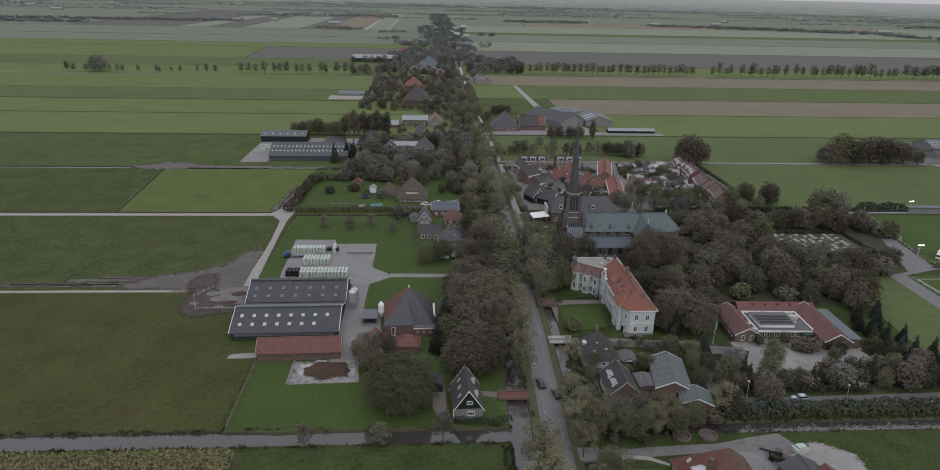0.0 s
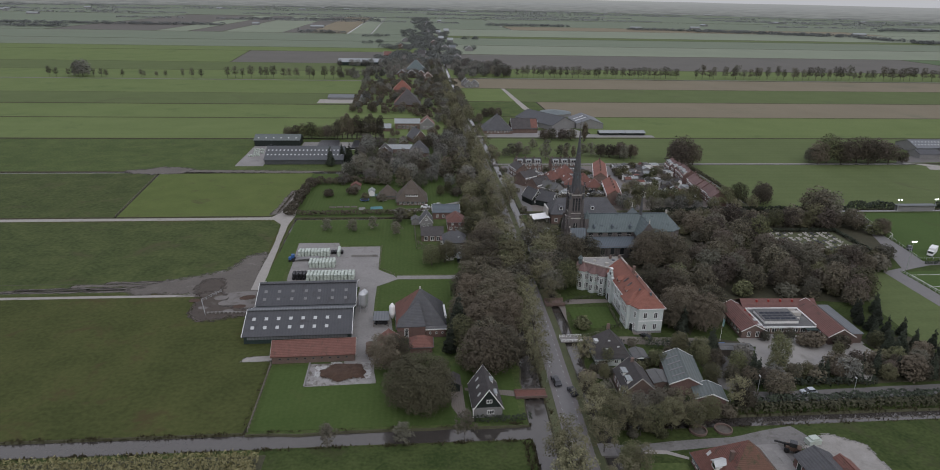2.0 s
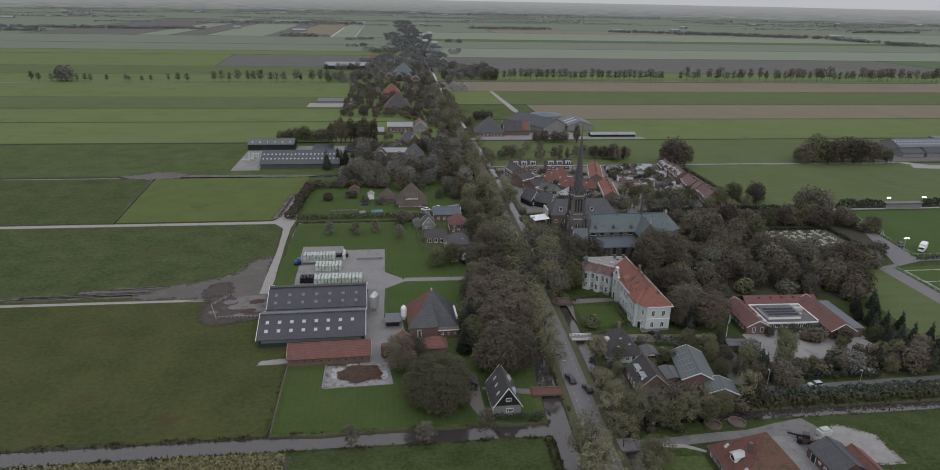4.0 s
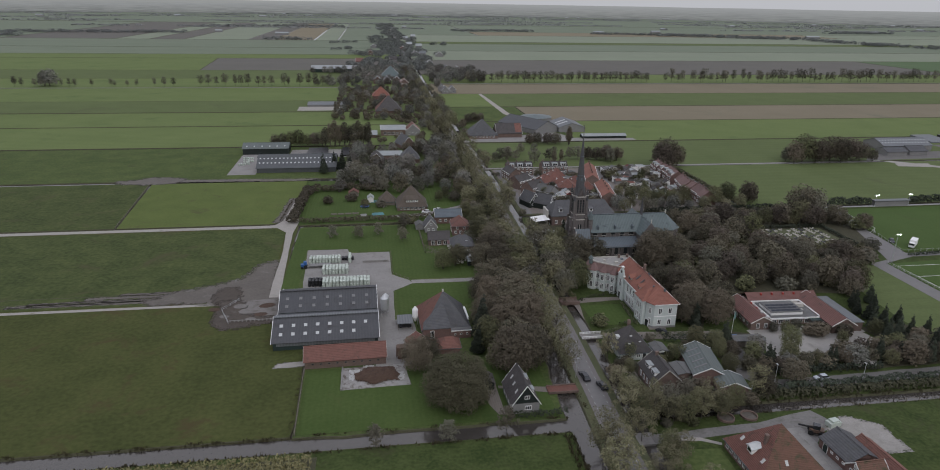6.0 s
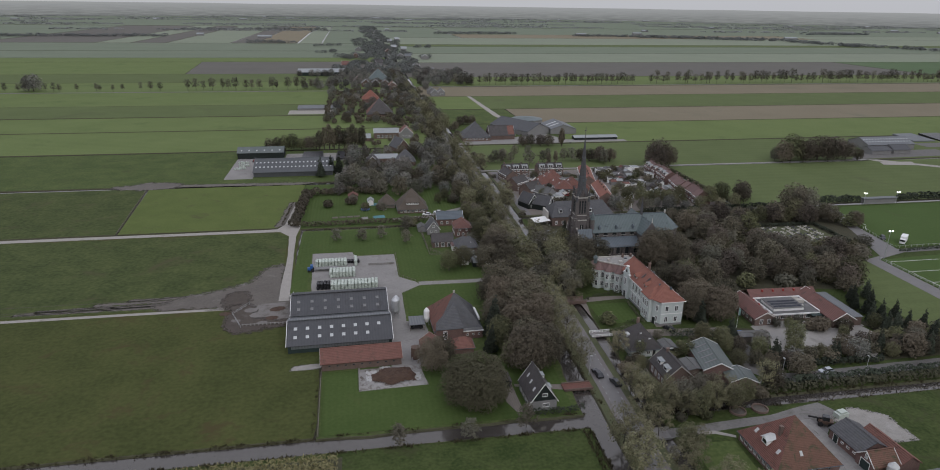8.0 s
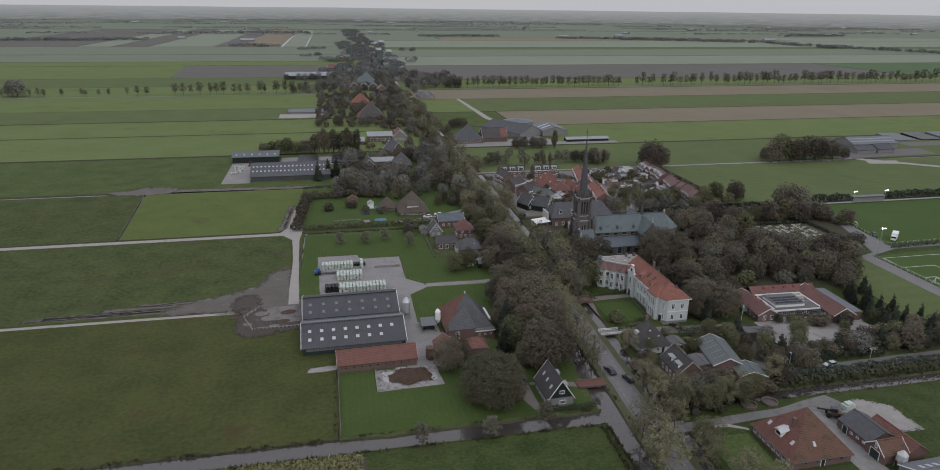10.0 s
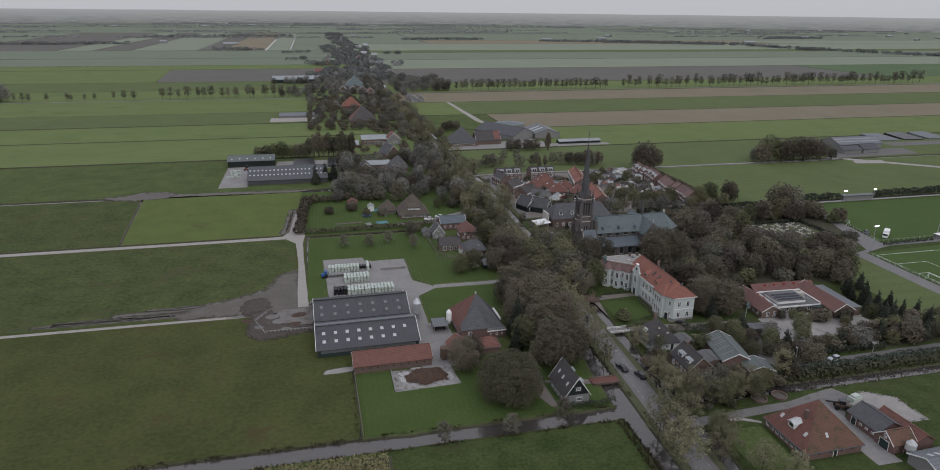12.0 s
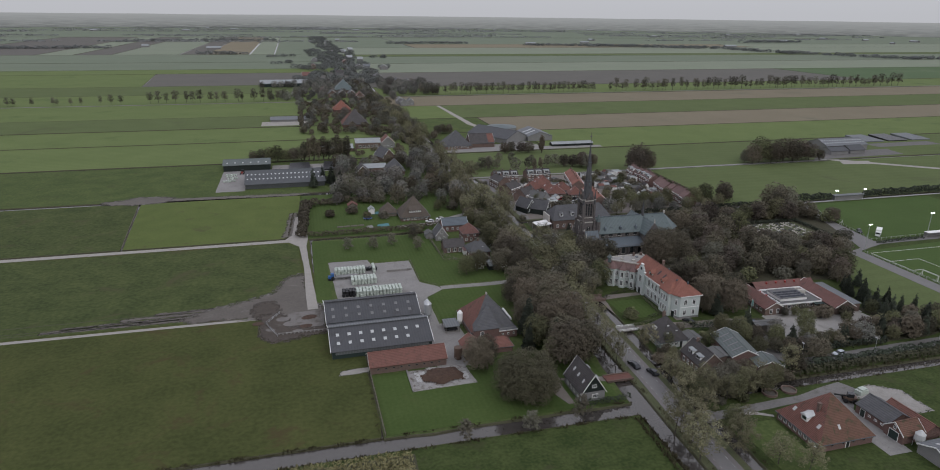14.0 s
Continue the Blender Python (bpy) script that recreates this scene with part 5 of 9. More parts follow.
brick_house = gable_house("brick_house", "brown brick house with white dormers", "house", 49.9, 146.5, 8.0, 10.4, 3.6, 7.2, BRICK, TILE_DARK, trim=STONE, chimneys=1)
for u in (-2.4, 1.6):
    dormer(brick_house, -1, 8.0, 3.6, 7.2, u, 0.22, 2.4, 1.2)
wall_row(brick_house, "W", -4.4, 4.4, 4, 0.9, 1.1, 1.6, -4.0)
wall_row(brick_house, "S", -3.2, 3.2, 2, 0.9, 1.1, 1.4, -5.2)
annex3 = gable_house("extension", "flat-roofed extension with roof clutter", "extension", 57.6, 149.0, 4.4, 6.0, 2.7, 3.1, BRICK, BITUMEN, trim=None, chimneys=0)

workshop = gable_house("workshop", "brick workshop with a pale green sheet roof", "workshop", 64.8, 151.0, 9.0, 15.0, 3.4, 5.6, BRICK_RED, SHEET_GREEN, rz=-10, trim=WHITE, chimneys=0)
for u in (-5, -2, 1, 4):
    roof_window(workshop, -1, 9.0, 3.4, 5.6, u, 0.55, 0.5, 3.6, ROOF_LIGHT_DULL, "roof_light")
workshop2 = gable_house("workshop", "lower brick workshop with a pale sheet roof", "workshop", 68.2, 140.6, 7.6, 6.0, 2.8, 4.3, BRICK_RED, SHEET_GREEN, rz=-10, trim=WHITE, chimneys=0)


def school():
    top = thing("school", "low brick school round a courtyard with red tiled roofs", "school", 110.8, 179.2, 0, -2.0)
    top.scale = (0.93, 0.88, 0.95)
    def wing(x0, x1, y0, y1, axis_y, eave=2.8, ridge=5.2, mat_roof=TILE_BROWN):
        part("wing_wall", boxes((x0, x1, y0, y1, -0.4, eave)), BRICK, top)
        o = 0.5
        if axis_y:
            m = (x0 + x1) / 2
            part("roof_slope", slab(bmesh.new(), [(x0 - o, y0 - o, eave), (m, y0 - o, ridge), (m, y1 + o, ridge), (x0 - o, y1 + o, eave)], 0.2), mat_roof, top)
            part("roof_slope", slab(bmesh.new(), [(m, y0 - o, ridge), (x1 + o, y0 - o, eave), (x1 + o, y1 + o, eave), (m, y1 + o, ridge)], 0.2), mat_roof, top)
            for yy, s in ((y0, -1), (y1, 1)):
                bm = bmesh.new()
                a = [bm.verts.new(p) for p in ((x0, yy, eave), (x1, yy, eave), (m, yy, ridge - 0.15))]
                b = [bm.verts.new(p) for p in ((x0, yy - s * 0.3, eave), (x1, yy - s * 0.3, eave), (m, yy - s * 0.3, ridge - 0.15))]
                bm.faces.new(a)
                bm.faces.new(b[::-1])
                for i in range(3):
                    bm.faces.new((a[i], a[(i + 1) % 3], b[(i + 1) % 3], b[i]))
                bmesh.ops.recalc_face_normals(bm, faces=bm.faces)
                part("gable", bm, BRICK, top)
                for q in (x0 - o, x1 + o):
                    bm = bmesh.new()
                    pts = [(m, ridge + 0.1), (q, eave + 0.1), (q, eave - 0.2), (m, ridge - 0.2)]
                    ye = yy + s * (o + 0.01)
                    l1 = [bm.verts.new((u, ye, v)) for u, v in pts]
                    l2 = [bm.verts.new((u, ye + s * 0.1, v)) for u, v in pts]
                    bm.faces.new(l1)
                    bm.faces.new(l2[::-1])
                    for i in range(4):
                        bm.faces.new((l1[i], l1[(i + 1) % 4], l2[(i + 1) % 4], l2[i]))
                    bmesh.ops.recalc_face_normals(bm, faces=bm.faces)
                    part("verge_board", bm, WHITE, top)
        else:
            m = (y0 + y1) / 2
            part("roof_slope", slab(bmesh.new(), [(x0 - o, y0 - o, eave), (x1 + o, y0 - o, eave), (x1 + o, m, ridge), (x0 - o, m, ridge)], 0.2), mat_roof, top)
            part("roof_slope", slab(bmesh.new(), [(x0 - o, m, ridge), (x1 + o, m, ridge), (x1 + o, y1 + o, eave), (x0 - o, y1 + o, eave)], 0.2), mat_roof, top)
    wing(-18.5, -10.5, -7.5, 12.0, True)
    wing(-10.5, 16.5, 9.5, 17.5, False)
    wing(9.0, 17.5, -12.5, 12.0, True, 3.0, 5.8)
    part("side_aisle", boxes((17.5, 21.0, -11.5, 11, -0.4, 3.4)), BRICK, top)
    part("side_roof", boxes((17.3, 21.3, -11.8, 11.3, 3.4, 3.6)), SHEET_GREY, top)
    part("low_block", boxes((-10.5, 9.0, -4.5, 9.5, -0.4, 2.7)), BRICK, top)
    part("flat_roof", boxes((-10.4, 8.9, -4.9, 9.4, 2.7, 2.95)), BITUMEN, top)
    part("roof_edge", boxes((-10.4, 8.9, -5.1, -4.9, 2.5, 3.05), (-10.4, 8.9, 9.0, 9.3, 2.95, 3.5), (8.6, 8.9, -4.5, 9.0, 2.95, 3.4), (-10.4, -10.1, -4.5, 9.0, 2.95, 3.4)), WHITE, top)
    part("raised_roof", boxes((-8.5, 3.5, -2.5, 6.5, 2.95, 4.1)), WHITE, top)
    part("raised_roof_top", boxes((-8.8, 3.8, -2.8, 6.8, 4.1, 4.25)), BITUMEN, top)
    for i in range(6):
        for j in range(3):
            p = part("solar_panel", boxes((-0.85, 0.85, -0.5, 0.5, 0, 0.05)), SOLAR, top)
            p.matrix_basis = pose(-7.3 + i * 1.85, -1.4 + j * 2.2, 4.4, 14)
    part("air_handler", boxes((4.2, 7.4, 3.5, 5.2, 2.95, 4.2), (2.6, 6.6, 6.6, 7.4, 3.4, 4.0), (3.0, 5.4, 0.4, 1.4, 2.95, 3.6)), STONE, top)
    for i in range(5):
        part("roof_vent", cyl(bmesh.new(), -5 + i * 4.4, 12.4, 4.2, 5.2, 0.5, 0.4, 8), RED_PAINT, top)
    for y in (-6, -2, 2, 6):
        part("roof_vent", cyl(bmesh.new(), -12.0, y, 3.6, 4.4, 0.45, 0.35, 8), RED_PAINT, top) if y > 0 else part("skylight", boxes((-12.6, -11.6, y - 0.6, y + 0.6, 4.0, 4.4)), ROOF_LIGHT, top)
    wall_row(top, "S", 10.6, 15.8, 2, 0.6, 1.2, 1.9, -12.5)
    wall_row(top, "S", -17.4, -11.6, 2, 0.6, 1.2, 1.9, -7.5)
    wall_row(top, "S", -9.5, 8.0, 7, 0.7, 1.8, 1.6, -4.5)
    wall_row(top, "W", -6.0, 10, 6, 0.9, 1.4, 1.3, -18.5)
    wall_row(top, "W", -11.0, 8, 7, 0.9, 1.4, 1.3, 9.0)
    part("canopy", boxes((4.5, 9.0, -7.0, -4.5, 2.4, 2.6)), GREEN_BOARD, top)


school()
shelter = gable_house("cycle_shelter", "long low flat-roofed shelter beside the school drive", "shelter", 87.0, 164.6, 3.6, 9.5, 2.2, 2.5, WOOD, BITUMEN, rz=86, trim=None, chimneys=0)

# ---- farm south of the canal ----
red_farm = hip_house("farmhouse", "pyramid-roofed farmhouse with bright red and mossy tiles", "farmhouse", 62.3, 110.0, 16.2, 15.2, 2.6, 11.4, BRICK_RED, (MOSSY, MOSSY, TILE_RED, TILE_RED), rz=1)
wall_row(red_farm, "W", -7.2, 7.2, 8, 0.7, 1.1, 1.6, -8.1)
wall_row(red_farm, "S", -6, 7, 4, 1.2, 0.6, 0.6, -7.6, bars=0, frame_mat=BRICK_DARK)
door(red_farm, "S", 0.4, -7.6, 1.0, 2.0, BLACK_BOARD)
part("chimney", boxes((-4.2, -3.5, -1.4, -0.7, 6.6, 9.4), (-4.28, -3.42, -1.48, -0.62, 9.4, 9.55)), BRICK, red_farm)
dm = part("dormer", boxes((-7.8, -5.4, -1.1, 0.9, 4.5, 5.9)), WHITE, red_farm)
dm.location = (0.9, 0, -0.1)
part("dormer_roof", slab(bmesh.new(), [(-8.1, -1.4, 5.8), (-5.0, -1.4, 6.5), (-5.0, -0.1, 6.9), (-8.1, -0.1, 6.5)], 0.12), ROOF_LIGHT, dm)
part("dormer_roof", slab(bmesh.new(), [(-8.1, -0.1, 6.5), (-5.0, -0.1, 6.9), (-5.0, 1.2, 6.5), (-8.1, 1.2, 5.8)], 0.12), ROOF_LIGHT, dm)
part("pane", boxes((-7.86, -7.7, -0.8, 0.6, 4.8, 5.7)), GLASS, dm)
for y in (4.2, -4.2):
    sk = part("skylight", boxes((-0.6, 0.6, -0.4, 0.4, 0, 0.12)), ROOF_LIGHT, red_farm)
    sk.matrix_basis = Matrix.Translation((-6.0, y, 4.95)) @ Matrix.Rotation(radians(-47), 4, "Y")
sk = part("skylight", boxes((-0.35, 0.35, -0.6, 0.6, 0, 0.12)), ROOF_LIGHT, red_farm)
sk.matrix_basis = Matrix.Translation((-1.2, -5.6, 4.95)) @ Matrix.Rotation(radians(48), 4, "X")
out_barn = gable_house("barn", "brick barn with a dark slate roof", "barn", 81.6, 110.2, 8.4, 9.6, 2.7, 4.9, BRICK_RED, SLATE, rz=2, trim=None, chimneys=0)
door(out_barn, "W", 2.6, -4.2, 1.4, 2.1, GREEN_BOARD)
wall_row(out_barn, "W", -4.4, 1.4, 3, 1.2, 0.9, 0.6, -4.2)
out_barn2 = gable_house("barn", "brick barn with a red tiled roof", "barn", 86.6, 106.4, 5.6, 12.6, 2.4, 4.2, BRICK_RED, TILE_RED, rz=2, trim=None, chimneys=0)
out_barn3 = gable_house("brick_shed", "brick shed with mossy red tiles and green doors", "shed", 80.4, 102.7, 5.4, 6.6, 2.7, 5.0, BRICK_RED, MOSSY, rz=-88, trim=WHITE, chimneys=0)
door(out_barn3, "S", 0, -3.3, 2.6, 2.4, GREEN_BOARD)
window(out_barn3, "S", 0, 3.0, 0.8, 1.3, -3.3)
grey_barn = gable_house("barn", "low barn with a grey sheet roof and pale roof lights", "barn", 86.0, 92.4, 9.0, 15.0, 2.6, 4.4, GREY_WALL, SHEET_GREY, rz=-88, trim=WHITE, chimneys=0)
for u in (-5, -3, -1, 1, 3, 5):
    roof_window(grey_barn, -1, 9.0, 2.6, 4.4, u, 0.7, 0.9, 1.6, ROOF_LIGHT, "roof_light")


# ---- church ----
def church():
    top = thing("church", "dark brick gothic church with a tall slender spire", "church", 57.6, 252.0)
    part("nave_wall", boxes((3.6, 40.5, -5.6, 5.6, -0.4, 9.6)), BRICK_DARK, top)
    for s in (-1, 1):
        y0, y1 = sorted((s * 5.6, s * 11.0))
        part("aisle_wall", boxes((4.0, 24.0, y0, y1, -0.4, 5.0)), BRICK_DARK, top)
        c = [(4.6, s * 5.4, 7.4), (4.6, s * 11.5, 4.7), (24.4, s * 11.5, 4.7), (24.4, s * 5.4, 7.4)]
        part("aisle_roof", slab(bmesh.new(), c if s < 0 else c[::-1], 0.25), LEAD_DARK, top)
        c = [(4.4, 0, 15.4), (4.4, s * 6.1, 9.5), (39.2, s * 6.1, 9.5), (39.2, 0, 15.4)]
        part("nave_roof", slab(bmesh.new(), c if s < 0 else c[::-1], 0.25), LEAD, top)
        for i in range(5):
            x = 6.2 + i * 4.0
            part("buttress", boxes((x - 2.0 - 0.35, x - 2.0 + 0.35, s * 11.0 - 0.7, s * 11.0 + 0.7, -0.4, 4.2)), BRICK_DARK, top)
            f = "S" if s < 0 else "N"
            for (z, w, h, wl) in ((1.4, 1.5, 2.9, s * 11.0), (8.0, 1.9, 1.2, s * 5.6)):
                pane = part("window", cyl(bmesh.new(), 0, 0, -0.06, 0.06, w / 2, w / 2, 12), GLASS, top)
                pane.matrix_basis = Matrix.Translation((x, wl, z + h - w / 2 + 0.1)) @ Matrix.Rotation(radians(90), 4, "X")
                part("window_light", boxes((-w / 2, w / 2, -0.07, 0.07, 0, h - w / 2)), GLASS, top).location = (x, wl, z + 0.1)
                part("window_arch", boxes((-w / 2 - 0.16, w / 2 + 0.16, -0.12, 0.12, -0.14, 0.0)), STONE, top).location = (x, wl, z + 0.1)
        for i in range(3):
            x = 7.5 + i * 7.6
            d = part("roof_dormer", boxes((x - 0.45, x + 0.45, s * 4.7 - 0.5, s * 4.7 + 0.5, 10.4, 11.7)), LEAD_DARK, top)
            part("dormer_cap", cyl(bmesh.new(), x, s * 4.7, 11.7, 12.6, 0.75, 0.05, 4), LEAD_DARK, d)
        # transept
        y0, y1 = sorted((s * 5.6, s * 11.4))
        part("transept_wall", boxes((24.4, 32.2, y0, y1, -0.4, 9.4)), BRICK_DARK, top)
        bm = bmesh.new()
        a = [bm.verts.new(p) for p in ((24.4, s * 11.4, 9.4), (32.2, s * 11.4, 9.4), (28.3, s * 11.4, 14.8))]
        b = [bm.verts.new(p) for p in ((24.4, s * 10.8, 9.4), (32.2, s * 10.8, 9.4), (28.3, s * 10.8, 14.8))]
        bm.faces.new(a)
        bm.faces.new(b[::-1])
        for i in range(3):
            bm.faces.new((a[i], a[(i + 1) % 3], b[(i + 1) % 3], b[i]))
        bmesh.ops.recalc_face_normals(bm, faces=bm.faces)
        part("transept_gable", bm, BRICK_DARK, top)
        part("finial", cyl(bmesh.new(), 28.3, s * 11.1, 14.6, 16.8, 0.3, 0.05, 6), STONE, top)
        for q in (-1, 1):
            c = [(28.3, 0, 14.6), (28.3, s * 11.0, 14.6), (28.3 + q * 4.3, s * 11.0, 9.2), (28.3 + q * 4.3, s * 2, 9.2)]
            bm = slab(bmesh.new(), c, 0.22)
            bmesh.ops.recalc_face_normals(bm, faces=bm.faces)
            part("transept_roof", bm, LEAD, top)
        rose = part("rose_window", cyl(bmesh.new(), 0, 0, -0.08, 0.08, 1.3, 1.3, 16), GLASS, top)
        rose.matrix_basis = Matrix.Translation((28.3, s * 11.4, 8.2)) @ Matrix.Rotation(radians(90), 4, "X")
    # apse
    bm = bmesh.new()
    prism(bm, [(40.5, -5.6), (44.6, -2.6), (44.6, 2.6), (40.5, 5.6)], -0.4, 9.6)
    part("apse_wall", bm, BRICK_DARK, top)
    for f in ([(39.2, -6.1, 9.5), (40.7, -6.1, 9.5), (39.2, 0, 15.4)], [(40.7, -6.1, 9.5), (45.1, -2.8, 9.5), (39.2, 0, 15.4)], [(45.1, -2.8, 9.5), (45.1, 2.8, 9.5), (39.2, 0, 15.4)], [(45.1, 2.8, 9.5), (40.7, 6.1, 9.5), (39.2, 0, 15.4)], [(40.7, 6.1, 9.5), (39.2, 6.1, 9.5), (39.2, 0, 15.4)]):
        part("apse_roof", slab(bmesh.new(), f, 0.2), LEAD, top)
    part("ridge_cresting", boxes((4.6, 39.2, -0.12, 0.12, 15.4, 15.75)), LEAD_DARK, top)
    part("ridge_ornament", boxes((38.9, 39.5, -0.3, 0.3, 15.4, 16.8)), STONE, top)
    bm = bmesh.new()
    cyl(bm, 28.3, 0, 15.0, 16.8, 0.7, 0.6, 8)
    cyl(bm, 28.3, 0, 16.8, 23.0, 0.75, 0.05, 8)
    part("ridge_turret", bm, SLATE, top)
    # tower: stepped stages, set-back buttresses, lancets, pinnacles, slate spire
    part("tower", boxes((-3.2, 3.2, -3.2, 3.2, -0.4, 14.6)), BRICK_DARK, top)
    part("belfry", boxes((-2.6, 2.6, -2.6, 2.6, 14.6, 24.4)), BRICK_DARK, top)
    for sx in (-1, 1):
        for sy in (-1, 1):
            for along_x in (True, False):
                rows = []
                for out, hi, lo in ((1.5, 6.5, -0.4), (1.1, 11.0, 6.5), (0.7, 15.4, 11.0)):
                    u0, u1 = sorted((sx * 3.0, sx * (3.2 + out)))
                    v0, v1 = sorted((sy * 2.2, sy * 3.1))
                    rows.append((u0, u1, v0, v1, lo, hi) if along_x else (sorted((sx * 2.2, sx * 3.1)) + sorted((sy * 3.0, sy * (3.2 + out))) + [lo, hi]))
                part("buttress", boxes(*rows), BRICK_DARK, top)
            part("belfry_buttress", boxes((sx * 2.6 - 0.45, sx * 2.6 + 0.45, sy * 2.6 - 0.45, sy * 2.6 + 0.45, 14.6, 22.6)), BRICK_DARK, top)
            bm = bmesh.new()
            cyl(bm, sx * 2.6, sy * 2.6, 22.6, 25.0, 0.5, 0.45, 8)
            cyl(bm, sx * 2.6, sy * 2.6, 25.0, 28.6, 0.55, 0.04, 8)
            pin = part("pinnacle", bm, SLATE, top)
            part("pinnacle_collar", cyl(bmesh.new(), sx * 2.6, sy * 2.6, 24.8, 25.1, 0.62, 0.62, 8), STONE, pin)
    for k in range(4):
        q = Matrix.Rotation(k * math.pi / 2, 4, "Z")
        for u in (-1.15, 0, 1.15):
            p = part("belfry_opening", boxes((u - 0.34, u + 0.34, -2.68, -2.5, 17.4, 22.6)), GLASS, top)
            p.matrix_basis = q
            p = part("lancet_head", cyl(bmesh.new(), 0, 0, -0.09, 0.09, 0.34, 0.34, 10), GLASS, top)
            p.matrix_basis = q @ Matrix.Translation((u, -2.59, 22.6)) @ Matrix.Rotation(radians(90), 4, "X")
            p = part("louvre", boxes(*[(u - 0.34, u + 0.34, -2.74, -2.6, 17.6 + 0.7 * i, 17.75 + 0.7 * i) for i in range(7)]), SLATE, top)
            p.matrix_basis = q
        p = part("string_course", boxes((-3.3, 3.3, -3.32, -3.18, 14.3, 14.7)), STONE, top)
        p.matrix_basis = q
        p = part("string_course", boxes((-2.7, 2.7, -2.76, -2.58, 16.4, 16.65), (-2.75, 2.75, -2.8, -2.58, 24.1, 24.5)), STONE, top)
        p.matrix_basis = q
        bm = bmesh.new()
        a = [bm.verts.new(v) for v in ((-1.5, -2.7, 24.4), (1.5, -2.7, 24.4), (0, -2.7, 27.8), (-1.5, -2.3, 24.4), (1.5, -2.3, 24.4), (0, -0.8, 27.8))]
        for f in ((0, 1, 2), (1, 4, 5, 2), (3, 0, 2, 5), (4, 3, 5), (0, 3, 4, 1)):
            bm.faces.new([a[i] for i in f])
        p = part("spire_gable", bm, BRICK_DARK, top)
        p.matrix_basis = q
        p = part("tall_window", boxes((-0.7, 0.7, -3.26, -3.1, 7.4, 12.4)), GLASS, top)
        p.matrix_basis = q
        p = part("window_mullion", boxes((-0.09, 0.09, -3.34, -3.2, 7.4, 12.4), (-0.85, 0.85, -3.34, -3.2, 7.15, 7.4)), STONE, top)
        p.matrix_basis = q
        p = part("spire_light", boxes((-0.3, 0.3, -1.75, -1.1, 31.0, 32.1)), LEAD_DARK, top)
        p.matrix_basis = q
    bm = bmesh.new()
    cyl(bm, 0, 0, 24.4, 27.0, 2.55, 2.0, 8)
    cyl(bm, 0, 0, 27.0, 50.0, 2.0, 0.12, 8)
    part("spire", bm, SLATE, top)
    for z, r in ((33.0, 1.56), (41.0, 0.88)):
        part("spire_band", cyl(bmesh.new(), 0, 0, z, z + 0.25, r, r - 0.02, 8), LEAD_DARK, top)
    bm = bmesh.new()
    limb(bm, (0, 0, 49.6), (0, 0, 54.2), 0.14, 0.09, 6)
    box(bm, -0.5, 0.5, -0.08, 0.08, 52.4, 52.65)
    part("cross", bm, BRICK_DARK, top)
    part("stair_turret", cyl(bmesh.new(), 4.3, -4.2, -0.4, 15.0, 1.0, 1.05, 8), BRICK_DARK, top)
    part("turret_cap", cyl(bmesh.new(), 4.3, -4.2, 15.0, 18.4, 1.25, 0.08, 8), LEAD, top)
    # gabled side chapels beside the tower, with stone copings and small pinnacles
    for sy in (-1, 1):
        y0, y1 = sorted((sy * 3.2, sy * 7.6))
        ch = part("side_chapel", boxes((-2.6, 3.6, y0, y1, -0.4, 7.6)), BRICK_DARK, top)
        ym = (y0 + y1) / 2
        for e in (y0 - 0.3, y1 + 0.3):
            c = [(-2.8, ym, 11.2), (-2.8, e, 7.4), (3.8, e, 7.4), (3.8, ym, 11.2)]
            part("chapel_roof", slab(bmesh.new(), c if e < ym else c[::-1], 0.2), LEAD_DARK, ch)
        bm = bmesh.new()
        g = [bm.verts.new((x, y, z)) for x in (-2.95, -2.6) for y, z in ((y0 - 0.2, 7.4), (y1 + 0.2, 7.4), (ym, 11.6))]
        for f in ((0, 1, 2), (5, 4, 3), (0, 2, 5, 3), (2, 1, 4, 5), (1, 0, 3, 4)):
            bm.faces.new([g[i] for i in f])
        part("chapel_gable", bm, BRICK_DARK, ch)
        part("coping", boxes((-3.05, -2.5, ym - 0.25, ym + 0.25, 11.3, 11.9)), STONE, ch)
        part("chapel_window", boxes((-2.7, -2.58, ym - 0.7, ym + 0.7, 2.6, 6.4)), GLASS, ch)
        part("pinnacle", cyl(bmesh.new(), -2.7, sy * 7.6, 7.6, 11.0, 0.45, 0.05, 6), STONE, ch)
    po = part("porch", boxes((-5.6, -3.2, -2.0, 2.0, -0.4, 4.6)), BRICK_DARK, top)
    for s in (-1, 1):
        c = [(-5.9, 0, 7.2), (-5.9, s * 2.4, 4.4), (-3.2, s * 2.4, 4.4), (-3.2, 0, 7.2)]
        part("porch_roof", slab(bmesh.new(), c if s < 0 else c[::-1], 0.2), LEAD_DARK, po)


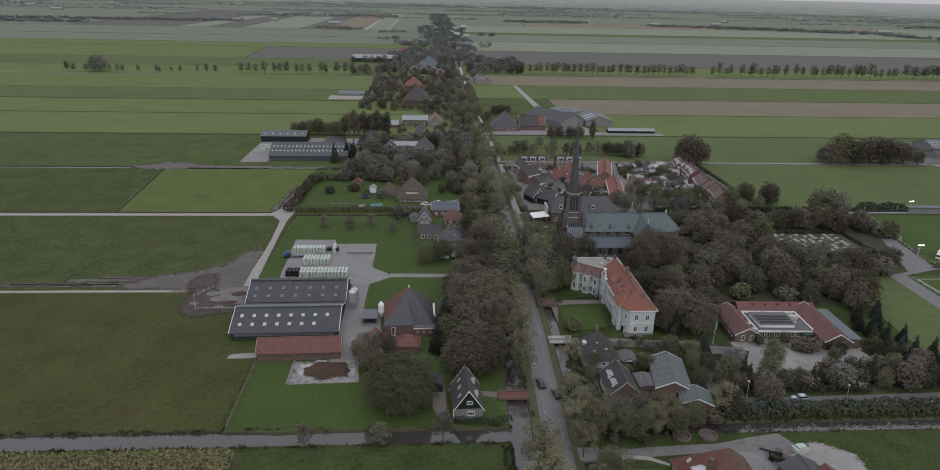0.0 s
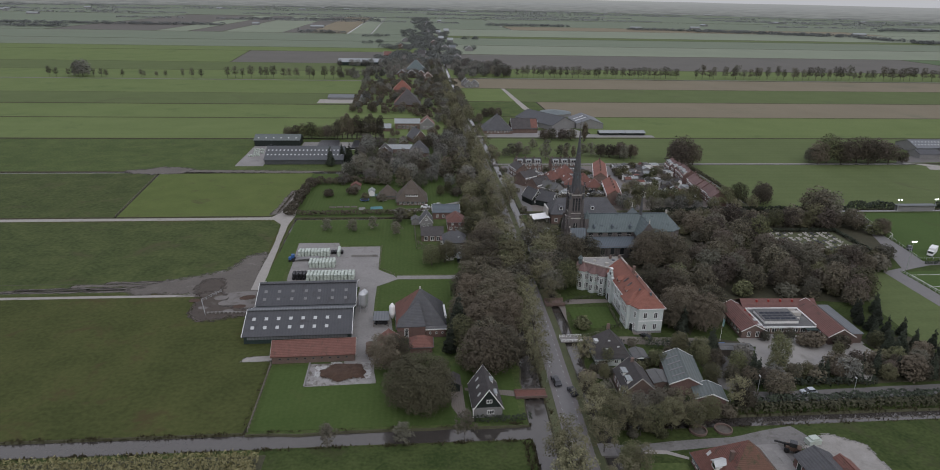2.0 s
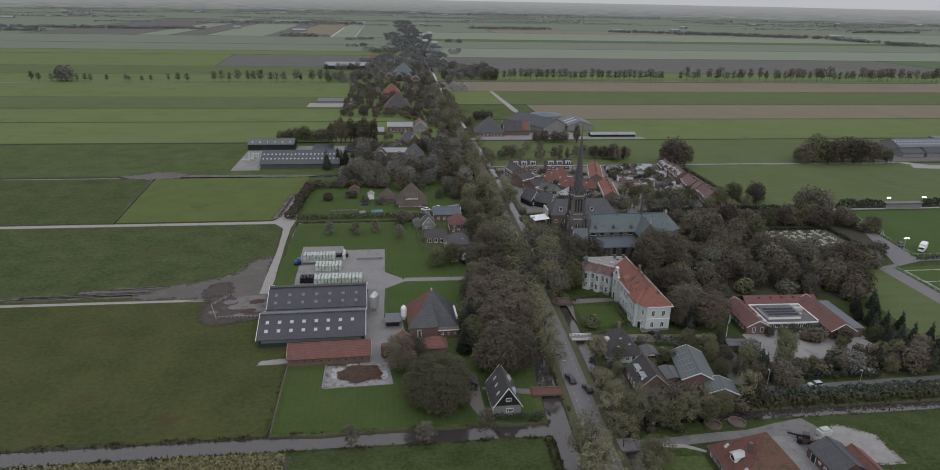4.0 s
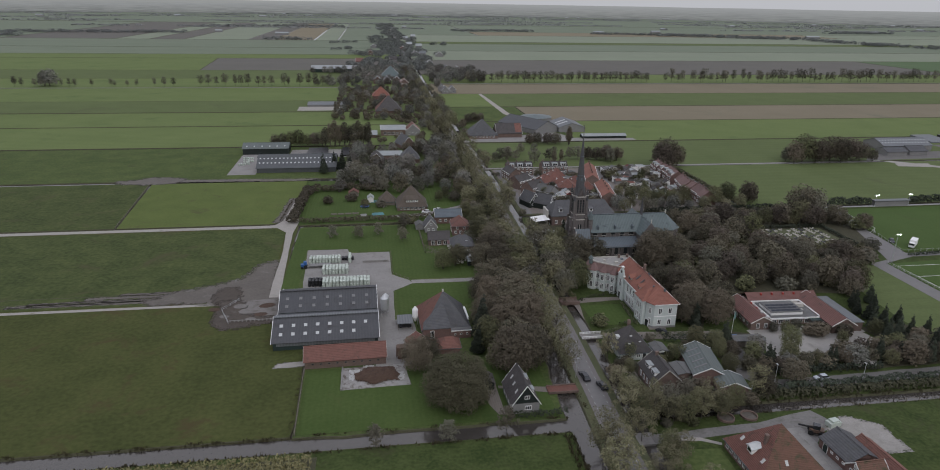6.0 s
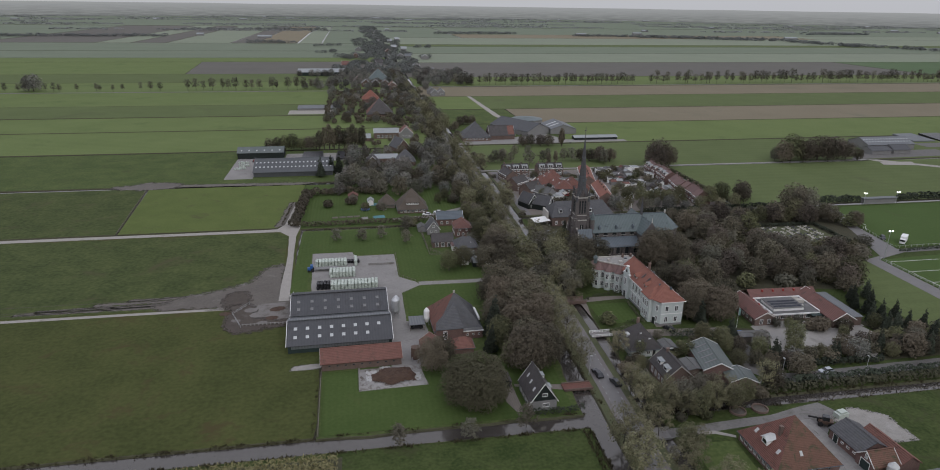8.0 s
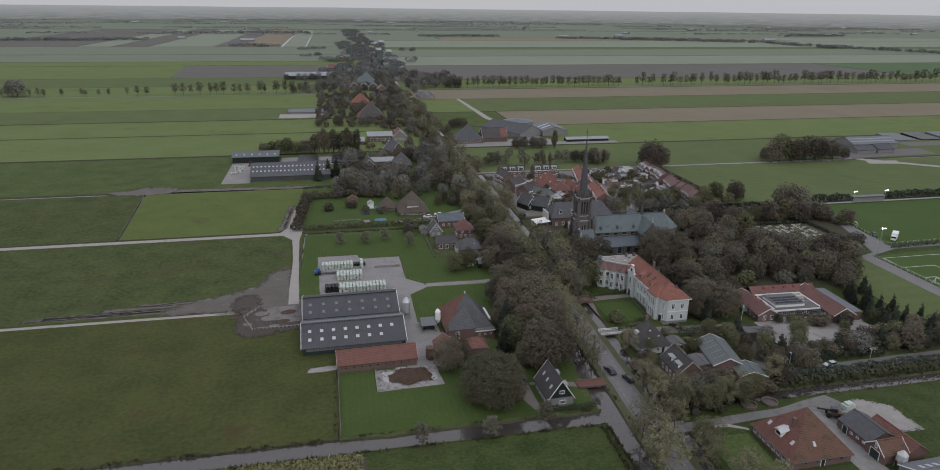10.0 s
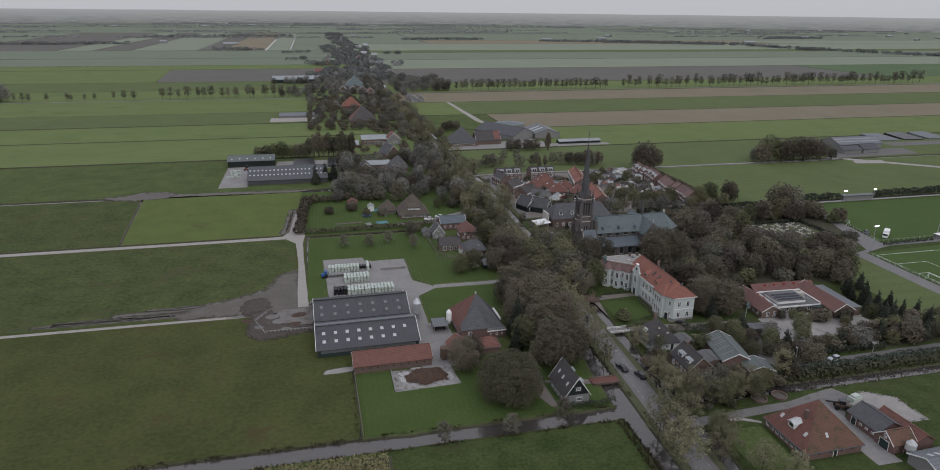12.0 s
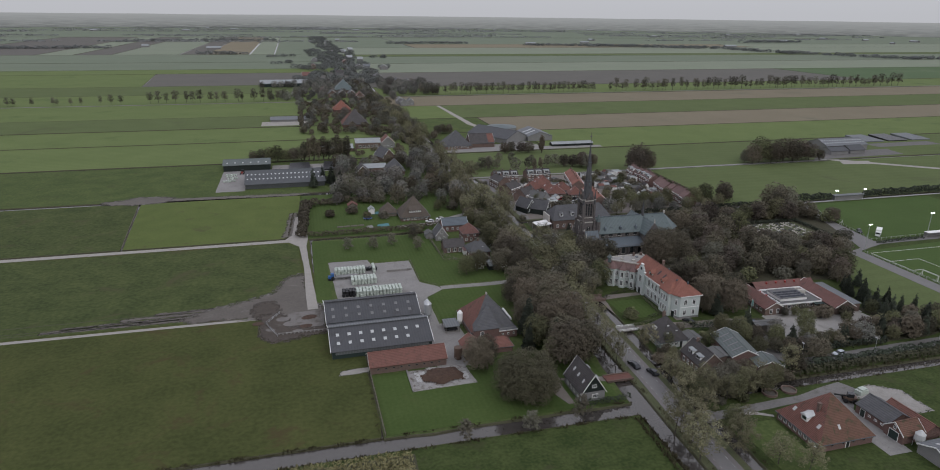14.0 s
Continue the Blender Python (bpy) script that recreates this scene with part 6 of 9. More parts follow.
church()
rectory = hip_house("rectory", "large brick rectory with a dark hipped roof", "house", 71.0, 291.0, 31.0, 14.0, 5.0, 10.6, BRICK, (SLATE,) * 4, rl=24, along_y=False)
wall_row(rectory, "S", -15, 15, 9, 0.9, 1.2, 1.7, -7.0)
wall_row(rectory, "W", -5, 5, 3, 0.9, 1.2, 1.7, -16.5)
part("gable_front", boxes((-17.2, -16.5, -4, 4, -0.4, 6.5)), STONE, rectory)
for x in (-11.0, -5.0, 4.0):
    rd = part("dormer", boxes((x - 0.8, x + 0.8, -5.6, -3.6, 6.2, 7.8)), WHITE, rectory)
    part("dormer_roof", slab(bmesh.new(), [(x - 1.0, -5.9, 7.7), (x + 1.0, -5.9, 7.7), (x + 1.0, -2.8, 8.3), (x - 1.0, -2.8, 8.3)], 0.15), SLATE, rd)
    part("pane", boxes((x - 0.5, x + 0.5, -5.66, -5.58, 6.5, 7.5)), GLASS, rd)

# ---- houses west of the road ----
h = gable_house("brick_house", "brick house with a grey-green roof", "house", 6.8, 296.0, 8.0, 12.4, 3.4, 6.0, BRICK_RED, LEAD_DARK, rz=90, trim=WHITE, chimneys=0)
wall_row(h, "W", -5.4, 5.4, 4, 0.9, 1.1, 1.3, -4.0)
h = gable_house("wooden_house", "small steep gabled cottage with grey boards and white trim", "house", -2.7, 283.6, 5.6, 7.6, 2.8, 6.4, GREY_WALL, SLATE, trim=WHITE, chimneys=0)
window(h, "S", 0, 3.5, 1.2, 1.0, -3.8)
wall_row(h, "S", -2.2, 2.2, 2, 0.8, 1.0, 1.2, -3.8)
h = gable_house("garden_shed", "low grey lean-to beside the cottage", "shed", -7.6, 286.4, 3.6, 5.0, 2.2, 3.2, GREY_WALL, BITUMEN, trim=None, chimneys=0)
h = hip_house("house", "brick house with a dark red hipped roof", "house", 10.4, 279.0, 7.6, 8.6, 4.6, 8.0, BRICK_RED, (TILE_BROWN, TILE_BROWN, TILE_RED, TILE_RED), rl=3.0)
wall_row(h, "S", -3.4, 3.4, 3, 0.9, 1.1, 1.3, -4.3)
wall_row(h, "S", -3.2, 3.2, 2, 3.0, 1.0, 1.1, -4.3)
wall_row(h, "W", -3.6, 3.6, 3, 0.9, 1.1, 1.3, -3.8)
h = gable_house("house", "low dark-roofed house with wide garden windows", "house", -0.6, 266.0, 7.0, 9.2, 2.8, 5.4, BRICK, TILE_DARK, rz=90, trim=None, chimneys=0)
wall_row(h, "W", -4, 4, 3, 0.4, 1.6, 1.9, -3.5)
h = gable_house("extension", "flat pale terrace roof between two houses", "extension", 4.4, 259.6, 3.2, 4.0, 2.4, 2.7, WHITE, TILE_PINK, trim=None, chimneys=0)
h = hip_house("house", "brick house with a grey slate hipped roof", "house", 8.4, 256.2, 9.0, 9.6, 3.8, 7.2, BRICK_RED, (SLATE,) * 4, rl=3.0, along_y=False)
wall_row(h, "S", -3.6, 3.6, 3, 0.8, 1.2, 1.4, -4.8)
wall_row(h, "W", -3.6, 3.6, 2, 0.9, 1.1, 1.3, -4.5)
part("chimney", boxes((-0.35, 0.35, -0.3, 0.3, 6.6, 8.2)), BRICK, h)
part("skylight", boxes((1.2, 2.0, -2.9, -2.3, 5.0, 5.35)), ROOF_LIGHT, h)
fence("garden_fence", "dark timber fence round a back garden", [(-8.0, 284), (-7.6, 261.0), (-2.0, 252.0)], 1.6, 2.0, 3)
car(19.6, 266.0, 70, CAR_BLACK, "dark car parked behind the roadside houses")
car(16.4, 268.4, 15, CAR_SILVER, "silver car parked behind the roadside houses")
h = gable_house("garden_shed", "small dark wooden garden shed", "shed", 16.6, 284.5, 4.0, 5.0, 2.2, 3.2, BLACK_BOARD, TILE_DARK, trim=None, chimneys=0)
thatched = hip_house("thatched_farmhouse", "pyramid-roofed farmhouse with dark thatch", "farmhouse", -9.2, 321.0, 15.0, 14.4, 2.3, 11.6, BRICK, (THATCH,) * 4)
wall_row(thatched, "S", -6.6, 6.6, 7, 0.6, 1.2, 1.2, -7.2)
part("roof_dormer", boxes((-3.0, 3.0, -6.2, -3.6, 4.2, 5.7)), WHITE, thatched)
part("dormer_roof", slab(bmesh.new(), [(-3.4, -6.6, 5.6), (3.4, -6.6, 5.6), (2.8, -2.6, 7.7), (-2.8, -2.6, 7.7)], 0.3), THATCH, thatched)
wall_row(thatched, "S", -2.9, 2.9, 5, 4.3, 0.9, 1.1, -6.2)
thatched2 = hip_house("thatched_barn", "small thatched barn beside the farmhouse", "barn", -21.5, 328.0, 8.0, 8.0, 2.2, 7.0, WOOD, (THATCH,) * 4)
white_shed = gable_house("garden_shed", "small white garden building", "shed", -30.0, 332.0, 3.0, 4.5, 2.6, 3.6, WHITE, SHEET_PALE, trim=None, chimneys=0)
wooden_hut = gable_house("garden_shed", "small brown wooden garden hut", "shed", -47.0 + 8.0, 344.0, 5.0, 4.0, 2.2, 3.6, WOOD, TILE_RED, trim=None, chimneys=0)

# ---- barns further along ----
def sheet_barn(x, y, w, d, eave, ridge, roof, wall, label, lights=0, rz=90, rows=2):
    b = gable_house("barn", label, "barn", x, y, d, w, eave, ridge, wall, roof, rz=rz, trim=None, chimneys=0, over=0.5)
    for t in (0.35, 0.68)[:rows]:
        for i in range(lights):
            roof_window(b, -1, d, eave, ridge, -w / 2 + w * (i + 0.5) / lights, t, 0.85, 1.2, ROOF_LIGHT, "roof_light")
    return b


sheet_barn(-74.6, 411.5, 47.0, 27.0, 3.0, 8.4, SHEET_SLATE, SHEET_SLATE, "long dark grey barn with two rows of roof lights", 20)
sheet_barn(-100.0, 456.0, 30.0, 14.0, 4.2, 6.8, SHEET_GREEN, BLACK_BOARD, "open-fronted machinery barn with a grey roof", 6, rows=1)
flat("yard", rect(-115, -98.5, 394, 452), 0.05, CONCRETE, "pale concrete farmyard between barns")
flat("clamp_floor", rect(-84, -44, 438, 462), 0.05, CONCRETE, "concrete floor of silage clamps")
for i, (x0, x1) in enumerate(((-73, -58), (-50, -40))):
    bm = bmesh.new()
    slab(bm, [(x0, 440, 1.0), (x1, 440, 1.0), (x1 - 1, 460, 2.0), (x0 + 1, 460, 2.0)], 1.0)
    tagged(part("silage_clamp", bm, WRAP_BLACK), "silage heap under black sheeting", "silage clamp")
sheet_barn(-36.5, 508.0, 23.5, 14.0, 2.6, 4.6, SHEET_PALE, BRICK, "low shed with a pale grey roof")
h = gable_house("house", "modern brick house with a pale green flat-pitched roof", "house", -12.0, 517.0, 14.0, 19.0, 4.6, 7.0, BRICK, SHEET_PALE, rz=90, trim=WHITE, chimneys=0)
wall_row(h, "W", -8, 8, 5, 0.8, 2.0, 2.0, -7.0)
h = gable_house("house", "grey gabled house with white verge boards", "house", 3.4, 515.0, 11.0, 12.0, 4.2, 9.0, GREY_WALL, TILE_RED, trim=WHITE, chimneys=0)
wall_row(h, "S", -4, 4, 3, 1.0, 1.1, 1.4, -6.0)
h = gable_house("house", "grey house with a steep slate roof", "house", -5.0, 466.0, 10.0, 14.0, 3.2, 9.0, BRICK, SLATE, trim=WHITE, chimneys=0, rz=20)
sheet_barn(-17.0, 433.0, 16.0, 10.0, 3.0, 4.8, SHEET_PALE, BRICK, "low shed with a pale roof among trees")
h = hip_house("farmhouse", "steep slate-roofed farmhouse among trees", "farmhouse", -4.0, 424.0, 12.0, 13.0, 3.0, 10.0, BRICK, (SLATE,) * 4)
h = gable_house("house", "dark-roofed house among trees", "house", -26.0, 420.0, 9.0, 11.0, 3.0, 7.4, BRICK, TILE_DARK, chimneys=0)
h = hip_house("farmhouse", "pyramid-roofed farmhouse with dark brown tiles", "farmhouse", -12.5, 625.0, 24.0, 22.0, 3.0, 16.0, BRICK_RED, (TILE_DARK, TILE_DARK, TILE_DARK, TILE_RED))
h = hip_house("house", "house with a bright orange-red roof among trees", "house", -18.0, 715.0, 18.0, 18.0, 4.0, 13.0, BRICK_RED, (TILE_ORANGE,) * 4)
sheet_barn(-70.0, 670.0, 40.0, 22.0, 2.0, 3.4, SHEET_GREY, GREY_WALL, "row of low grey greenhouses and silage beds")
flat("clamp_floor", rect(-98, -50, 636, 660), 0.05, GRAVEL, "gravel floor beside low sheds")
sheet_barn(-79.0, 992.0, 66.0, 24.0, 5.0, 9.0, SHEET_PALE, GREEN_BOARD, "long white-roofed barn beyond the cross road")
h = hip_house("farmhouse", "pyramid farmhouse with a grey-green roof", "farmhouse", -2.0, 905.0, 26.0, 24.0, 4.0, 17.0, BRICK, (LEAD,) * 4)
for i, (x, y, roof) in enumerate(((-20, 850, SLATE), (-8, 848, SLATE), (4, 846, SLATE), (12, 822, TILE_RED), (-30, 880, TILE_RED), (-28, 1300, TILE_RED))):
    h = gable_house("house", "brick house with white verge boards among trees", "house", x, y, 10.0, 12.0, 5.0, 9.4, BRICK, roof, trim=WHITE, chimneys=1)
    wall_row(h, "S", -4, 4, 3, 3.0, 1.2, 1.5, -6.0)
for x, y in ((54, 775), (64, 762), (56, 757)):
    h = gable_house("house", "small blue-grey house with white trim", "house", x, y, 8.5, 10.0, 4.0, 8.0, GREY_WALL, SLATE, trim=WHITE, chimneys=0)
    wall_row(h, "S", -3, 3, 2, 1.0, 1.2, 1.5, -5.0)

for x, y, rz, w, roof in ((56, 1290, 0, 14, SLATE), (70, 1288, 90, 12, SHEET_GREY), (100, 1268, 0, 14, SLATE), (-46, 1120, 90, 30, TILE_RED), (84, 1000, 0, 10, SLATE), (98, 985, 0, 12, SLATE), (60, 1560, 90, 22, SHEET_PALE), (78, 1500, 90, 16, SHEET_PALE), (40, 1420, 0, 14, TILE_RED), (-20, 1480, 0, 14, SLATE), (90, 1900, 90, 40, SHEET_PALE), (64, 1800, 90, 24, SHEET_PALE), (10, 1150, 90, 12, TILE_DARK), (66, 1090, 0, 12, SLATE)):
    gable_house("house", "distant village house among trees", "house", x, y, w, 12.0, 4.6, 9.0, GREY_WALL if roof is not TILE_RED else BRICK, roof, rz=rz, trim=WHITE, chimneys=0)

# ---- roadside farm east of the road ----
h = hip_house("farmhouse", "pyramid-roofed farmhouse with grey tiles", "farmhouse", 57.0, 502.0, 22.0, 19.0, 3.0, 14.0, BRICK, (SLATE,) * 4)
wall_row(h, "S", -9, 9, 7, 0.9, 1.2, 1.4, -9.5)
h = gable_house("barn", "tall barn with red and grey tiles joined to the farmhouse", "barn", 78.0, 504.0, 15.0, 20.0, 3.4, 10.0, BRICK, TILE_DARK, rz=90, chimneys=0)
roof_window(h, -1, 15, 3.4, 10.0, -7.4, 0.5, 5.0, 8.8, TILE_RED, "red_tile_patch")
h = gable_house("barn", "wide open barn with a dark sheet roof", "barn", 101.0, 532.0, 26.0, 46.0, 4.0, 9.5, GREY_WALL, SHEET_DARK, rz=30, trim=None, chimneys=0)
h = gable_house("barn", "barn with a grey roof and pale roof lights", "barn", 134.0, 530.0, 22.0, 30.0, 4.0, 7.6, GREY_WALL, SHEET_GREY, rz=0, trim=None, chimneys=0)
for u in (-10, -2):
    roof_window(h, -1, 22, 4.0, 7.6, u + 5, 0.5, 2.0, 9.0, ROOF_LIGHT, "roof_light")
for x, w in ((145.0, 20.0), (163.0, 15.0)):
    sheet_barn(x, 492.0, w, 7.0, 2.0, 3.2, SHEET_PALE, BLACK_BOARD, "low dark shed with a white roof edge")
flat("yard", [(46, 480), (176, 480.5), (176, 488), (128, 492), (120, 515), (46, 492)], 0.05, CONCRETE, "concrete yard and drive of a farm")
flat("track", [(92.5, 748), (96.5, 748), (101, 612), (112, 560), (106, 560), (95, 610)], 0.05, GRAVEL, "pale track between fields")
bm = bmesh.new()
cyl(bm, 119.0, 578.0, -0.2, 2.6, 14.0, 14.0, 28)
tank = thing("slurry_tank", "round covered slurry tank", "tank")
part("tank_wall", bm, GREY_WALL, tank)
part("cover", cyl(bmesh.new(), 119.0, 578.0, 2.6, 4.2, 14.2, 1.0, 28), LEAD, tank)

# ---- farm far east ----
sheet_barn(367.0, 438.0, 40.0, 22.0, 4.0, 7.8, SHEET_GREY, GREY_WALL, "large barn with a grey roof and rows of roof lights", 16)
sheet_barn(346.0, 418.0, 16.0, 12.0, 3.0, 5.0, SHEET_DARK, GREY_WALL, "small grey farm shed")
sheet_barn(364.0, 419.0, 14.0, 12.0, 3.0, 5.8, SHEET_DARK, GREY_WALL, "small dark-roofed farm shed")
flat("yard", [(312, 400), (400, 404), (404, 424), (344, 424), (320, 408)], 0.05, LANE, "pale concrete yard of a farm")
flat("clamp_floor", rect(404, 470, 432, 446), 0.06, LANE, "concrete silage floor")
for i, x in enumerate((420.0, 445.0, 470.0)):
    bm = bmesh.new()
    slab(bm, [(x - 10, 452, 0.8), (x + 10, 452, 0.8), (x + 9, 476, 2.2), (x - 9, 476, 2.2)], 1.4)
    tagged(part("silage_clamp", bm, SHEET_GREY if i != 1 else WRAP_BLACK), "silage heap under sheeting and tyres", "silage clamp")
flat("road", rect(44, 322, 396.4, 399.2), 0.06, CONCRETE, "narrow concrete farm road")
flat("track", [(322, 398), (326, 392), (420, 322), (424, 325), (330, 397)], 0.075, GRAVEL, "gravel track across a pasture")
flat("track", [(322, 382), (345, 378), (350, 388), (326, 390)], 0.085, GRAVEL, "pale gravel patch")


# ---- ground layers of the farmstead ----
flat("lawn", [(-48.5, 134.6), (17.5, 134.6), (18.5, 160), (-20, 164), (-38.5, 153), (-38.8, 164.6), (-48.8, 164.4)], 0.05, LAWN, "striped mown lawn beside the canal")
flat("yard", [(-29, 165), (-19, 164), (-15, 178), (-16.5, 194), (-22.3, 194), (-22.0, 217), (-14.5, 223.4), (-16, 226.6), (-22.2, 232.5), (-22.4, 257), (-39.0, 257), (-40, 262), (-56.5, 262), (-55.0, 219.5), (-28.2, 217)], 0.05, CONCRETE, "pale concrete farmyard")
flat("drive", [(-15, 223.2), (5, 222.8), (23, 223.6), (23, 226.8), (5, 225.9), (-15, 226.4)], 0.055, CONCRETE, "narrow concrete drive between lawns", wander=0.1)
flat("lawn", [(-21.3, 195.6), (-16.5, 195.6), (-14.5, 203), (5, 203), (8, 222.0), (-13.8, 222.6), (-21.0, 217)], 0.06, LAWN, "mown lawn beside the farmhouse")
flat("lawn", [(-63, 222), (-56.8, 222), (-57.0, 262.5), (-39.6, 263), (-38.6, 258.5), (-21.6, 258.5), (-21.4, 233), (-15.6, 227.8), (20, 227.5), (20, 250), (-7, 252), (-8, 291.5), (-62.5, 290.5)], 0.05, LAWN, "large mown lawn round the bale yard")
flat("concrete_pad", [(-38.4, 153.2), (-19.4, 153.9), (-20.6, 165.2), (-38.2, 164.6)], 0.09, STAINED, "white-stained concrete manure pad")
flat("field_dark", [(W0, 214.4), (-82, 214.4), (-72, 226), (-67.2, 240), (-68.8, 286), (-74, 291.4), (W0, 291.4)], 0.04, GRASS_DARK, "dark green pasture between two tracks")
patch("mud", [(-106, 217.6), (-97, 222.6), (-85, 228), (-76, 233.5), (-71.6, 247), (-69.0, 249), (-68, 236), (-66.8, 222), (-62.5, 216), (-62.3, 213.6), (-76, 213.8), (-82, 214), (-90, 215.4), (-104, 216.2)], 0.06, MUD, "trodden muddy ground at the stable", fade=4.6, wander=1.6, step=1.6)
for k, (a, b, yy) in enumerate(((-152, -98, 216.6), (-146, -96, 218.4), (-128, -92, 221.0), (-118, -90, 223.4))):
    patch("mud", [(a, yy - 0.1), ((a + b) / 2, yy + 0.1), (b, yy - 0.2), (b, yy + 0.7), ((a + b) / 2, yy + 0.8), (a, yy + 0.5)], 0.05, MUD, "muddy wheel ruts in the pasture" + " beside a track" * (k % 2), fade=1.5, wander=0.5, step=2.4)
patch("mud", [(-82.6, 224), (-79, 224.6), (-77.4, 219), (-78, 213), (-80, 211), (-83, 214), (-84, 219)], 0.066, SOIL, "dark churned gateway", fade=3.2, wander=1.4, step=1.4)
flat("concrete_pad", [(-75.5, 198.5), (-60.6, 199.6), (-60.8, 215), (-75.0, 214.4), (-79, 216)], 0.085, PAD, "dirty concrete cattle pad beside the stable", wander=0.5, step=2.0)
patch("mud", [(-81, 214), (-76.4, 213), (-74.6, 206), (-73, 201), (-64, 199.4), (-59.5, 200.2), (-59.6, 198.6), (-66, 197.2), (-73, 195.4), (-78, 194.6), (-80, 199), (-81, 207)], 0.095, SOIL, "wet trampled soil along the cattle yard", fade=3.6, wander=1.3, step=1.3)
patch("track", [(-57.8, 166.9), (-49.8, 167.6), (-49.6, 169.2), (-53, 169.4), (-57.6, 168.6)], 0.05, RUBBLE, "short strip of pale rubble", fade=0.8, wander=0.6, step=0.8)
flat("garden_paving", [(2.2, 137), (4.0, 137), (4.0, 152), (0.5, 152), (0.5, 142)], 0.07, PAVING, "brick paved garden terrace")
flat("drive", [(4.5, 150.5), (22.0, 147.6), (22.0, 144.4), (4.5, 149.2)], 0.07, PAVING, "brick garden drive to the bridge", wander=0.1)
flat("maize_ground", [(W0, 40), (-44, 40), (-43, 125.6), (W0, 125.6)], 0.05, BANK, "bare soil under maize")
for k, (x, y, r) in enumerate(((-72, 206, 2.2), (-67, 203, 1.6), (-75, 210, 1.8), (-66, 209.5, 2.0), (-79, 202.4, 1.3), (-83, 208, 1.5), (-70, 199.6, 1.2))):
    flat("straw_patch", [(x + r * math.cos(a * 0.7854) * 1.4, y + r * math.sin(a * 0.7854)) for a in range(8)], 0.11 + 0.004 * k, (PAD, DUNG)[k % 2], "patch of trampled straw and dung on the yard", wander=0.8, step=0.8, depth=0.04)
patch("worn_verge", [(-144, 380.6), (-70, 378.5), (-62, 381.5), (-110, 383), (-146, 384)], 0.05, MUD, "worn strip along a farm ditch", wander=0.8)
patch("mud", [(-168, 379), (-156, 377.5), (-142, 379), (-138, 386), (-146, 389), (-156, 390), (-163, 384), (-172, 383)], 0.055, MUD, "trodden grey mud at a field gate", fade=4.0, wander=1.6)
for k, (ya, yb, yc) in enumerate(((216.6, 217.6, 220.0), (218.4, 219.6, 222.4), (223.4, 223.6, 226.4))):
    flat("wheel_track", [(-260, ya), (-160, ya), (-112, yb), (-90, yc), (-72, yc + 7), (-71.5, yc + 6.2), (-90, yc - 0.5), (-112, yb - 0.45), (-160, ya - 0.4), (-260, ya - 0.4)], 0.05, BANK, "dark wheel tracks in the pasture", wander=0.5)
patch("dirt_bank", [(-74.5, 301.5), (-71.8, 302.5), (-69.4, 322), (-69.6, 341), (-71.8, 341), (-72.4, 322)], 0.06, MUD, "bare earth bank beside the track")
flat("drive", [(-20, 304.6), (-3, 305), (24, 322), (24, 325), (-4, 309), (-20, 307)], 0.06, CONCRETE, "concrete drive of a farmhouse")

# ---- ground layers of the village ----
flat("drive", [(41, 186), (43, 199.5), (59, 200.5), (59, 203), (46, 203.5), (40.5, 200.5)], 0.05, PAVING, "brick garden path of the convent")
flat("lawn", [(43.5, 181.6), (56.5, 182.4), (57.6, 197), (43.2, 197.6)], 0.05, LAWN, "small lawn in front of the convent")
flat("drive", [(57.5, 176), (80, 174), (80, 168.6), (44, 173), (43.5, 176.6)], 0.055, PAVING, "paved drive past the convent")
flat("garden_paving", [(62, 203), (66, 203), (66, 177), (60.2, 177.2)], 0.045, PAVING, "paved strip along the convent wall")
flat("lawn", [(56, 158.5), (77, 159), (78, 166.5), (57.5, 167.6)], 0.05, LAWN, "garden lawn behind a villa")
flat("garden_paving", [(38, 150), (45, 150), (45, 158), (58, 158), (58, 154), (60, 141), (44, 138), (38, 140)], 0.045, WOOD_FLOOR, "dark planted soil of front gardens", wander=0.6)
flat("garden_paving", [(44.2, 139.5), (45.4, 139.5), (45.6, 153), (41, 156.5), (38.2, 156.8), (38.2, 155.4), (44.2, 152)], 0.055, PAVING, "narrow brick garden path", wander=0.1)
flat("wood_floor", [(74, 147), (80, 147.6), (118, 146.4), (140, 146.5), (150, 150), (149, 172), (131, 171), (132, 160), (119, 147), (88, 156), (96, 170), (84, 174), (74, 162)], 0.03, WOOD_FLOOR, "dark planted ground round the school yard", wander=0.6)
flat("school_path", [(92, 168), (131, 167.6), (131, 170.6), (122, 172), (102, 176.6), (92, 173)], 0.05, PLAY, "pale paving along the school wall")
flat("sports_meadow", [(150, 176), (152, 196), (168, 221), (183, 224), (182.4, 142), (160, 144), (151, 152)], 0.03, MEADOW, "open mown grass beside the training pitch")
flat("playground", [(96.5, 169.5), (88.5, 156), (110, 152.4), (118.5, 147.4), (131.5, 160), (129.5, 168.6), (119, 169.6)], 0.06, PLAY, "pale paved school playground")
flat("road", [(76, 174), (83, 173.5), (84, 160), (80.0, 149), (84, 144), (97, 144.0), (136, 145), (190, 145), (190, 141), (136, 140.4), (97, 138.8), (80, 139.4), (74.5, 147), (77.5, 160)], 0.05, LANE, "grey lane round the school")
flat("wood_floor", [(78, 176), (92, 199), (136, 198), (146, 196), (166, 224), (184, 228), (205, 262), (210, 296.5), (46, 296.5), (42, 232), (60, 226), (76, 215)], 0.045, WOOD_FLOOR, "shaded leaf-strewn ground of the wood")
flat("cemetery", rect(150, 184, 244, 268), 0.07, ROUGH_GRASS, "grass and gravel paths of a cemetery")
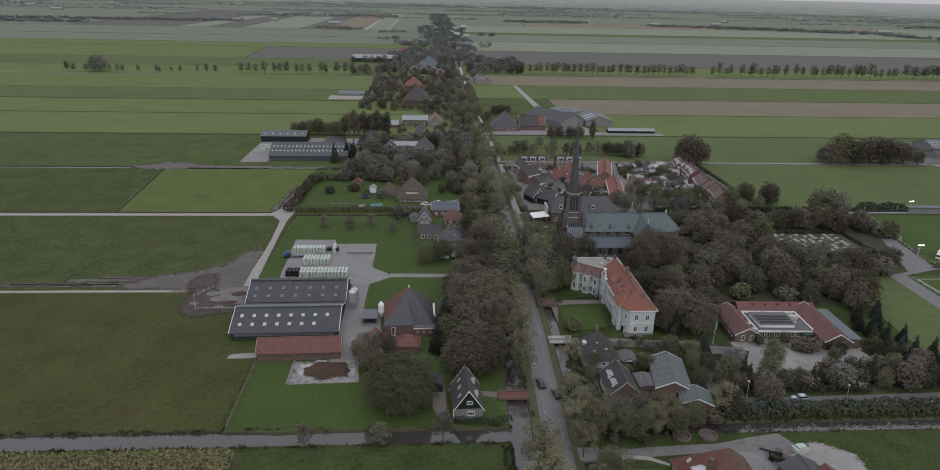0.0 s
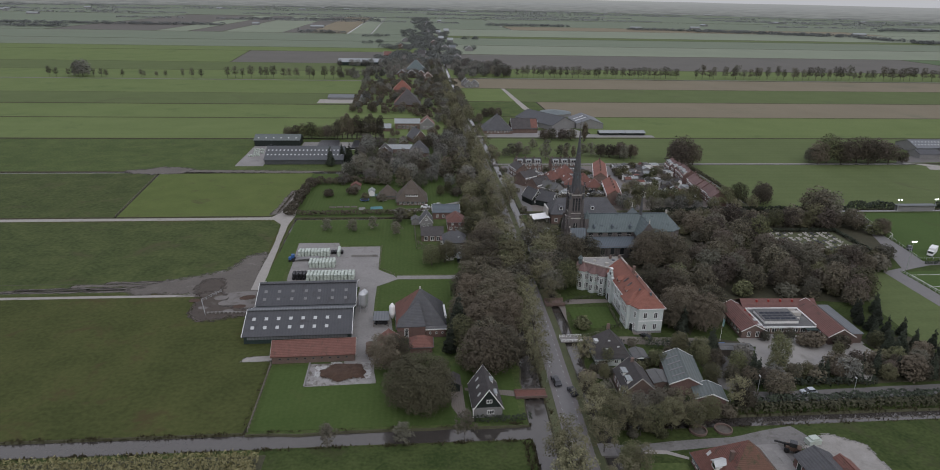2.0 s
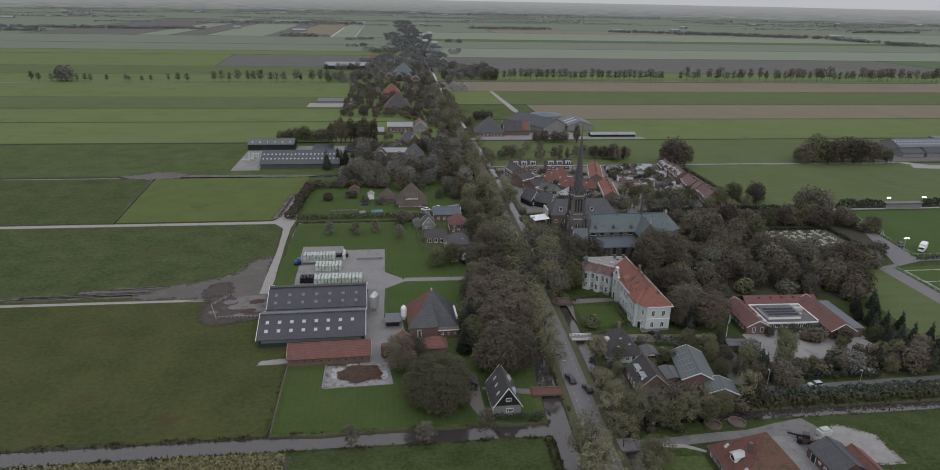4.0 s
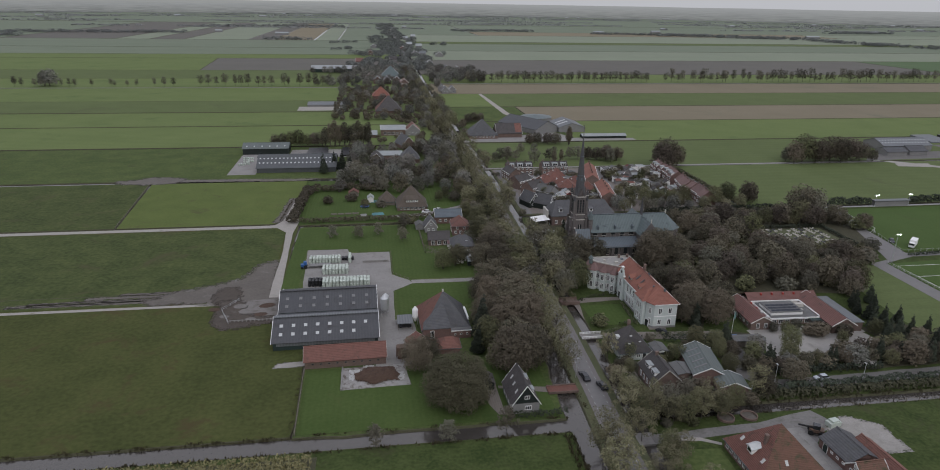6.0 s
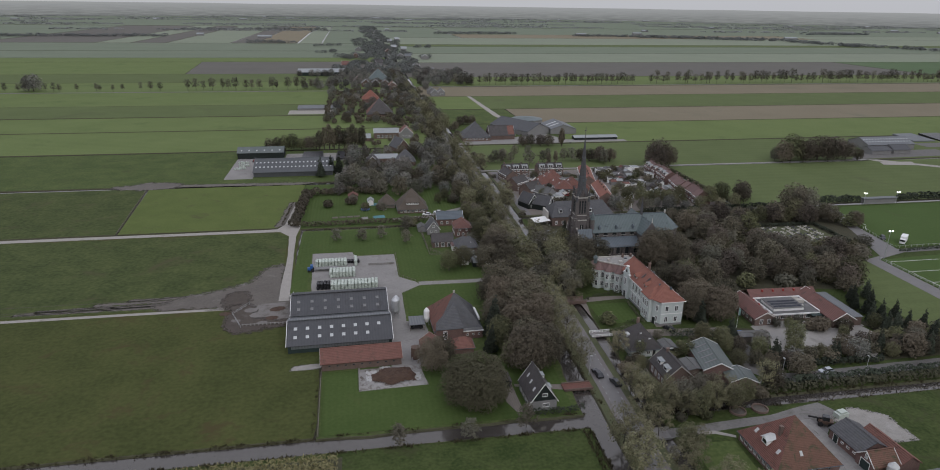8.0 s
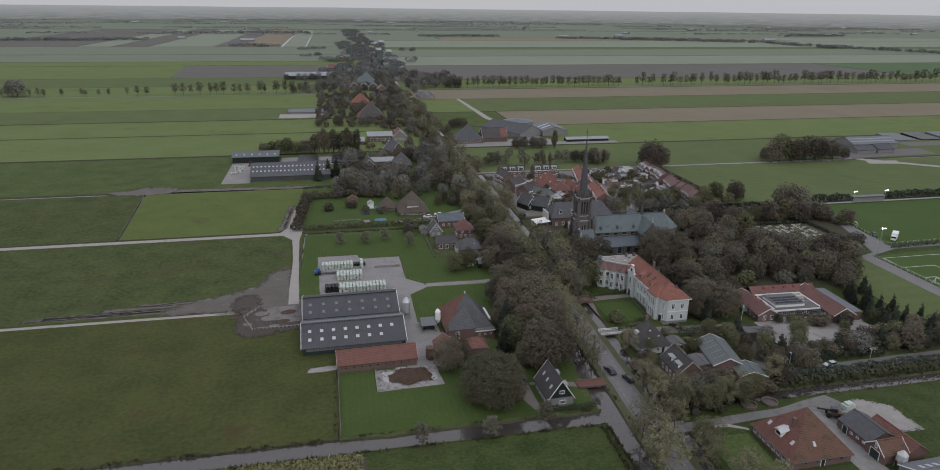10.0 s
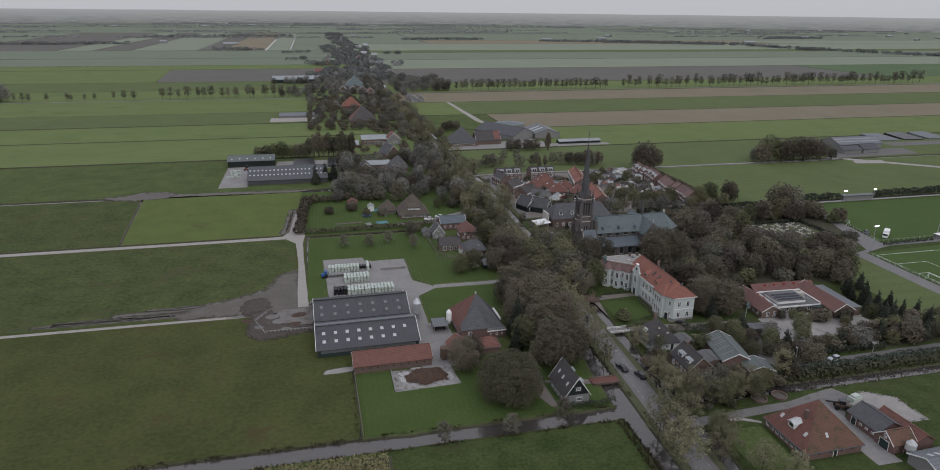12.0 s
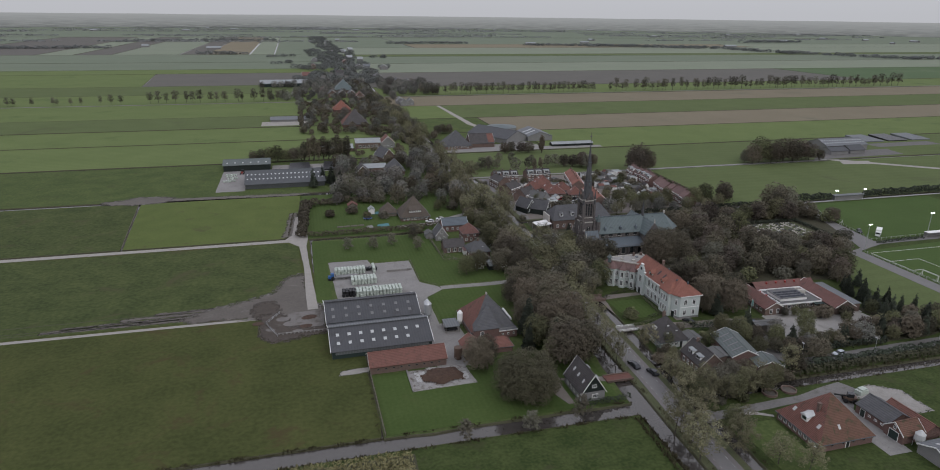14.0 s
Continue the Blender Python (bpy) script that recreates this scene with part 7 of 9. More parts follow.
flat("sports_field", [(201, 234.5), (300, 236.5), (303, 296), (215, 295)], 0.07, SPORT, "bright green football pitch")
flat("sports_field", [(183, 140), (300, 140), (300, 229), (183.5, 222)], 0.06, SPORT, "green training pitch with white lines")
flat("path", [(174.5, 140), (181.5, 140), (183.2, 222.5), (201, 228.5), (300, 230), (300, 234.5), (201, 232.5), (205.5, 262), (214, 294), (209, 294), (200, 262), (186.5, 226), (176, 222.5)], 0.065, ASPHALT, "grey paved paths between sports fields")
flat("car_park", rect(43, 60, 262, 277), 0.06, CONCRETE, "paved church square")
# white lines of the training pitch
lines = thing("pitch_lines", "white line markings of a training pitch", "pitch marking", kind="structure")
for x0, x1, y0, y1 in ((185.4, 185.6, 145, 219), (185.5, 290, 218.9, 219.1), (185.5, 201, 207.9, 208.1), (200.9, 201.1, 168, 208), (185.5, 201, 167.9, 168.1), (185.5, 191, 196.9, 197.1), (190.9, 191.1, 179, 197), (185.5, 191, 178.9, 179.1)):
    part("line", boxes((x0, x1, y0, y1, 0.0, 0.075)), WHITE, lines)


def goal(x, y, rz):
    g = thing("football_goal", "white metal football goal frame", "goal", x, y, 0, rz, "goals on the pitches")
    for s in (-3.66, 3.66):
        bm = bmesh.new()
        limb(bm, (s, 0, 0), (s, 0, 2.44), 0.09, 0.09, 8)
        part("post", bm, WHITE, g)
        bm = bmesh.new()
        limb(bm, (s, 0, 2.4), (s, 1.7, 0.05), 0.05, 0.05, 6)
        part("stay", bm, WHITE, g)
    bm = bmesh.new()
    limb(bm, (-3.75, 0, 2.44), (3.75, 0, 2.44), 0.09, 0.09, 8)
    part("crossbar", bm, WHITE, g)


goal(184.6, 188.0, 90)
goal(206.5, 262.0, 80)


car(97.4, 142.6, 95, CAR_SILVER, "silver-blue hatchback parked on the lane")
car(-2.6, 309.6, 80, CAR_WHITE, "white car parked in a farm drive")
car(3.4, 312.4, 78, CAR_WHITE, "white estate car parked in a farm drive")
car(29.8, 151.5, 5, CAR_BLACK, "black pickup standing on the road", 0.13, 1.15)
car(33.2, 146.2, 8, CAR_BLACK, "black car parked at the roadside", 0.13)
car(63.2, 174.6, 20, CAR_BLACK, "dark car parked at the convent")
car(-19.4, 188.4, 90, CAR_BLACK, "dark car under a carport")
for i, (x, y, p) in enumerate(((47, 272, CAR_BLACK), (51, 274, CAR_SILVER), (55, 270, CAR_BLACK), (57, 266, CAR_SILVER))):
    car(x, y, 10, p, "car parked on the church square")
for i in range(6):
    car(104 + i * 0.6, 352 + i * 6.5, 0, (CAR_WHITE, CAR_BLACK, RED_PAINT, CAR_SILVER, CAR_WHITE, CAR_BLACK)[i], "car parked in the estate street")


def truck(x, y, rz):
    t = thing("box_truck", "white box truck parked beside the pitch", "truck", x, y, 0.07, rz)
    part("cargo_box", boxes((-1.2, 1.2, -3.6, 1.8, 0.7, 3.4)), WHITE, t)
    part("cab", boxes((-1.1, 1.1, 1.9, 3.6, 0.5, 2.5)), WHITE, t)
    part("windscreen", boxes((-1.0, 1.0, 3.55, 3.64, 1.5, 2.3)), GLASS, t)
    part("chassis", boxes((-0.9, 0.9, -3.4, 3.4, 0.4, 0.7)), RUBBER, t)
    for sx in (-1, 1):
        for sy in (-2.2, 2.6):
            wh = part("wheel", cyl(bmesh.new(), 0, 0, -0.14, 0.14, 0.45, 0.45, 12), RUBBER, t)
            wh.matrix_basis = Matrix.Translation((sx, sy, 0.45)) @ Matrix.Rotation(radians(90), 4, "Y")


truck(210.0, 239.5, 130)
car(205.0, 246.0, 150, CAR_BLACK, "dark van beside the pitch", 0.07, 1.1)

# ---- wrapped bales, each on its own ----
bm = bmesh.new()
cyl(bm, 0, 0, 0.0, 1.2, 0.6, 0.6, 10)
bmesh.ops.bevel(bm, geom=[e for e in bm.edges if abs(e.verts[0].co.z - e.verts[1].co.z) < 0.01], offset=0.12, segments=1, affect="EDGES")
bale_mesh = bpy.data.meshes.new("bale")
bm.to_mesh(bale_mesh)
bm.free()
bale_mesh.materials.append(WRAP)
black_mesh = bale_mesh.copy()
black_mesh.materials.clear()
black_mesh.materials.append(WRAP_BLACK)


def stack(x0, y0, nx, ny, nz, mesh, label, skip=0):
    rng = random.Random(int(x0 * 10 + y0))
    for k in range(nz):
        for j in range(ny):
            for i in range(nx):
                if k == nz - 1 and i < skip:
                    continue
                b = new("bale", mesh)
                b.matrix_world = pose(x0 + i * 1.25 + rng.gauss(0, 0.05), y0 + j * 1.25 + rng.gauss(0, 0.05), 0.05 + k * 1.21, 0, 0, rng.uniform(0, 90)) @ Matrix.Diagonal((1, 1, rng.uniform(0.96, 1.0), 1))
                tagged(b, label, "bale", "stacked wrapped bales")


stack(-47.4, 223.2, 14, 4, 2, bale_mesh, "silage bale in pale green film")
stack(-48.2, 235.4, 8, 4, 2, bale_mesh, "silage bale in pale green film")
stack(-54.0, 247.0, 10, 3, 2, bale_mesh, "silage bale in pale green film")
stack(-52.6, 224.2, 4, 3, 2, black_mesh, "silage bale in shiny black film")
stack(-41.4, 249.6, 4, 2, 1, black_mesh, "silage bale in shiny black film")
stack(-38.6, 246.5, 1, 5, 2, bale_mesh, "silage bale in pale green film")
trailer = thing("farm_trailer", "flat farm trailer with a blue tractor", "trailer", -50.5, 243.0, 0.05, 4)
part("bed", boxes((-4.0, 4.6, -1.1, 1.1, 0.9, 1.15)), GREY_WALL, trailer)
part("headboard", boxes((-4.1, -4.0, -1.1, 1.1, 1.15, 2.2)), GREY_WALL, trailer)
part("tractor_body", boxes((-7.0, -4.9, -0.7, 0.7, 0.6, 1.7), (-5.9, -4.7, -0.8, 0.8, 1.7, 2.7)), BLUE, trailer)
for x, r in ((-6.6, 0.45), (-5.2, 0.75), (2.2, 0.45), (3.4, 0.45)):
    for s in (-1, 1):
        w = part("wheel", cyl(bmesh.new(), 0, 0, -0.18, 0.18, r, r, 12), RUBBER, trailer)
        w.matrix_basis = Matrix.Translation((x, s * 1.0, r)) @ Matrix.Rotation(radians(90), 4, "X")
barrier = thing("silage_wall", "low concrete silage wall", "wall", -33.5, 246.0)
part("wall_block", boxes((0, 10.5, -0.15, 0.15, 0, 0.9)), CONCRETE, barrier)


def silo(x, y, r, z0, z1, z2, material, label):
    s = thing("feed_silo", label, "silo", x, y)
    part("cylinder", cyl(bmesh.new(), 0, 0, z0 + 1.6, z1, r, r, 18), material, s)
    part("hopper", cyl(bmesh.new(), 0, 0, z0, z0 + 1.6, 0.25, r, 18), material, s)
    part("cap", cyl(bmesh.new(), 0, 0, z1, z2, r * 1.02, 0.25, 18), material, s)
    for i in range(4):
        a = i * math.pi / 2 + 0.78
        bm = bmesh.new()
        limb(bm, (r * math.cos(a), r * math.sin(a), 0), (r * math.cos(a), r * math.sin(a), z0 + 2.2), 0.07, 0.07, 5)
        part("leg", bm, STEEL, s)


silo(-25.6, 197.6, 1.35, 1.0, 6.4, 7.6, STEEL, "galvanised feed silo on legs beside the stable")
silo(-25.2, 200.8, 1.2, 1.0, 5.6, 6.6, STEEL, "galvanised feed silo on legs beside the stable")
silo(-15.8, 190.4, 0.95, 0.8, 5.2, 6.2, WHITE, "slim white feed silo beside the farmhouse")
silo(-21.6, 168.8, 1.3, -1.0, 4.0, 4.2, RUST, "brown sheet-metal silo at the yard")
carport = thing("carport", "grey flat-roofed carport at the farmhouse", "carport", -19.2, 189.0)
part("roof", boxes((-2.6, 2.4, -3.0, 3.4, 2.3, 2.5)), SHEET_GREY, carport)
for x in (-2.4, 2.2):
    for y in (-2.8, 3.2):
        part("post", boxes((x - 0.08, x + 0.08, y - 0.08, y + 0.08, 0, 2.3)), WOOD, carport)

# manure heap with loose white sheeting
bm = bmesh.new()
bmesh.ops.create_grid(bm, x_segments=44, y_segments=30, size=1)
for v in bm.verts:
    x, y = v.co.x, v.co.y
    r = math.sqrt(x * x + y * y)
    k = max(0.0, 1 - r * r * (1 + 0.6 * noise.noise((x * 2, y * 2, 3))))
    v.co = Vector((x * 6.6, y * 4.6, 1.35 * k ** 0.6 + (0.25 * noise.noise((x * 9, y * 9, 0)) + 0.12 * noise.noise((x * 22, y * 22, 1))) * min(1, k * 3)))
bmesh.ops.delete(bm, geom=[v for v in bm.verts if v.co.z < 0.02], context="VERTS")
heap = part("manure_heap", bm, DUNG)
heap.location = (-28.6, 159.6, 0.06)
tagged(heap, "brown manure heap on a concrete pad", "dung heap")
for i, (x, y) in enumerate(((-35.0, 160.5), (-22.6, 158.5), (-31.0, 163.6))):
    bm = bmesh.new()
    bmesh.ops.create_grid(bm, x_segments=14, y_segments=14, size=1)
    for v in bm.verts:
        n = noise.noise((v.co.x * 2 + i * 5, v.co.y * 2, 0))
        v.co = Vector((v.co.x * (1.6 + 0.5 * n), v.co.y * (2.6 - 0.9 * i * 0.5 + 0.8 * n), 0.12 + 0.18 * abs(noise.noise((v.co.x * 4, v.co.y * 4, i)))))
    sh = part("white_sheeting", bm, DIRTY_FILM)
    sh.location = (x, y, 0.06)
    tagged(sh, "crumpled white plastic sheeting on the pad", "plastic sheet")
part("kerb", boxes((-38.7, -38.3, 153.1, 165, 0, 0.5)), CONCRETE, thing("pad_kerb", "low concrete kerb of the manure pad", "kerb"))


fence("post_fence", "grey wooden post and rail fence along the lawn", [(-49.3, 164.6), (-49.0, 134.4)], 1.2, 1.6, 3, thick=0.1)
fence("post_fence", "wooden fence between paddocks", [(-145.5, 299.4), (-153, 377)], 1.1, 4.0)
fence("feed_fence", "low concrete-block edge of the cattle pad", [(-76, 198), (-60.5, 198)], 0.7, 1.2, 1, CONCRETE, 0.2)
fence("feed_fence", "galvanised metal cattle barrier", [(-76.5, 197), (-80.5, 207), (-76, 214.5)], 1.1, 2.0, 2, STEEL)
fence("metal_fence", "thin metal fence behind the bale yard", [(-62.5, 217.6), (-54.5, 219)], 1.2, 2.0, 2, STEEL)

# ---- bridges ----
br = thing("red_bridge", "flat garden bridge with a reddish deck over the ditch", "bridge", 0, 0)
part("deck", boxes((17.6, 26.0, 144.6, 147.8, 0.1, 0.45)), TILE_RED, br, "reddish paved deck")
for y in (144.5, 147.9):
    part("parapet", boxes((17.6, 26.0, y - 0.12, y + 0.12, 0.1, 0.75)), BRICK, br)
for x in (19.6, 23.8):
    part("pier", boxes((x - 0.3, x + 0.3, 144.9, 147.5, -1.4, 0.1)), BRICK, br)
br = thing("white_bridge", "small bridge with white railings over the ditch", "bridge")
part("deck", boxes((36.0, 43.0, 173.2, 176.4, 0.05, 0.3)), CONCRETE, br)
for y in (173.3, 176.3):
    part("railing", boxes((36.0, 43.0, y - 0.06, y + 0.06, 0.9, 1.05), (36.0, 43.0, y - 0.05, y + 0.05, 0.5, 0.62), *[(36.1 + i * 1.15 - 0.06, 36.1 + i * 1.15 + 0.06, y - 0.055, y + 0.055, 0.3, 0.9) for i in range(6)]), WHITE, br)
br = thing("brick_bridge", "old arched brick bridge to the convent", "bridge")
bm = bmesh.new()
pts = [(36.2, -1.2), (37.4, -1.2)] + [(39.4 - 2.0 * math.cos(a * math.pi / 10), -1.2 + 1.3 * math.sin(a * math.pi / 10)) for a in range(11)] + [(42.8, -1.2), (42.8, 0.5), (39.4, 0.9), (36.2, 0.5)]
a = [bm.verts.new((x, 198.2, z)) for x, z in pts]
b = [bm.verts.new((x, 202.0, z)) for x, z in pts]
bm.faces.new(a)
bm.faces.new(b[::-1])
for i in range(len(pts)):
    j = (i + 1) % len(pts)
    bm.faces.new((a[j], a[i], b[i], b[j]))
bmesh.ops.recalc_face_normals(bm, faces=bm.faces)
part("arch", bm, BRICK, br)
for y in (198.1, 202.1):
    part("parapet", boxes((36.2, 42.8, y - 0.15, y + 0.15, 0.5, 1.35)), BRICK, br)
for y0, y1 in ((222.8, 227.2), (321, 325.4), (484, 490), (806.4, 811.4)):
    bm = boxes((axis(y0) - 11.6, axis(y0) - 5.0, y0, y1, -1.2, 0.02))
    tagged(part("culvert", bm, CONCRETE), "concrete culvert carrying a drive over the ditch", "culvert", kind="structure")
for y0, y1 in ((120.6, 125.2), (262, 268), (396, 399.4), (480, 486), (842.6, 847)):
    bm = boxes((axis(y0) + 4.6, axis(y0) + 9.6, y0, y1, -1.2, 0.03))
    tagged(part("culvert", bm, CONCRETE), "concrete culvert carrying a drive over the ditch", "culvert", kind="structure")

# ---- garden and roadside clutter ----
tramp = thing("trampoline", "round garden trampoline with a dark mat", "trampoline", -33.0, 322.0)
part("mat", cyl(bmesh.new(), 0, 0, 0.75, 0.8, 2.0, 2.0, 20), RUBBER, tramp)
part("rim", cyl(bmesh.new(), 0, 0, 0.66, 0.74, 2.3, 2.3, 20), BLUE, tramp)
for i in range(6):
    bm = bmesh.new()
    limb(bm, (2.1 * math.cos(i), 2.1 * math.sin(i), 0), (2.1 * math.cos(i), 2.1 * math.sin(i), 0.7), 0.04, 0.04, 5)
    part("leg", bm, STEEL, tramp)
for x, y, w, d, h, m, lb in ((-26.5, 309.5, 6.0, 3.0, 0.9, TARP_BLUE, "blue-green tarpaulin over a garden stack"), (-28.0, 331.0, 4.0, 2.6, 1.0, TARP_BLUE, "blue tarpaulin over garden goods"), (-33.5, 308.5, 3.2, 3.2, 0.8, GREY_WALL, "grey covered heap in the garden")):
    st = thing("covered_stack", lb, "covered stack", x, y, 0.02, 8)
    bm = bmesh.new()
    v = [bm.verts.new(p) for p in ((-w / 2, -d / 2, 0), (w / 2, -d / 2, 0), (w / 2, d / 2, 0), (-w / 2, d / 2, 0), (-w * 0.42, 0, h), (w * 0.42, 0, h))]
    for f in ((0, 1, 5, 4), (2, 3, 4, 5), (1, 2, 5), (3, 0, 4)):
        bm.faces.new([v[i] for i in f])
    part("tarpaulin", bm, m, st)
for i, (x, y) in enumerate(((-48.0, 311.0), (-44.5, 311.2), (-41.0, 311.4), (-37.5, 311.6))):
    bed = thing("raised_bed", "timber-edged raised vegetable bed", "garden bed", x, y, 0, 1, "raised beds in the garden")
    part("frame", boxes((-1.5, 1.5, -0.8, -0.7, 0, 0.4), (-1.5, 1.5, 0.7, 0.8, 0, 0.4), (-1.5, -1.4, -0.7, 0.7, 0, 0.4), (1.4, 1.5, -0.7, 0.7, 0, 0.4)), WOOD, bed)
    part("soil", boxes((-1.4, 1.4, -0.7, 0.7, 0.0, 0.32)), MUD, bed)
for x, y, lb in ((-24.5, 322.0, "pile of pale garden stone"), (-22.0, 325.5, "pile of pale garden stone")):
    bm = bmesh.new()
    rng = random.Random(int(x * 10))
    for i in range(18):
        cx, cy, r = rng.gauss(0, 0.9), rng.gauss(0, 0.7), rng.uniform(0.2, 0.45)
        bmesh.ops.create_icosphere(bm, subdivisions=1, radius=r, matrix=Matrix.Translation((cx, cy, r * 0.6)))
    st = part("stone_pile", bm, RUBBLE)
    st.location = (x, y, 0.02)
    tagged(st, lb, "stone pile")
for x, y, rz, m, lb in ((37.4, 140.5, 70, GREY_WALL, "small grey rowing boat beside the ditch"),):
    bt = thing("rowing_boat", lb, "boat", x, y, 0.05, rz)
    bm = bmesh.new()
    st_ = [(-2.1, 0.55), (-1.0, 0.75), (0.4, 0.75), (1.5, 0.5), (2.3, 0.05)]
    rows_ = [[bm.verts.new((u, w * q, z)) for q, z in ((-1, 0.5), (-0.6, 0.05), (0.6, 0.05), (1, 0.5))] for u, w in st_]
    for a_, b_ in zip(rows_, rows_[1:]):
        for i in range(3):
            bm.faces.new((a_[i], a_[i + 1], b_[i + 1], b_[i]))
    bm.faces.new(rows_[0])
    part("hull", bm, m, bt)
    part("thwart", boxes((-0.2, 0.1, -0.6, 0.6, 0.32, 0.4)), WOOD, bt)


def street_lamp(x, y, rz=0):
    p = thing("street_lamp", "slim grey street lamp at the roadside", "street lamp", x, y, 0, rz, "street lamps")
    bm = bmesh.new()
    limb(bm, (0, 0, -0.2), (0, 0, 6.2), 0.09, 0.06, 8)
    part("pole", bm, STEEL, p)
    part("lamp_head", boxes((-0.15, 0.15, -0.1, 0.7, 6.15, 6.35)), STEEL, p)


for y in (118, 152, 186, 220, 254, 300, 340):
    street_lamp(axis(y) - 3.7, y, -90)
for x, y in ((82.5, 142.0), (108, 139.6), (134, 139.8)):
    street_lamp(x, y, 0)
sign = thing("notice_board", "pale notice board on posts beside a workshop", "sign", 73.4, 138.6, 0, 60)
part("board", boxes((-1.1, 1.1, -0.05, 0.05, 0.9, 2.6)), SHEET_PALE, sign)
for x in (-0.9, 0.9):
    part("post", boxes((x - 0.05, x + 0.05, -0.1, 0.0, 0, 2.2)), WOOD, sign)
fence("post_fence", "row of grey posts along the canal bank", [(78, 129.8), (110, 130.0), (150, 130.0)], 0.9, 4.0, 1)
fence("post_fence", "dark timber fence round a house garden", [(20.6, 253), (-7.4, 253.4), (-8.6, 291)], 1.0, 2.5, 2)
fence("hedge_rail", "low timber edging of the yard lawn", [(-21.8, 257.4), (-21.8, 233.4), (-16, 227.4)], 0.6, 2.0, 1)
for i, (x, y) in enumerate(((-112, 418), (-110, 424), (-108.6, 419.6), (-111, 430), (-107.5, 427), (-112, 436), (-108.8, 435))):
    for k in range(3):
        b = new("bale", bale_mesh)
        b.matrix_world = pose(x + k * 1.3, y + (k % 2) * 0.9, 0.05, 0, 0, 31 * k)
        tagged(b, "silage bale in pale green film", "bale", "stacked wrapped bales")
tr = thing("tractor", "dark tractor standing in a barnyard", "tractor", -102.5, 440, 0.05, 170)
part("body", boxes((-0.5, 0.5, -0.4, 2.0, 0.8, 1.6)), RED_PAINT, tr)
part("cab", boxes((-0.8, 0.8, -1.5, -0.4, 1.0, 2.8)), GLASS, tr)
for sx in (-1, 1):
    for yy, r in ((-1.1, 0.85), (1.5, 0.55)):
        w = part("wheel", cyl(bmesh.new(), 0, 0, -0.22, 0.22, r, r, 14), RUBBER, tr)
        w.matrix_basis = Matrix.Translation((sx * 0.95, yy, r)) @ Matrix.Rotation(radians(90), 4, "Y")


# ---- housing estate ----
flat("estate_ground", [(47, 303), (160, 303), (163, 394), (46, 394)], 0.04, PAVING, "paved ground and gardens of the estate")
flat("street", [(101, 304), (105, 304), (110, 350), (114, 394), (109, 394), (104, 350)], 0.06, ASPHALT, "estate street")
flat("street", [(46.5, 303), (50.5, 303), (51.5, 394), (47.5, 394)], 0.06, ASPHALT, "narrow estate street beside the road")
flat("street", [(50, 374), (108, 372), (108, 377), (50, 379)], 0.065, ASPHALT, "estate street")


def terrace(x, y, rz, units, w, d, eave, ridge, wall, roof, label, dormers=True, stagger=0.0):
    """A row of equal houses, set back in turn by stagger: the first is built, the rest are copies."""
    first = gable_house("terraced_house", label, "house", x, y, d, w, eave, ridge, wall, roof, rz=rz, trim=None, over=0.05, group="terraced houses", chimneys=1)
    part("gutter", boxes((-d / 2 - 0.25, -d / 2 - 0.08, -w / 2, w / 2, eave - 0.15, eave + 0.05), (d / 2 + 0.08, d / 2 + 0.25, -w / 2, w / 2, eave - 0.15, eave + 0.05)), WHITE, first)
    for f, s in (("W", -1), ("E", 1)):
        wall_row(first, f, -w * 0.45, w * 0.45, 2, 0.9, 1.5, 1.4, s * d / 2)
        if eave > 4:
            wall_row(first, f, -w * 0.45, w * 0.45, 2, 3.4, 1.5, 1.2, s * d / 2)
    if dormers:
        dormer(first, -1, d, eave, ridge, 0, 0.18, w * 0.6, 1.6)
    m = first.matrix_world.copy()
    for i in range(1, units):
        copy_thing(first, m @ pose(stagger * (0, 1, 1, 0.3, -0.6)[i % 5], i * w, 0))


terrace(66.5, 384, 90, 3, 5.4, 8.5, 4.8, 7.4, BRICK, TILE_DARK, "terraced brick house with a grey roof and white dormer")
terrace(88.5, 384, 90, 3, 5.4, 8.5, 4.8, 7.4, BRICK, TILE_DARK, "terraced brick house with a grey roof and white dormer")
terrace(96.5, 349, -14, 6, 5.4, 7.6, 5.4, 8.0, BRICK, TILE_ORANGE, "terraced house with an orange-red tiled roof", False)
terrace(94.0, 314, -10, 5, 5.4, 7.6, 5.4, 8.0, BRICK, TILE_ORANGE, "terraced house with an orange-red tiled roof", False)
terrace(147.5, 311, -2, 7, 5.4, 8.5, 4.6, 7.8, BRICK_RED, TILE_PINK, "terraced house with a weathered pink roof", False, 1.1)
terrace(149.5, 353, -2, 6, 5.4, 8.5, 4.6, 7.8, BRICK_RED, TILE_PINK, "terraced house with a weathered pink roof and dormers", True, 1.1)
for x, y, rz, w, d in ((76, 361, 10, 9, 8), (81, 369, 0, 8, 9), (70, 355, 30, 8, 8), (80, 343, -12, 10, 9), (87, 350, 5, 8, 9), (78, 351, 20, 7, 7), (90, 338, -10, 8, 8)):
    h = hip_house("hipped_house", "house with a hipped orange-red tiled roof", "house", x, y, w, d, 3.2, 7.0, BRICK, (TILE_RED,) * 4, rz=rz, rl=2.0)
    wall_row(h, "S", -w * 0.4, w * 0.4, 3, 0.9, 1.1, 1.3, -d / 2)
    roof_window(h, -1, w, 3.2, 7.0, 0.6, 0.45, 0.8, 1.0)
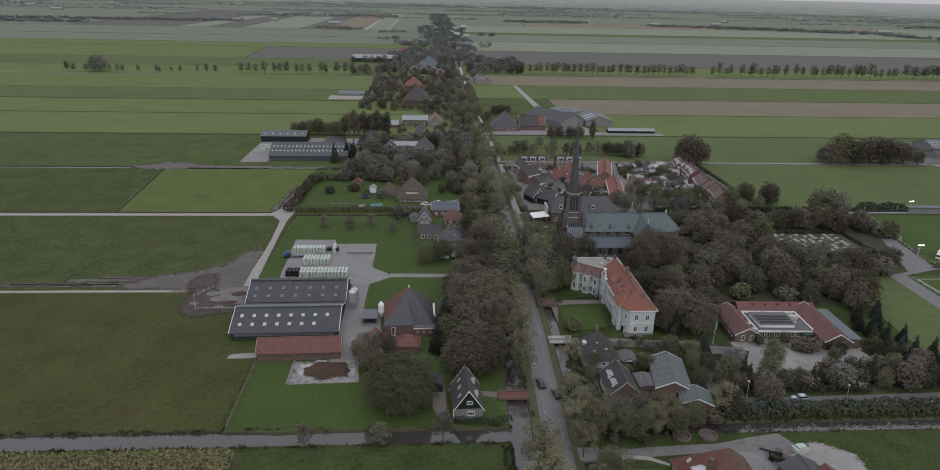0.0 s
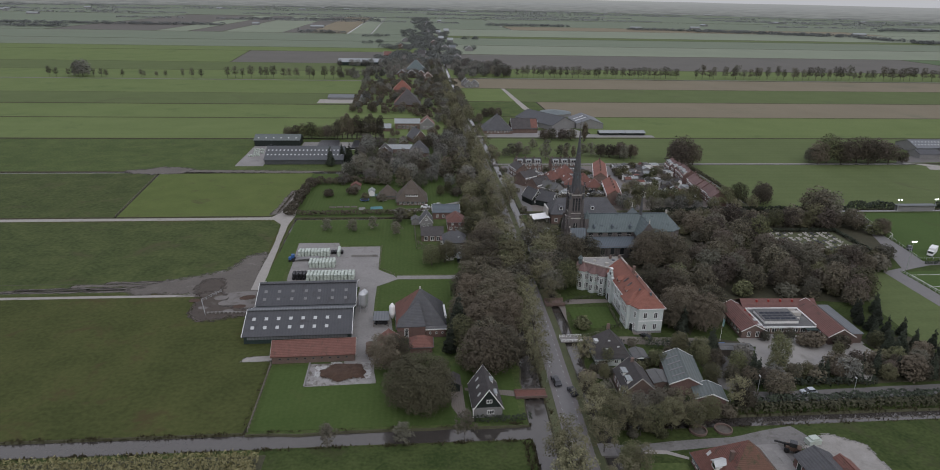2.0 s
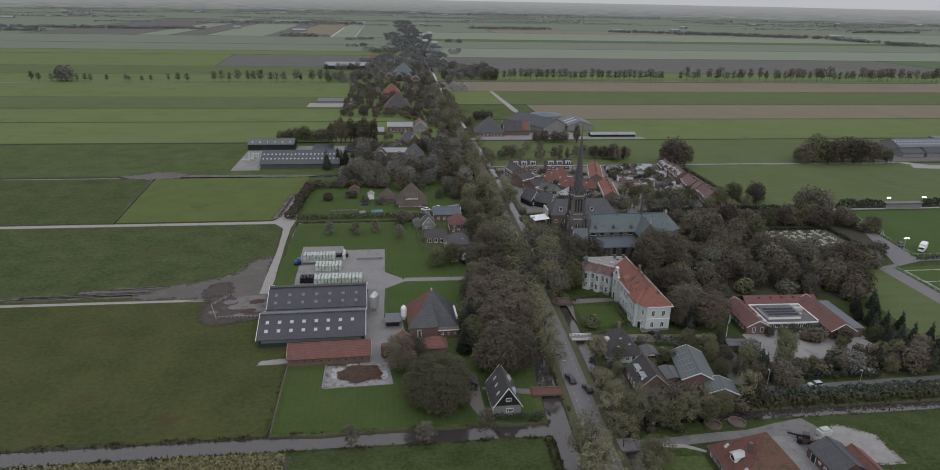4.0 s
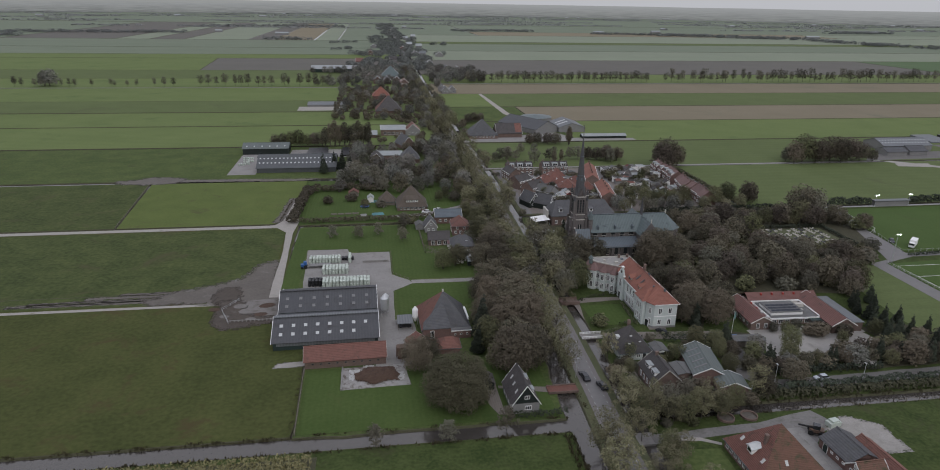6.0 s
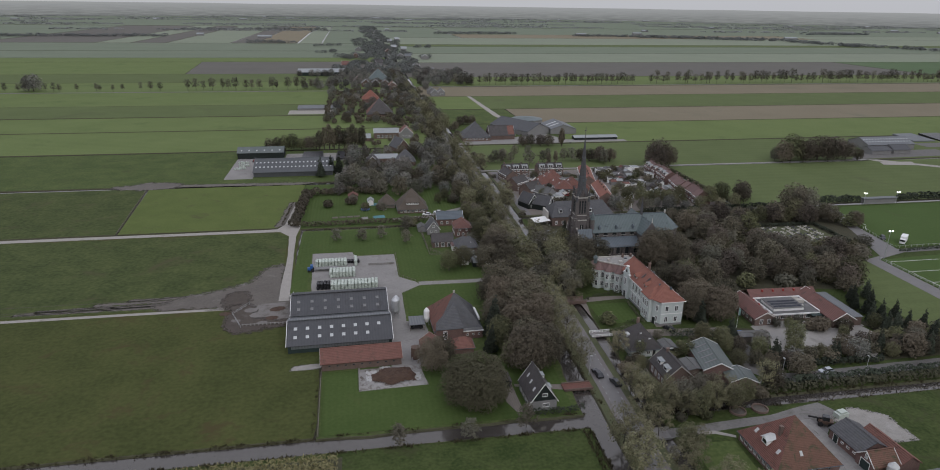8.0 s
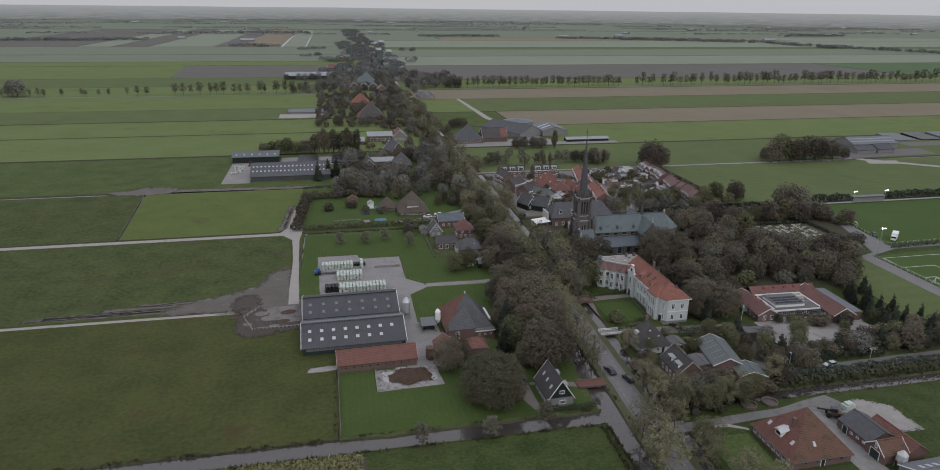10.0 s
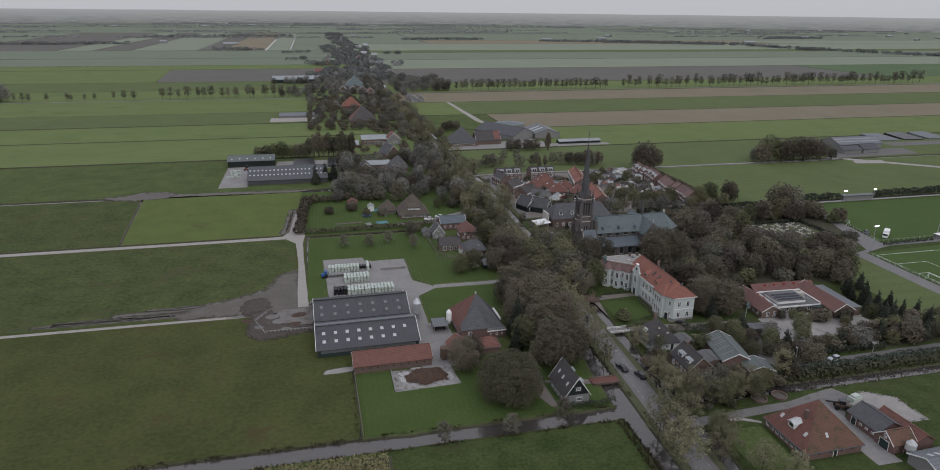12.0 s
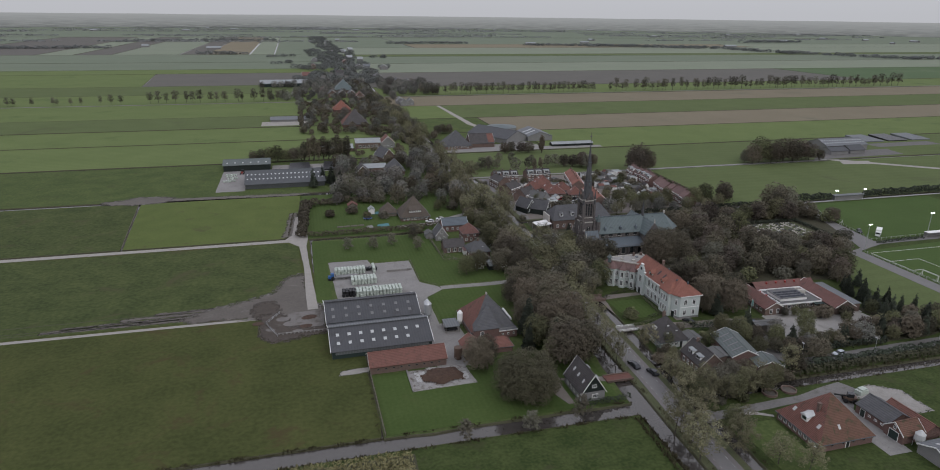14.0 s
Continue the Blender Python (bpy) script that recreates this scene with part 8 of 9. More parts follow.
terrace(53.0, 352, -52, 2, 5.6, 8.4, 4.4, 7.4, BRICK, TILE_DARK, "brick house with a dark grey tiled roof near the road", False)
terrace(57.5, 338, -55, 2, 5.6, 8.4, 4.2, 7.6, BRICK, TILE_DARK, "brick house with a dark grey tiled roof near the road", False)
terrace(54.5, 368, 12, 2, 6.0, 8.0, 4.8, 7.6, BRICK, TILE_DARK, "brick house with a dark grey tiled roof near the road", False)
terrace(67.0, 331, 35, 2, 5.6, 8.0, 3.4, 6.6, GREY_WALL, BITUMEN, "low grey house with a felt roof", False)
rng = random.Random(44)
for i in range(22):
    a, b = rng.uniform(3, 6), rng.uniform(3, 7)
    x, y = (rng.uniform(58, 98), rng.uniform(316, 380)) if i < 12 else (rng.uniform(114, 146), rng.uniform(330, 388))
    ex = thing("flat_extension", "flat-roofed garden extension with a white edge", "extension", x, y, 0, rng.choice((0, 12, -30)), "flat garden extensions")
    part("wall", boxes((-a / 2, a / 2, -b / 2, b / 2, -0.2, 2.6)), rng.choice((BRICK, WHITE, GREY_WALL)), ex)
    part("roof_edge", boxes((-a / 2 - 0.15, a / 2 + 0.15, -b / 2 - 0.15, b / 2 + 0.15, 2.6, 2.85)), WHITE, ex)
    part("roof_felt", boxes((-a / 2, a / 2, -b / 2, b / 2, 2.85, 2.9)), rng.choice((BITUMEN, SHEET_PALE, BITUMEN)), ex)
for i in range(16):
    x, y = rng.uniform(60, 100), rng.uniform(318, 376)
    car(x, y, rng.choice((0, 90, 30)), rng.choice((CAR_WHITE, CAR_SILVER, CAR_BLACK, RED_PAINT)), "car parked between the houses of the estate")
for x, y, rz in ((52.5, 318, 24), (59.0, 313, 50)):
    h = gable_house("wooden_house", "dark green gabled wooden house with white trim", "house", x, y, 6.6, 9.0, 3.2, 7.4, BLACK_BOARD, SLATE, rz=rz, trim=WHITE, chimneys=0)
    window(h, "S", 0, 3.6, 2.4, 2.2, -4.5, bars=2)
    wall_row(h, "S", -2.5, 2.5, 2, 0.9, 1.2, 1.3, -4.5)
rng = random.Random(5)
for i in range(46):
    x, y = rng.uniform(111, 143), rng.uniform(312, 388)
    s = gable_house("garden_shed", "small timber back-garden shed", "shed", x, y, rng.uniform(2.4, 4), rng.uniform(3, 6), 2.1, rng.uniform(2.4, 3.4), rng.choice((WOOD, WHITE, GREY_WALL)), rng.choice((SHEET_PALE, BITUMEN, TILE_DARK, TILE_RED)), rz=rng.choice((0, 90, 4)), trim=None, chimneys=0, over=0.15, group="back-garden sheds")
for i in range(26):
    x, y = rng.uniform(61, 97), rng.uniform(326, 378)
    s = gable_house("garden_shed", "small timber back-garden shed", "shed", x, y, rng.uniform(2.4, 4), rng.uniform(3, 5), 2.1, rng.uniform(2.4, 3.2), rng.choice((WOOD, WHITE, GREY_WALL)), rng.choice((SHEET_PALE, BITUMEN, TILE_DARK)), rz=rng.choice((0, 90, 4)), trim=None, chimneys=0, over=0.15, group="back-garden sheds")
rng = random.Random(46)
for i in range(9):
    x, y = rng.uniform(3, 17), rng.uniform(230, 262)
    gable_house("garden_shed", "small dark shed behind the roadside houses", "shed", x, y, rng.uniform(2.2, 3.4), rng.uniform(2.6, 5), 2.0, rng.uniform(2.3, 3.2), rng.choice((WOOD, BLACK_BOARD, WHITE)), rng.choice((BITUMEN, TILE_DARK, SHEET_PALE)), rz=rng.choice((0, 90, 25)), trim=None, chimneys=0, over=0.15, group="back-garden sheds")
tent = thing("white_canopy", "white fabric canopy beside the church square", "canopy", 50.5, 287, 0, 10)
part("fabric", slab(bmesh.new(), [(-4, -3, 2.4), (4, -3, 2.8), (4, 3, 3.4), (-4, 3, 3.0)], 0.08), WHITE, tent)
for x in (-3.8, 3.8):
    for y in (-2.8, 2.8):
        part("pole", boxes((x - 0.05, x + 0.05, y - 0.05, y + 0.05, 0, 2.7)), STEEL, tent)

# ---- cemetery, pens, floodlights ----
rng = random.Random(9)
stone_mesh = bpy.data.meshes.new("headstone")
bm = boxes((-0.4, 0.4, -0.1, 0.1, -0.1, 0.95), (-0.42, 0.42, 0.1, 1.9, -0.1, 0.22))
bm.to_mesh(stone_mesh)
bm.free()
stone_mesh.materials.append(STONE)
dark_stone = stone_mesh.copy()
dark_stone.materials.clear()
dark_stone.materials.append(SLATE)
for i in range(11):
    for j in range(9):
        if rng.random() < 0.85:
            s = new("gravestone", stone_mesh if rng.random() < 0.6 else dark_stone)
            s.matrix_world = pose(153 + j * 3.3 + rng.gauss(0, 0.15), 246 + i * 2.0, 0.07, 0, 0, rng.gauss(0, 3))
            tagged(s, "upright headstone with a grave slab", "gravestone", "graves in the cemetery")
for x, y in ((60.4, 128.3), (66.9, 128.4)):
    pen = thing("round_pen", "round brick-edged planting ring on grass", "planting ring", x, y, 0, 0, "round rings on the grass")
    bm = bmesh.new()
    n = 28
    v = [[bm.verts.new((r * math.cos(6.2832 * i / n), r * math.sin(6.2832 * i / n), z)) for i in range(n)] for r, z in ((2.2, -0.1), (2.2, 0.6), (1.9, 0.6), (1.9, 0.0))]
    for k in range(3):
        for i in range(n):
            bm.faces.new((v[k][i], v[k][(i + 1) % n], v[k + 1][(i + 1) % n], v[k + 1][i]))
    part("rim", bm, BRICK, pen)
    part("soil", cyl(bmesh.new(), 0, 0, -0.1, 0.15, 1.95, 1.95, 20), MUD, pen)
LAMP = bpy.data.materials.new("lit_floodlight")
LAMP.use_nodes = True
LAMP.node_tree.nodes["Principled BSDF"].inputs["Emission Color"].default_value = (1, 0.98, 0.92, 1)
LAMP.node_tree.nodes["Principled BSDF"].inputs["Emission Strength"].default_value = 14.0


def floodlight(x, y, h=15.0, lit=True, heads=2):
    f = thing("floodlight", "tall floodlight mast with lit lamps at a pitch", "floodlight", x, y, 0, 0, "floodlights")
    bm = bmesh.new()
    limb(bm, (0, 0, -0.2), (0, 0, h), 0.16, 0.09, 8)
    part("mast", bm, STEEL, f)
    part("crossarm", boxes((-1.2, 1.2, -0.08, 0.08, h - 0.2, h)), STEEL, f)
    for i in range(heads):
        hd = part("lamp_head", boxes((-0.4, 0.4, -0.25, 0.25, 0, 0.35)), STEEL, f)
        hd.location = ((i - (heads - 1) / 2) * 1.3, -0.2, h)
        part("lens", boxes((-0.34, 0.34, -0.33, -0.26, 0.03, 0.32)), LAMP, hd)


floodlight(187.0, 224.0, 12.0)
floodlight(233.0, 233.0, 12.0)
floodlight(238.0, 298.5, 6.0)
floodlight(258.0, 298.5, 6.0)
dug = thing("clubhouse", "low white dugout with lit roof edge behind the pitch", "dugout", 248.0, 299.6)
part("wall", boxes((-10, 10, -1.2, 1.2, 0, 2.8)), GREY_WALL, dug)
part("roof", boxes((-10.6, 10.6, -1.8, 1.6, 2.8, 3.1)), SHEET_GREY, dug)
stand = thing("spectator_shelter", "long white-roofed shelter between the pitches", "shelter", 245.0, 231.8)
part("roof", boxes((-14, 14, -1.4, 1.4, 2.5, 2.7)), WHITE, stand)
part("rear_wall", boxes((-14, 14, 1.1, 1.3, 0, 2.5)), GREY_WALL, stand)
fence("pitch_fence", "low railing round the football pitch", [(214.5, 295.6), (200.5, 234), (300, 236)], 1.1, 3.0, 1, STEEL)
fence("pitch_fence", "white fence along the training pitch", [(182.6, 142), (183.4, 222)], 1.2, 3.0, 2, STEEL)
pole = thing("flagpole", "slim flagpole at the school", "flagpole", 86.0, 172.0)
part("pole", cyl(bmesh.new(), 0, 0, 0, 8, 0.06, 0.04, 6), WHITE, pole)
part("flag", boxes((0.0, 0.05, -0.9, 0.0, 5.4, 7.8)), mat("flag_cloth", (0.2, 0.34, 0.3), (0.26, 0.4, 0.36), 1.0, 0.8, 0.0), pole)
bins = thing("recycling_skip", "blue recycling containers beside the shelter", "container", 84.0, 167.8)
part("container", boxes((-1.6, 1.6, -0.8, 0.8, 0, 1.5)), BLUE, bins)
loader = thing("telehandler", "rusty brown farm loader on the yard", "tractor", 79.5, 119.5, 0.05, 60)
part("body", boxes((-0.9, 0.9, -1.9, 1.4, 0.7, 1.6)), RUST, loader)
part("cab", boxes((-0.75, 0.75, -0.9, 0.7, 1.6, 2.7)), GLASS, loader)
part("boom", boxes((-0.2, 0.2, 0.6, 4.0, 1.6, 1.9)), RUBBER, loader)
for x in (-1, 1):
    for y in (-1.3, 1.1):
        w = part("wheel", cyl(bmesh.new(), 0, 0, -0.2, 0.2, 0.65, 0.65, 12), RUBBER, loader)
        w.matrix_basis = Matrix.Translation((x, y, 0.65)) @ Matrix.Rotation(radians(90), 4, "Y")
flat("drive", [(38, 121.0), (44, 120.8), (68, 122.8), (76, 121), (72, 98), (76.5, 97), (77.2, 115.6), (87, 124.0), (84.6, 129.0), (68, 125.8), (44, 124.2), (38, 124.6)], 0.05, DRIVE, "worn concrete drive of the red-roofed farm", wander=0.4, step=2.0)
patch("rubble_floor", [(84, 121), (92, 124.5), (98, 120), (98, 111.5), (91, 112), (88, 117.5)], 0.06, RUBBLE, "patch of pale sand and rubble", wander=0.7)
flat("path", [(44, 122.2), (50, 121.6), (54.4, 119.0), (54.0, 118.2), (49.6, 120.4), (44, 121.0)], 0.058, GRAVEL, "pale trodden garden path", wander=0.15)
slab_bm = boxes((-1.14, 1.14, -1.14, 1.14, 0.0, 0.05))
slab_mesh = bpy.data.meshes.new("concrete_slab")
slab_bm.to_mesh(slab_mesh)
slab_bm.free()
slab_mesh.materials.append(SLAB_PALE)
slab_yard = thing("slab_yard", "yard of pale concrete slabs between farmhouse and barns", "yard", 71.9, 98.2, 0.03, 0, kind="structure")
rng = random.Random(81)
for i in range(3):
    for j in range(11):
        sl = part("concrete_slab", slab_mesh, SLAB_PALE, slab_yard)
        sl.matrix_basis = pose(i * 2.3 + rng.gauss(0, 0.02), j * 2.3, rng.uniform(-0.012, 0.012), 0, 0, rng.gauss(0, 0.4))
flat("lawn", [(41, 96), (52, 96), (53, 117), (41, 118)], 0.05, LUSH, "garden lawn of the red-roofed farm")
pal = thing("wrapped_stack", "stack of goods under pale sheeting", "stack", 86.4, 122.2, 0.05, 10)
part("sheeting", boxes((-1.7, 1.7, -1.0, 1.0, 0, 1.2), (-1.0, 1.2, -0.8, 0.8, 1.2, 1.7)), WRAP, pal)
silo(80.6, 98.4, 1.2, 0.6, 3.8, 4.8, ROOF_LIGHT, "white feed silo beside the brick shed")

# ---- hedges ----
hedge("hedge", [(42.0, 200.2), (45.4, 201.4)], 1.0, 1.1, 31)
hedge("hedge", [(47.6, 203.2), (53.5, 204.4), (59.4, 205.0)], 1.1, 1.2, 32)
hedge("hedge", [(42.0, 176.6), (52.4, 178.6)], 1.1, 1.2, 33)
hedge("hedge", [(51.4, 181.4), (59.6, 183.0)], 1.1, 1.2, 34)
hedge("hedge", [(62.0, 168.6), (80.0, 166.6)], 2.2, 2.6, 35, LEAF_DARK, label="dark clipped hedge beside the convent drive")
hedge("hedge", [(5.4, 135.2), (13.0, 135.0), (19.6, 135.4)], 1.5, 1.9, 1, LEAF_DARK, 0.3, 14.0, label="dark clipped hedge along the canal bank")
hedge("hedge", [(57.0, 181.0), (58.0, 197.5)], 0.8, 0.9, 3)
hedge("hedge", [(73.5, 135.6), (100, 135.8), (140, 136.2), (200, 136.6)], 3.0, 2.4, 6, size=0.42, label="wide overgrown hedge along the canal")
hedge("hedge", [(-66.5, 299.0), (-40, 299.4), (-8, 300.0), (16, 303.5)], 2.6, 2.6, 7, LEAF_PARK, 0.42, label="overgrown mixed hedge round a garden")
hedge("hedge", [(-66.5, 301), (-65, 336), (-62, 352)], 5.0, 4.2, 8, LEAF_PARK, 0.5, label="thick shrub belt beside the track")
hedge("hedge", [(-64, 352), (-45, 356), (-24, 352)], 5.0, 4.0, 9, LEAF_PARK, 0.5, label="thick shrub belt round a garden")
hedge("hedge", [(110, 300.0), (160, 300.6), (212, 300.6)], 2.2, 2.4, 10, LEAF_DARK, 0.5, label="dark hedge along a ditch")
hedge("hedge", [(214, 300.6), (236, 300.8)], 3.0, 4.6, 11, LEAF_DARK, 0.55, label="tall dark hedge behind the pitch")
hedge("hedge", [(262, 300.8), (330, 302)], 3.2, 4.6, 12, LEAF_DARK, 0.55, label="tall dark hedge behind the pitch")
hedge("hedge", [(184.8, 243), (185.5, 269), (150, 269.5)], 1.4, 1.8, 13, LEAF_DARK, 0.45, label="clipped dark hedge round the cemetery")
hedge("hedge", [(165.0, 303), (165.3, 392)], 1.6, 2.0, 14, LEAF_HEDGE, 0.5)
hedge("hedge", [(80.0, 147.0), (100.0, 146.8), (118.0, 145.8)], 2.4, 2.4, 36, LEAF_DARK, 0.4, label="dark clipped hedge along the school lane")
hedge("hedge", [(76.0, 138.2), (110, 138.0), (150, 138.4), (196, 138.8)], 3.2, 3.0, 37, LEAF_DARK, 0.42, 10.0, label="tall dark hedge between the lane and the canal")
hedge("hedge", [(41.4, 158.0), (44.0, 160.8), (44.0, 170.6), (55.0, 172.2)], 1.2, 1.4, 38, LEAF_DARK, 0.3, 12.0, label="dark clipped hedge round a villa garden")
hedge("hedge", [(44.8, 138.0), (44.0, 153.0)], 1.0, 1.2, 39, LEAF_HEDGE, 0.3, 12.0)
hedge("hedge", [(60.0, 172.2), (78.0, 170.0)], 1.6, 1.8, 15)
hedge("hedge", [(200.5, 229.8), (228, 231)], 1.6, 1.2, 16, LEAF_DARK, 0.4)

def reeds(name, label, runs, seed, material):
    """Ragged tufts of tall grass along the edges of ditches. runs: x0, y0, x1, y1, tufts a metre, height."""
    rng = np.random.default_rng(seed)
    tris = []
    for x0, y0, x1, y1, dens, h in runs:
        n = int(math.hypot(x1 - x0, y1 - y0) * dens)
        u = rng.random(n)
        clump = 0.35 + 0.65 * np.abs(np.sin(u * 37.0) * np.sin(u * 91.0 + 1.0))
        c = np.stack([x0 + (x1 - x0) * u + rng.normal(scale=0.3, size=n), y0 + (y1 - y0) * u + rng.normal(scale=0.3, size=n), np.full(n, -0.35)], 1)
        for k in range(3):
            a = rng.uniform(0, 6.28, n)
            tall = h * clump * rng.uniform(0.6, 1.2, n)
            side = np.stack([np.cos(a), np.sin(a), 0 * a], 1) * (0.16 + 0.1 * rng.random(n))[:, None]
            lean = np.stack([rng.normal(scale=0.3, size=n), rng.normal(scale=0.3, size=n), np.ones(n)], 1) * tall[:, None]
            tris.append(np.stack([c - side, c + side, c + lean], 1))
    p = np.concatenate(tris).reshape(-1, 3)
    return tagged(new(name, leaf_mesh(name, p, np.arange(len(p)).reshape(-1, 3), material)), label, "reeds", kind="stuff")


reeds("bank_reeds", "ragged reeds and tall grass along the ditch edges", [(-150, 127.4, 18.5, 127.4, 9, 1.1), (-150, 134.2, 20, 134.0, 8, 0.9), (18.4, 62, 18.8, 127, 8, 1.5), (16.8, 100, 17.2, 127, 7, 1.7), (25.0, 70, 26.6, 220, 5, 0.9), (38, 129.4, 200, 129.6, 6, 0.8), (72, 134.4, 200, 134.6, 7, 1.1), (-50.4, 136, -50.2, 166, 7, 0.8), (38.2, 60, 38.6, 118, 5, 1.0), (-62, 294.4, 16, 294.6, 4, 0.9), (-72.8, 303, -70.6, 340, 5, 1.3)], 205, LEAF_REED)

# maize in rows, the near edge of a large field
rng = np.random.default_rng(4)
px = rng.uniform(-130, -44, 26000)
py = np.round(rng.uniform(92, 125, 26000) / 0.75) * 0.75 + rng.normal(scale=0.06, size=26000)
cc = np.stack([px, py, rng.uniform(0.9, 2.2, 26000)], 1)
blobs_p = []
d1 = rng.normal(size=(26000, 3))
d1[:, 2] = np.abs(d1[:, 2]) * 0.8
d1 /= np.linalg.norm(d1, axis=1)[:, None]
d2 = np.cross(d1, rng.normal(size=(26000, 3)))
d2 /= np.linalg.norm(d2, axis=1)[:, None]
quad = np.stack([cc - d1 * 0.5, cc - d2 * 0.15, cc + d1 * 0.5, cc + d2 * 0.15], 1).reshape(-1, 3)
ii = np.arange(26000)[:, None] * 4
tri = np.concatenate([ii + [0, 1, 2], ii + [0, 2, 3]], 1).reshape(-1, 3)
tagged(new("maize_field", leaf_mesh("maize_field", quad, tri, MAIZE)), "field of ripening yellow-green maize", "maize", kind="stuff")

# ---- trees ----
scatter(PARK, [(-17.6, 161.5, 11.0), (-14.0, 165.0, 9.0)], 1)
scatter(GREENS, [(6, 160, 9), (5.0, 172.0, 11.0), (-1.6, 236.0, 9.0), (3.4, 239.0, 9.5)], 2)
scatter(SPRUCE, [(4.6, 178.0, 15.0), (1.8, 169.0, 10.0), (9.5, 166.0, 12.0), (85.0, 150.0, 9.0), (56.5, 268.0, 9.0)], 3)
scatter(SMALL, [(-29.4, 128.4, 5.6), (-12.0, 128.0, 5.8), (3.0, 130.6, 6.6), (-46.8, 277.7, 5.5), (-35.4, 276.2, 5.5), (-26.7, 279, 6), (-15.5, 283.6, 6.0), (-16.2, 269.8, 6.5), (-14.0, 290.0, 6.5)], 4)
# the dense belt west of the road
belt = [(10, 158, 17), (16, 160, 16), (7, 186, 13), (13, 176, 18), (17, 188, 18), (11, 196, 17), (18, 201, 17), (13, 209, 17), (19, 215, 16), (17, 172, 15), (20, 181, 16), (9, 204, 14), (20, 230, 15), (14, 236, 13), (18, 243, 15), (21, 252, 15), (24, 262, 13), (17, 249, 11), (20, 196, 17), (12, 166, 15), (21.0, 164, 9.5), (21.6, 179, 10), (21.4, 193, 10)]
belt = [(x, y, h * 0.84) for x, y, h in belt]
scatter(PARK, belt, 5)
# thin avenue trees on both verges
rows = []
rng = random.Random(12)
rows = [(23.8, 118, 12.5), (24.0, 107, 12.0), (25.0, 154, 11.0), (25.6, 163, 10.5), (26.6, 173, 11.5), (34.2, 107, 9.5), (35.0, 122, 9.0), (35.3, 140.5, 9.5), (27.6, 182, 11), (28.2, 192, 11.5), (28.0, 201, 11), (37.2, 199, 10)]
y = 212.0
while y < 800:
    for s_ in (-4.3, 4.3):
        if rng.random() < (0.78 if s_ < 0 or y < 240 else 0.4):
            tall = rng.uniform(10, 14)
            rows.append((axis(y) + s_ + rng.uniform(-0.4, 0.4), y + rng.uniform(-2, 2), tall))
    y += 8.6 if y < 330 else 11.0
scatter(AVENUE, [r for r in rows if r[1] < 206], 13)
scatter(ROADSIDE, [r for r in rows if 206 <= r[1] < 250 or r[1] > 520], 132)
scatter(AVENUE, [r for r in rows if 250 <= r[1] <= 520], 135)
scatter(ROADSIDE, [(axis(y) + o + rng.uniform(-1, 1), y + rng.uniform(-2, 2), rng.uniform(8.5, 13)) for y in range(208, 262, 12) for o in (-7.5, 7.4) if not (o > 0 and 232 < y)], 133)
# looser trees on the banks where the village road narrows
rng2 = random.Random(77)
banks = [(axis(yy) + o + rng2.uniform(-1.5, 1.5), yy + rng2.uniform(-3, 3), rng2.uniform(8.5, 12)) for yy in range(228, 334, 17) for o in (-13.0, -8.6) if not 318 < yy < 330]
scatter(ROADSIDE + GREENS[:1], banks, 136)
scatter(ROADSIDE + AVENUE[:2], [(axis(yy) + o + rng2.uniform(-2, 2), yy + rng2.uniform(-3, 3), rng2.uniform(8, 12)) for yy in range(336, 640, 19) for o in (-15.5, -7.0) if not 480 < yy < 494], 137)
scatter(THICKET + ROADSIDE, [(axis(yy) + o + rng2.uniform(-2, 2), yy + rng2.uniform(-3, 3), rng2.uniform(8, 12)) for yy in range(640, 1010, 16) for o in (-12.0, -4.8) if not 800 < yy < 850], 138)
# scrub on the ditch banks
bank = []
y = 206.0
while y < 800:
    if not any(a < y < b for a, b in ((221, 229), (319, 327), (482, 492), (394, 401), (260, 270))):
        if rng.random() < 0.7:
            bank.append((axis(y) - 12.4 + rng.uniform(-1, 1), y, rng.uniform(3, 6.5)))
        if rng.random() < (0.5 if y < 300 else 0.18):
            bank.append((axis(y) + 10.4 + rng.uniform(-0.6, 0.6), y + 2, rng.uniform(2.2, 4.5)))
    y += 5.5
scrub("bank_scrub", "low scrub along the roadside ditches", bank, 131, LEAF_GREY)
scatter(AVENUE, [(25.2, 113.0, 11.5), (34.6, 131, 9.0)], 139)
scatter(AVENUE, [(40.5, 128.5, 9.5), (38.0, 133.0, 9.0), (45.5, 127.5, 8.5), (37.6, 137.5, 8), (54, 129, 8.5)], 134)
# gardens right of the road
scatter(WOODS, [(46.5, 133, 8.5), (52, 135.5, 8), (57, 136.5, 7.4)], 151)
scatter(GREENS, [(43.4, 152.5, 5.0), (74, 158, 6.5), (73, 150, 6), (54, 131.5, 8)], 15)
scatter(SHRUB, [(44.8, 182.4, 4.0), (38.8, 152.0, 3.2), (41.6, 156.0, 2.4), (55.5, 157.0, 2.4), (58.4, 158.8, 2.6), (44, 136, 3.5), (48, 130, 3), (61, 136, 3.2), (40.5, 144, 2.8)], 152)
scatter(AVENUE, [(40.2, 161.5, 8.5), (42.5, 132, 8), (44, 137, 7.5), (40.5, 114, 8), (41.5, 101, 8.5), (47, 97, 8), (58, 132, 9), (74.2, 137.6, 9)], 16)
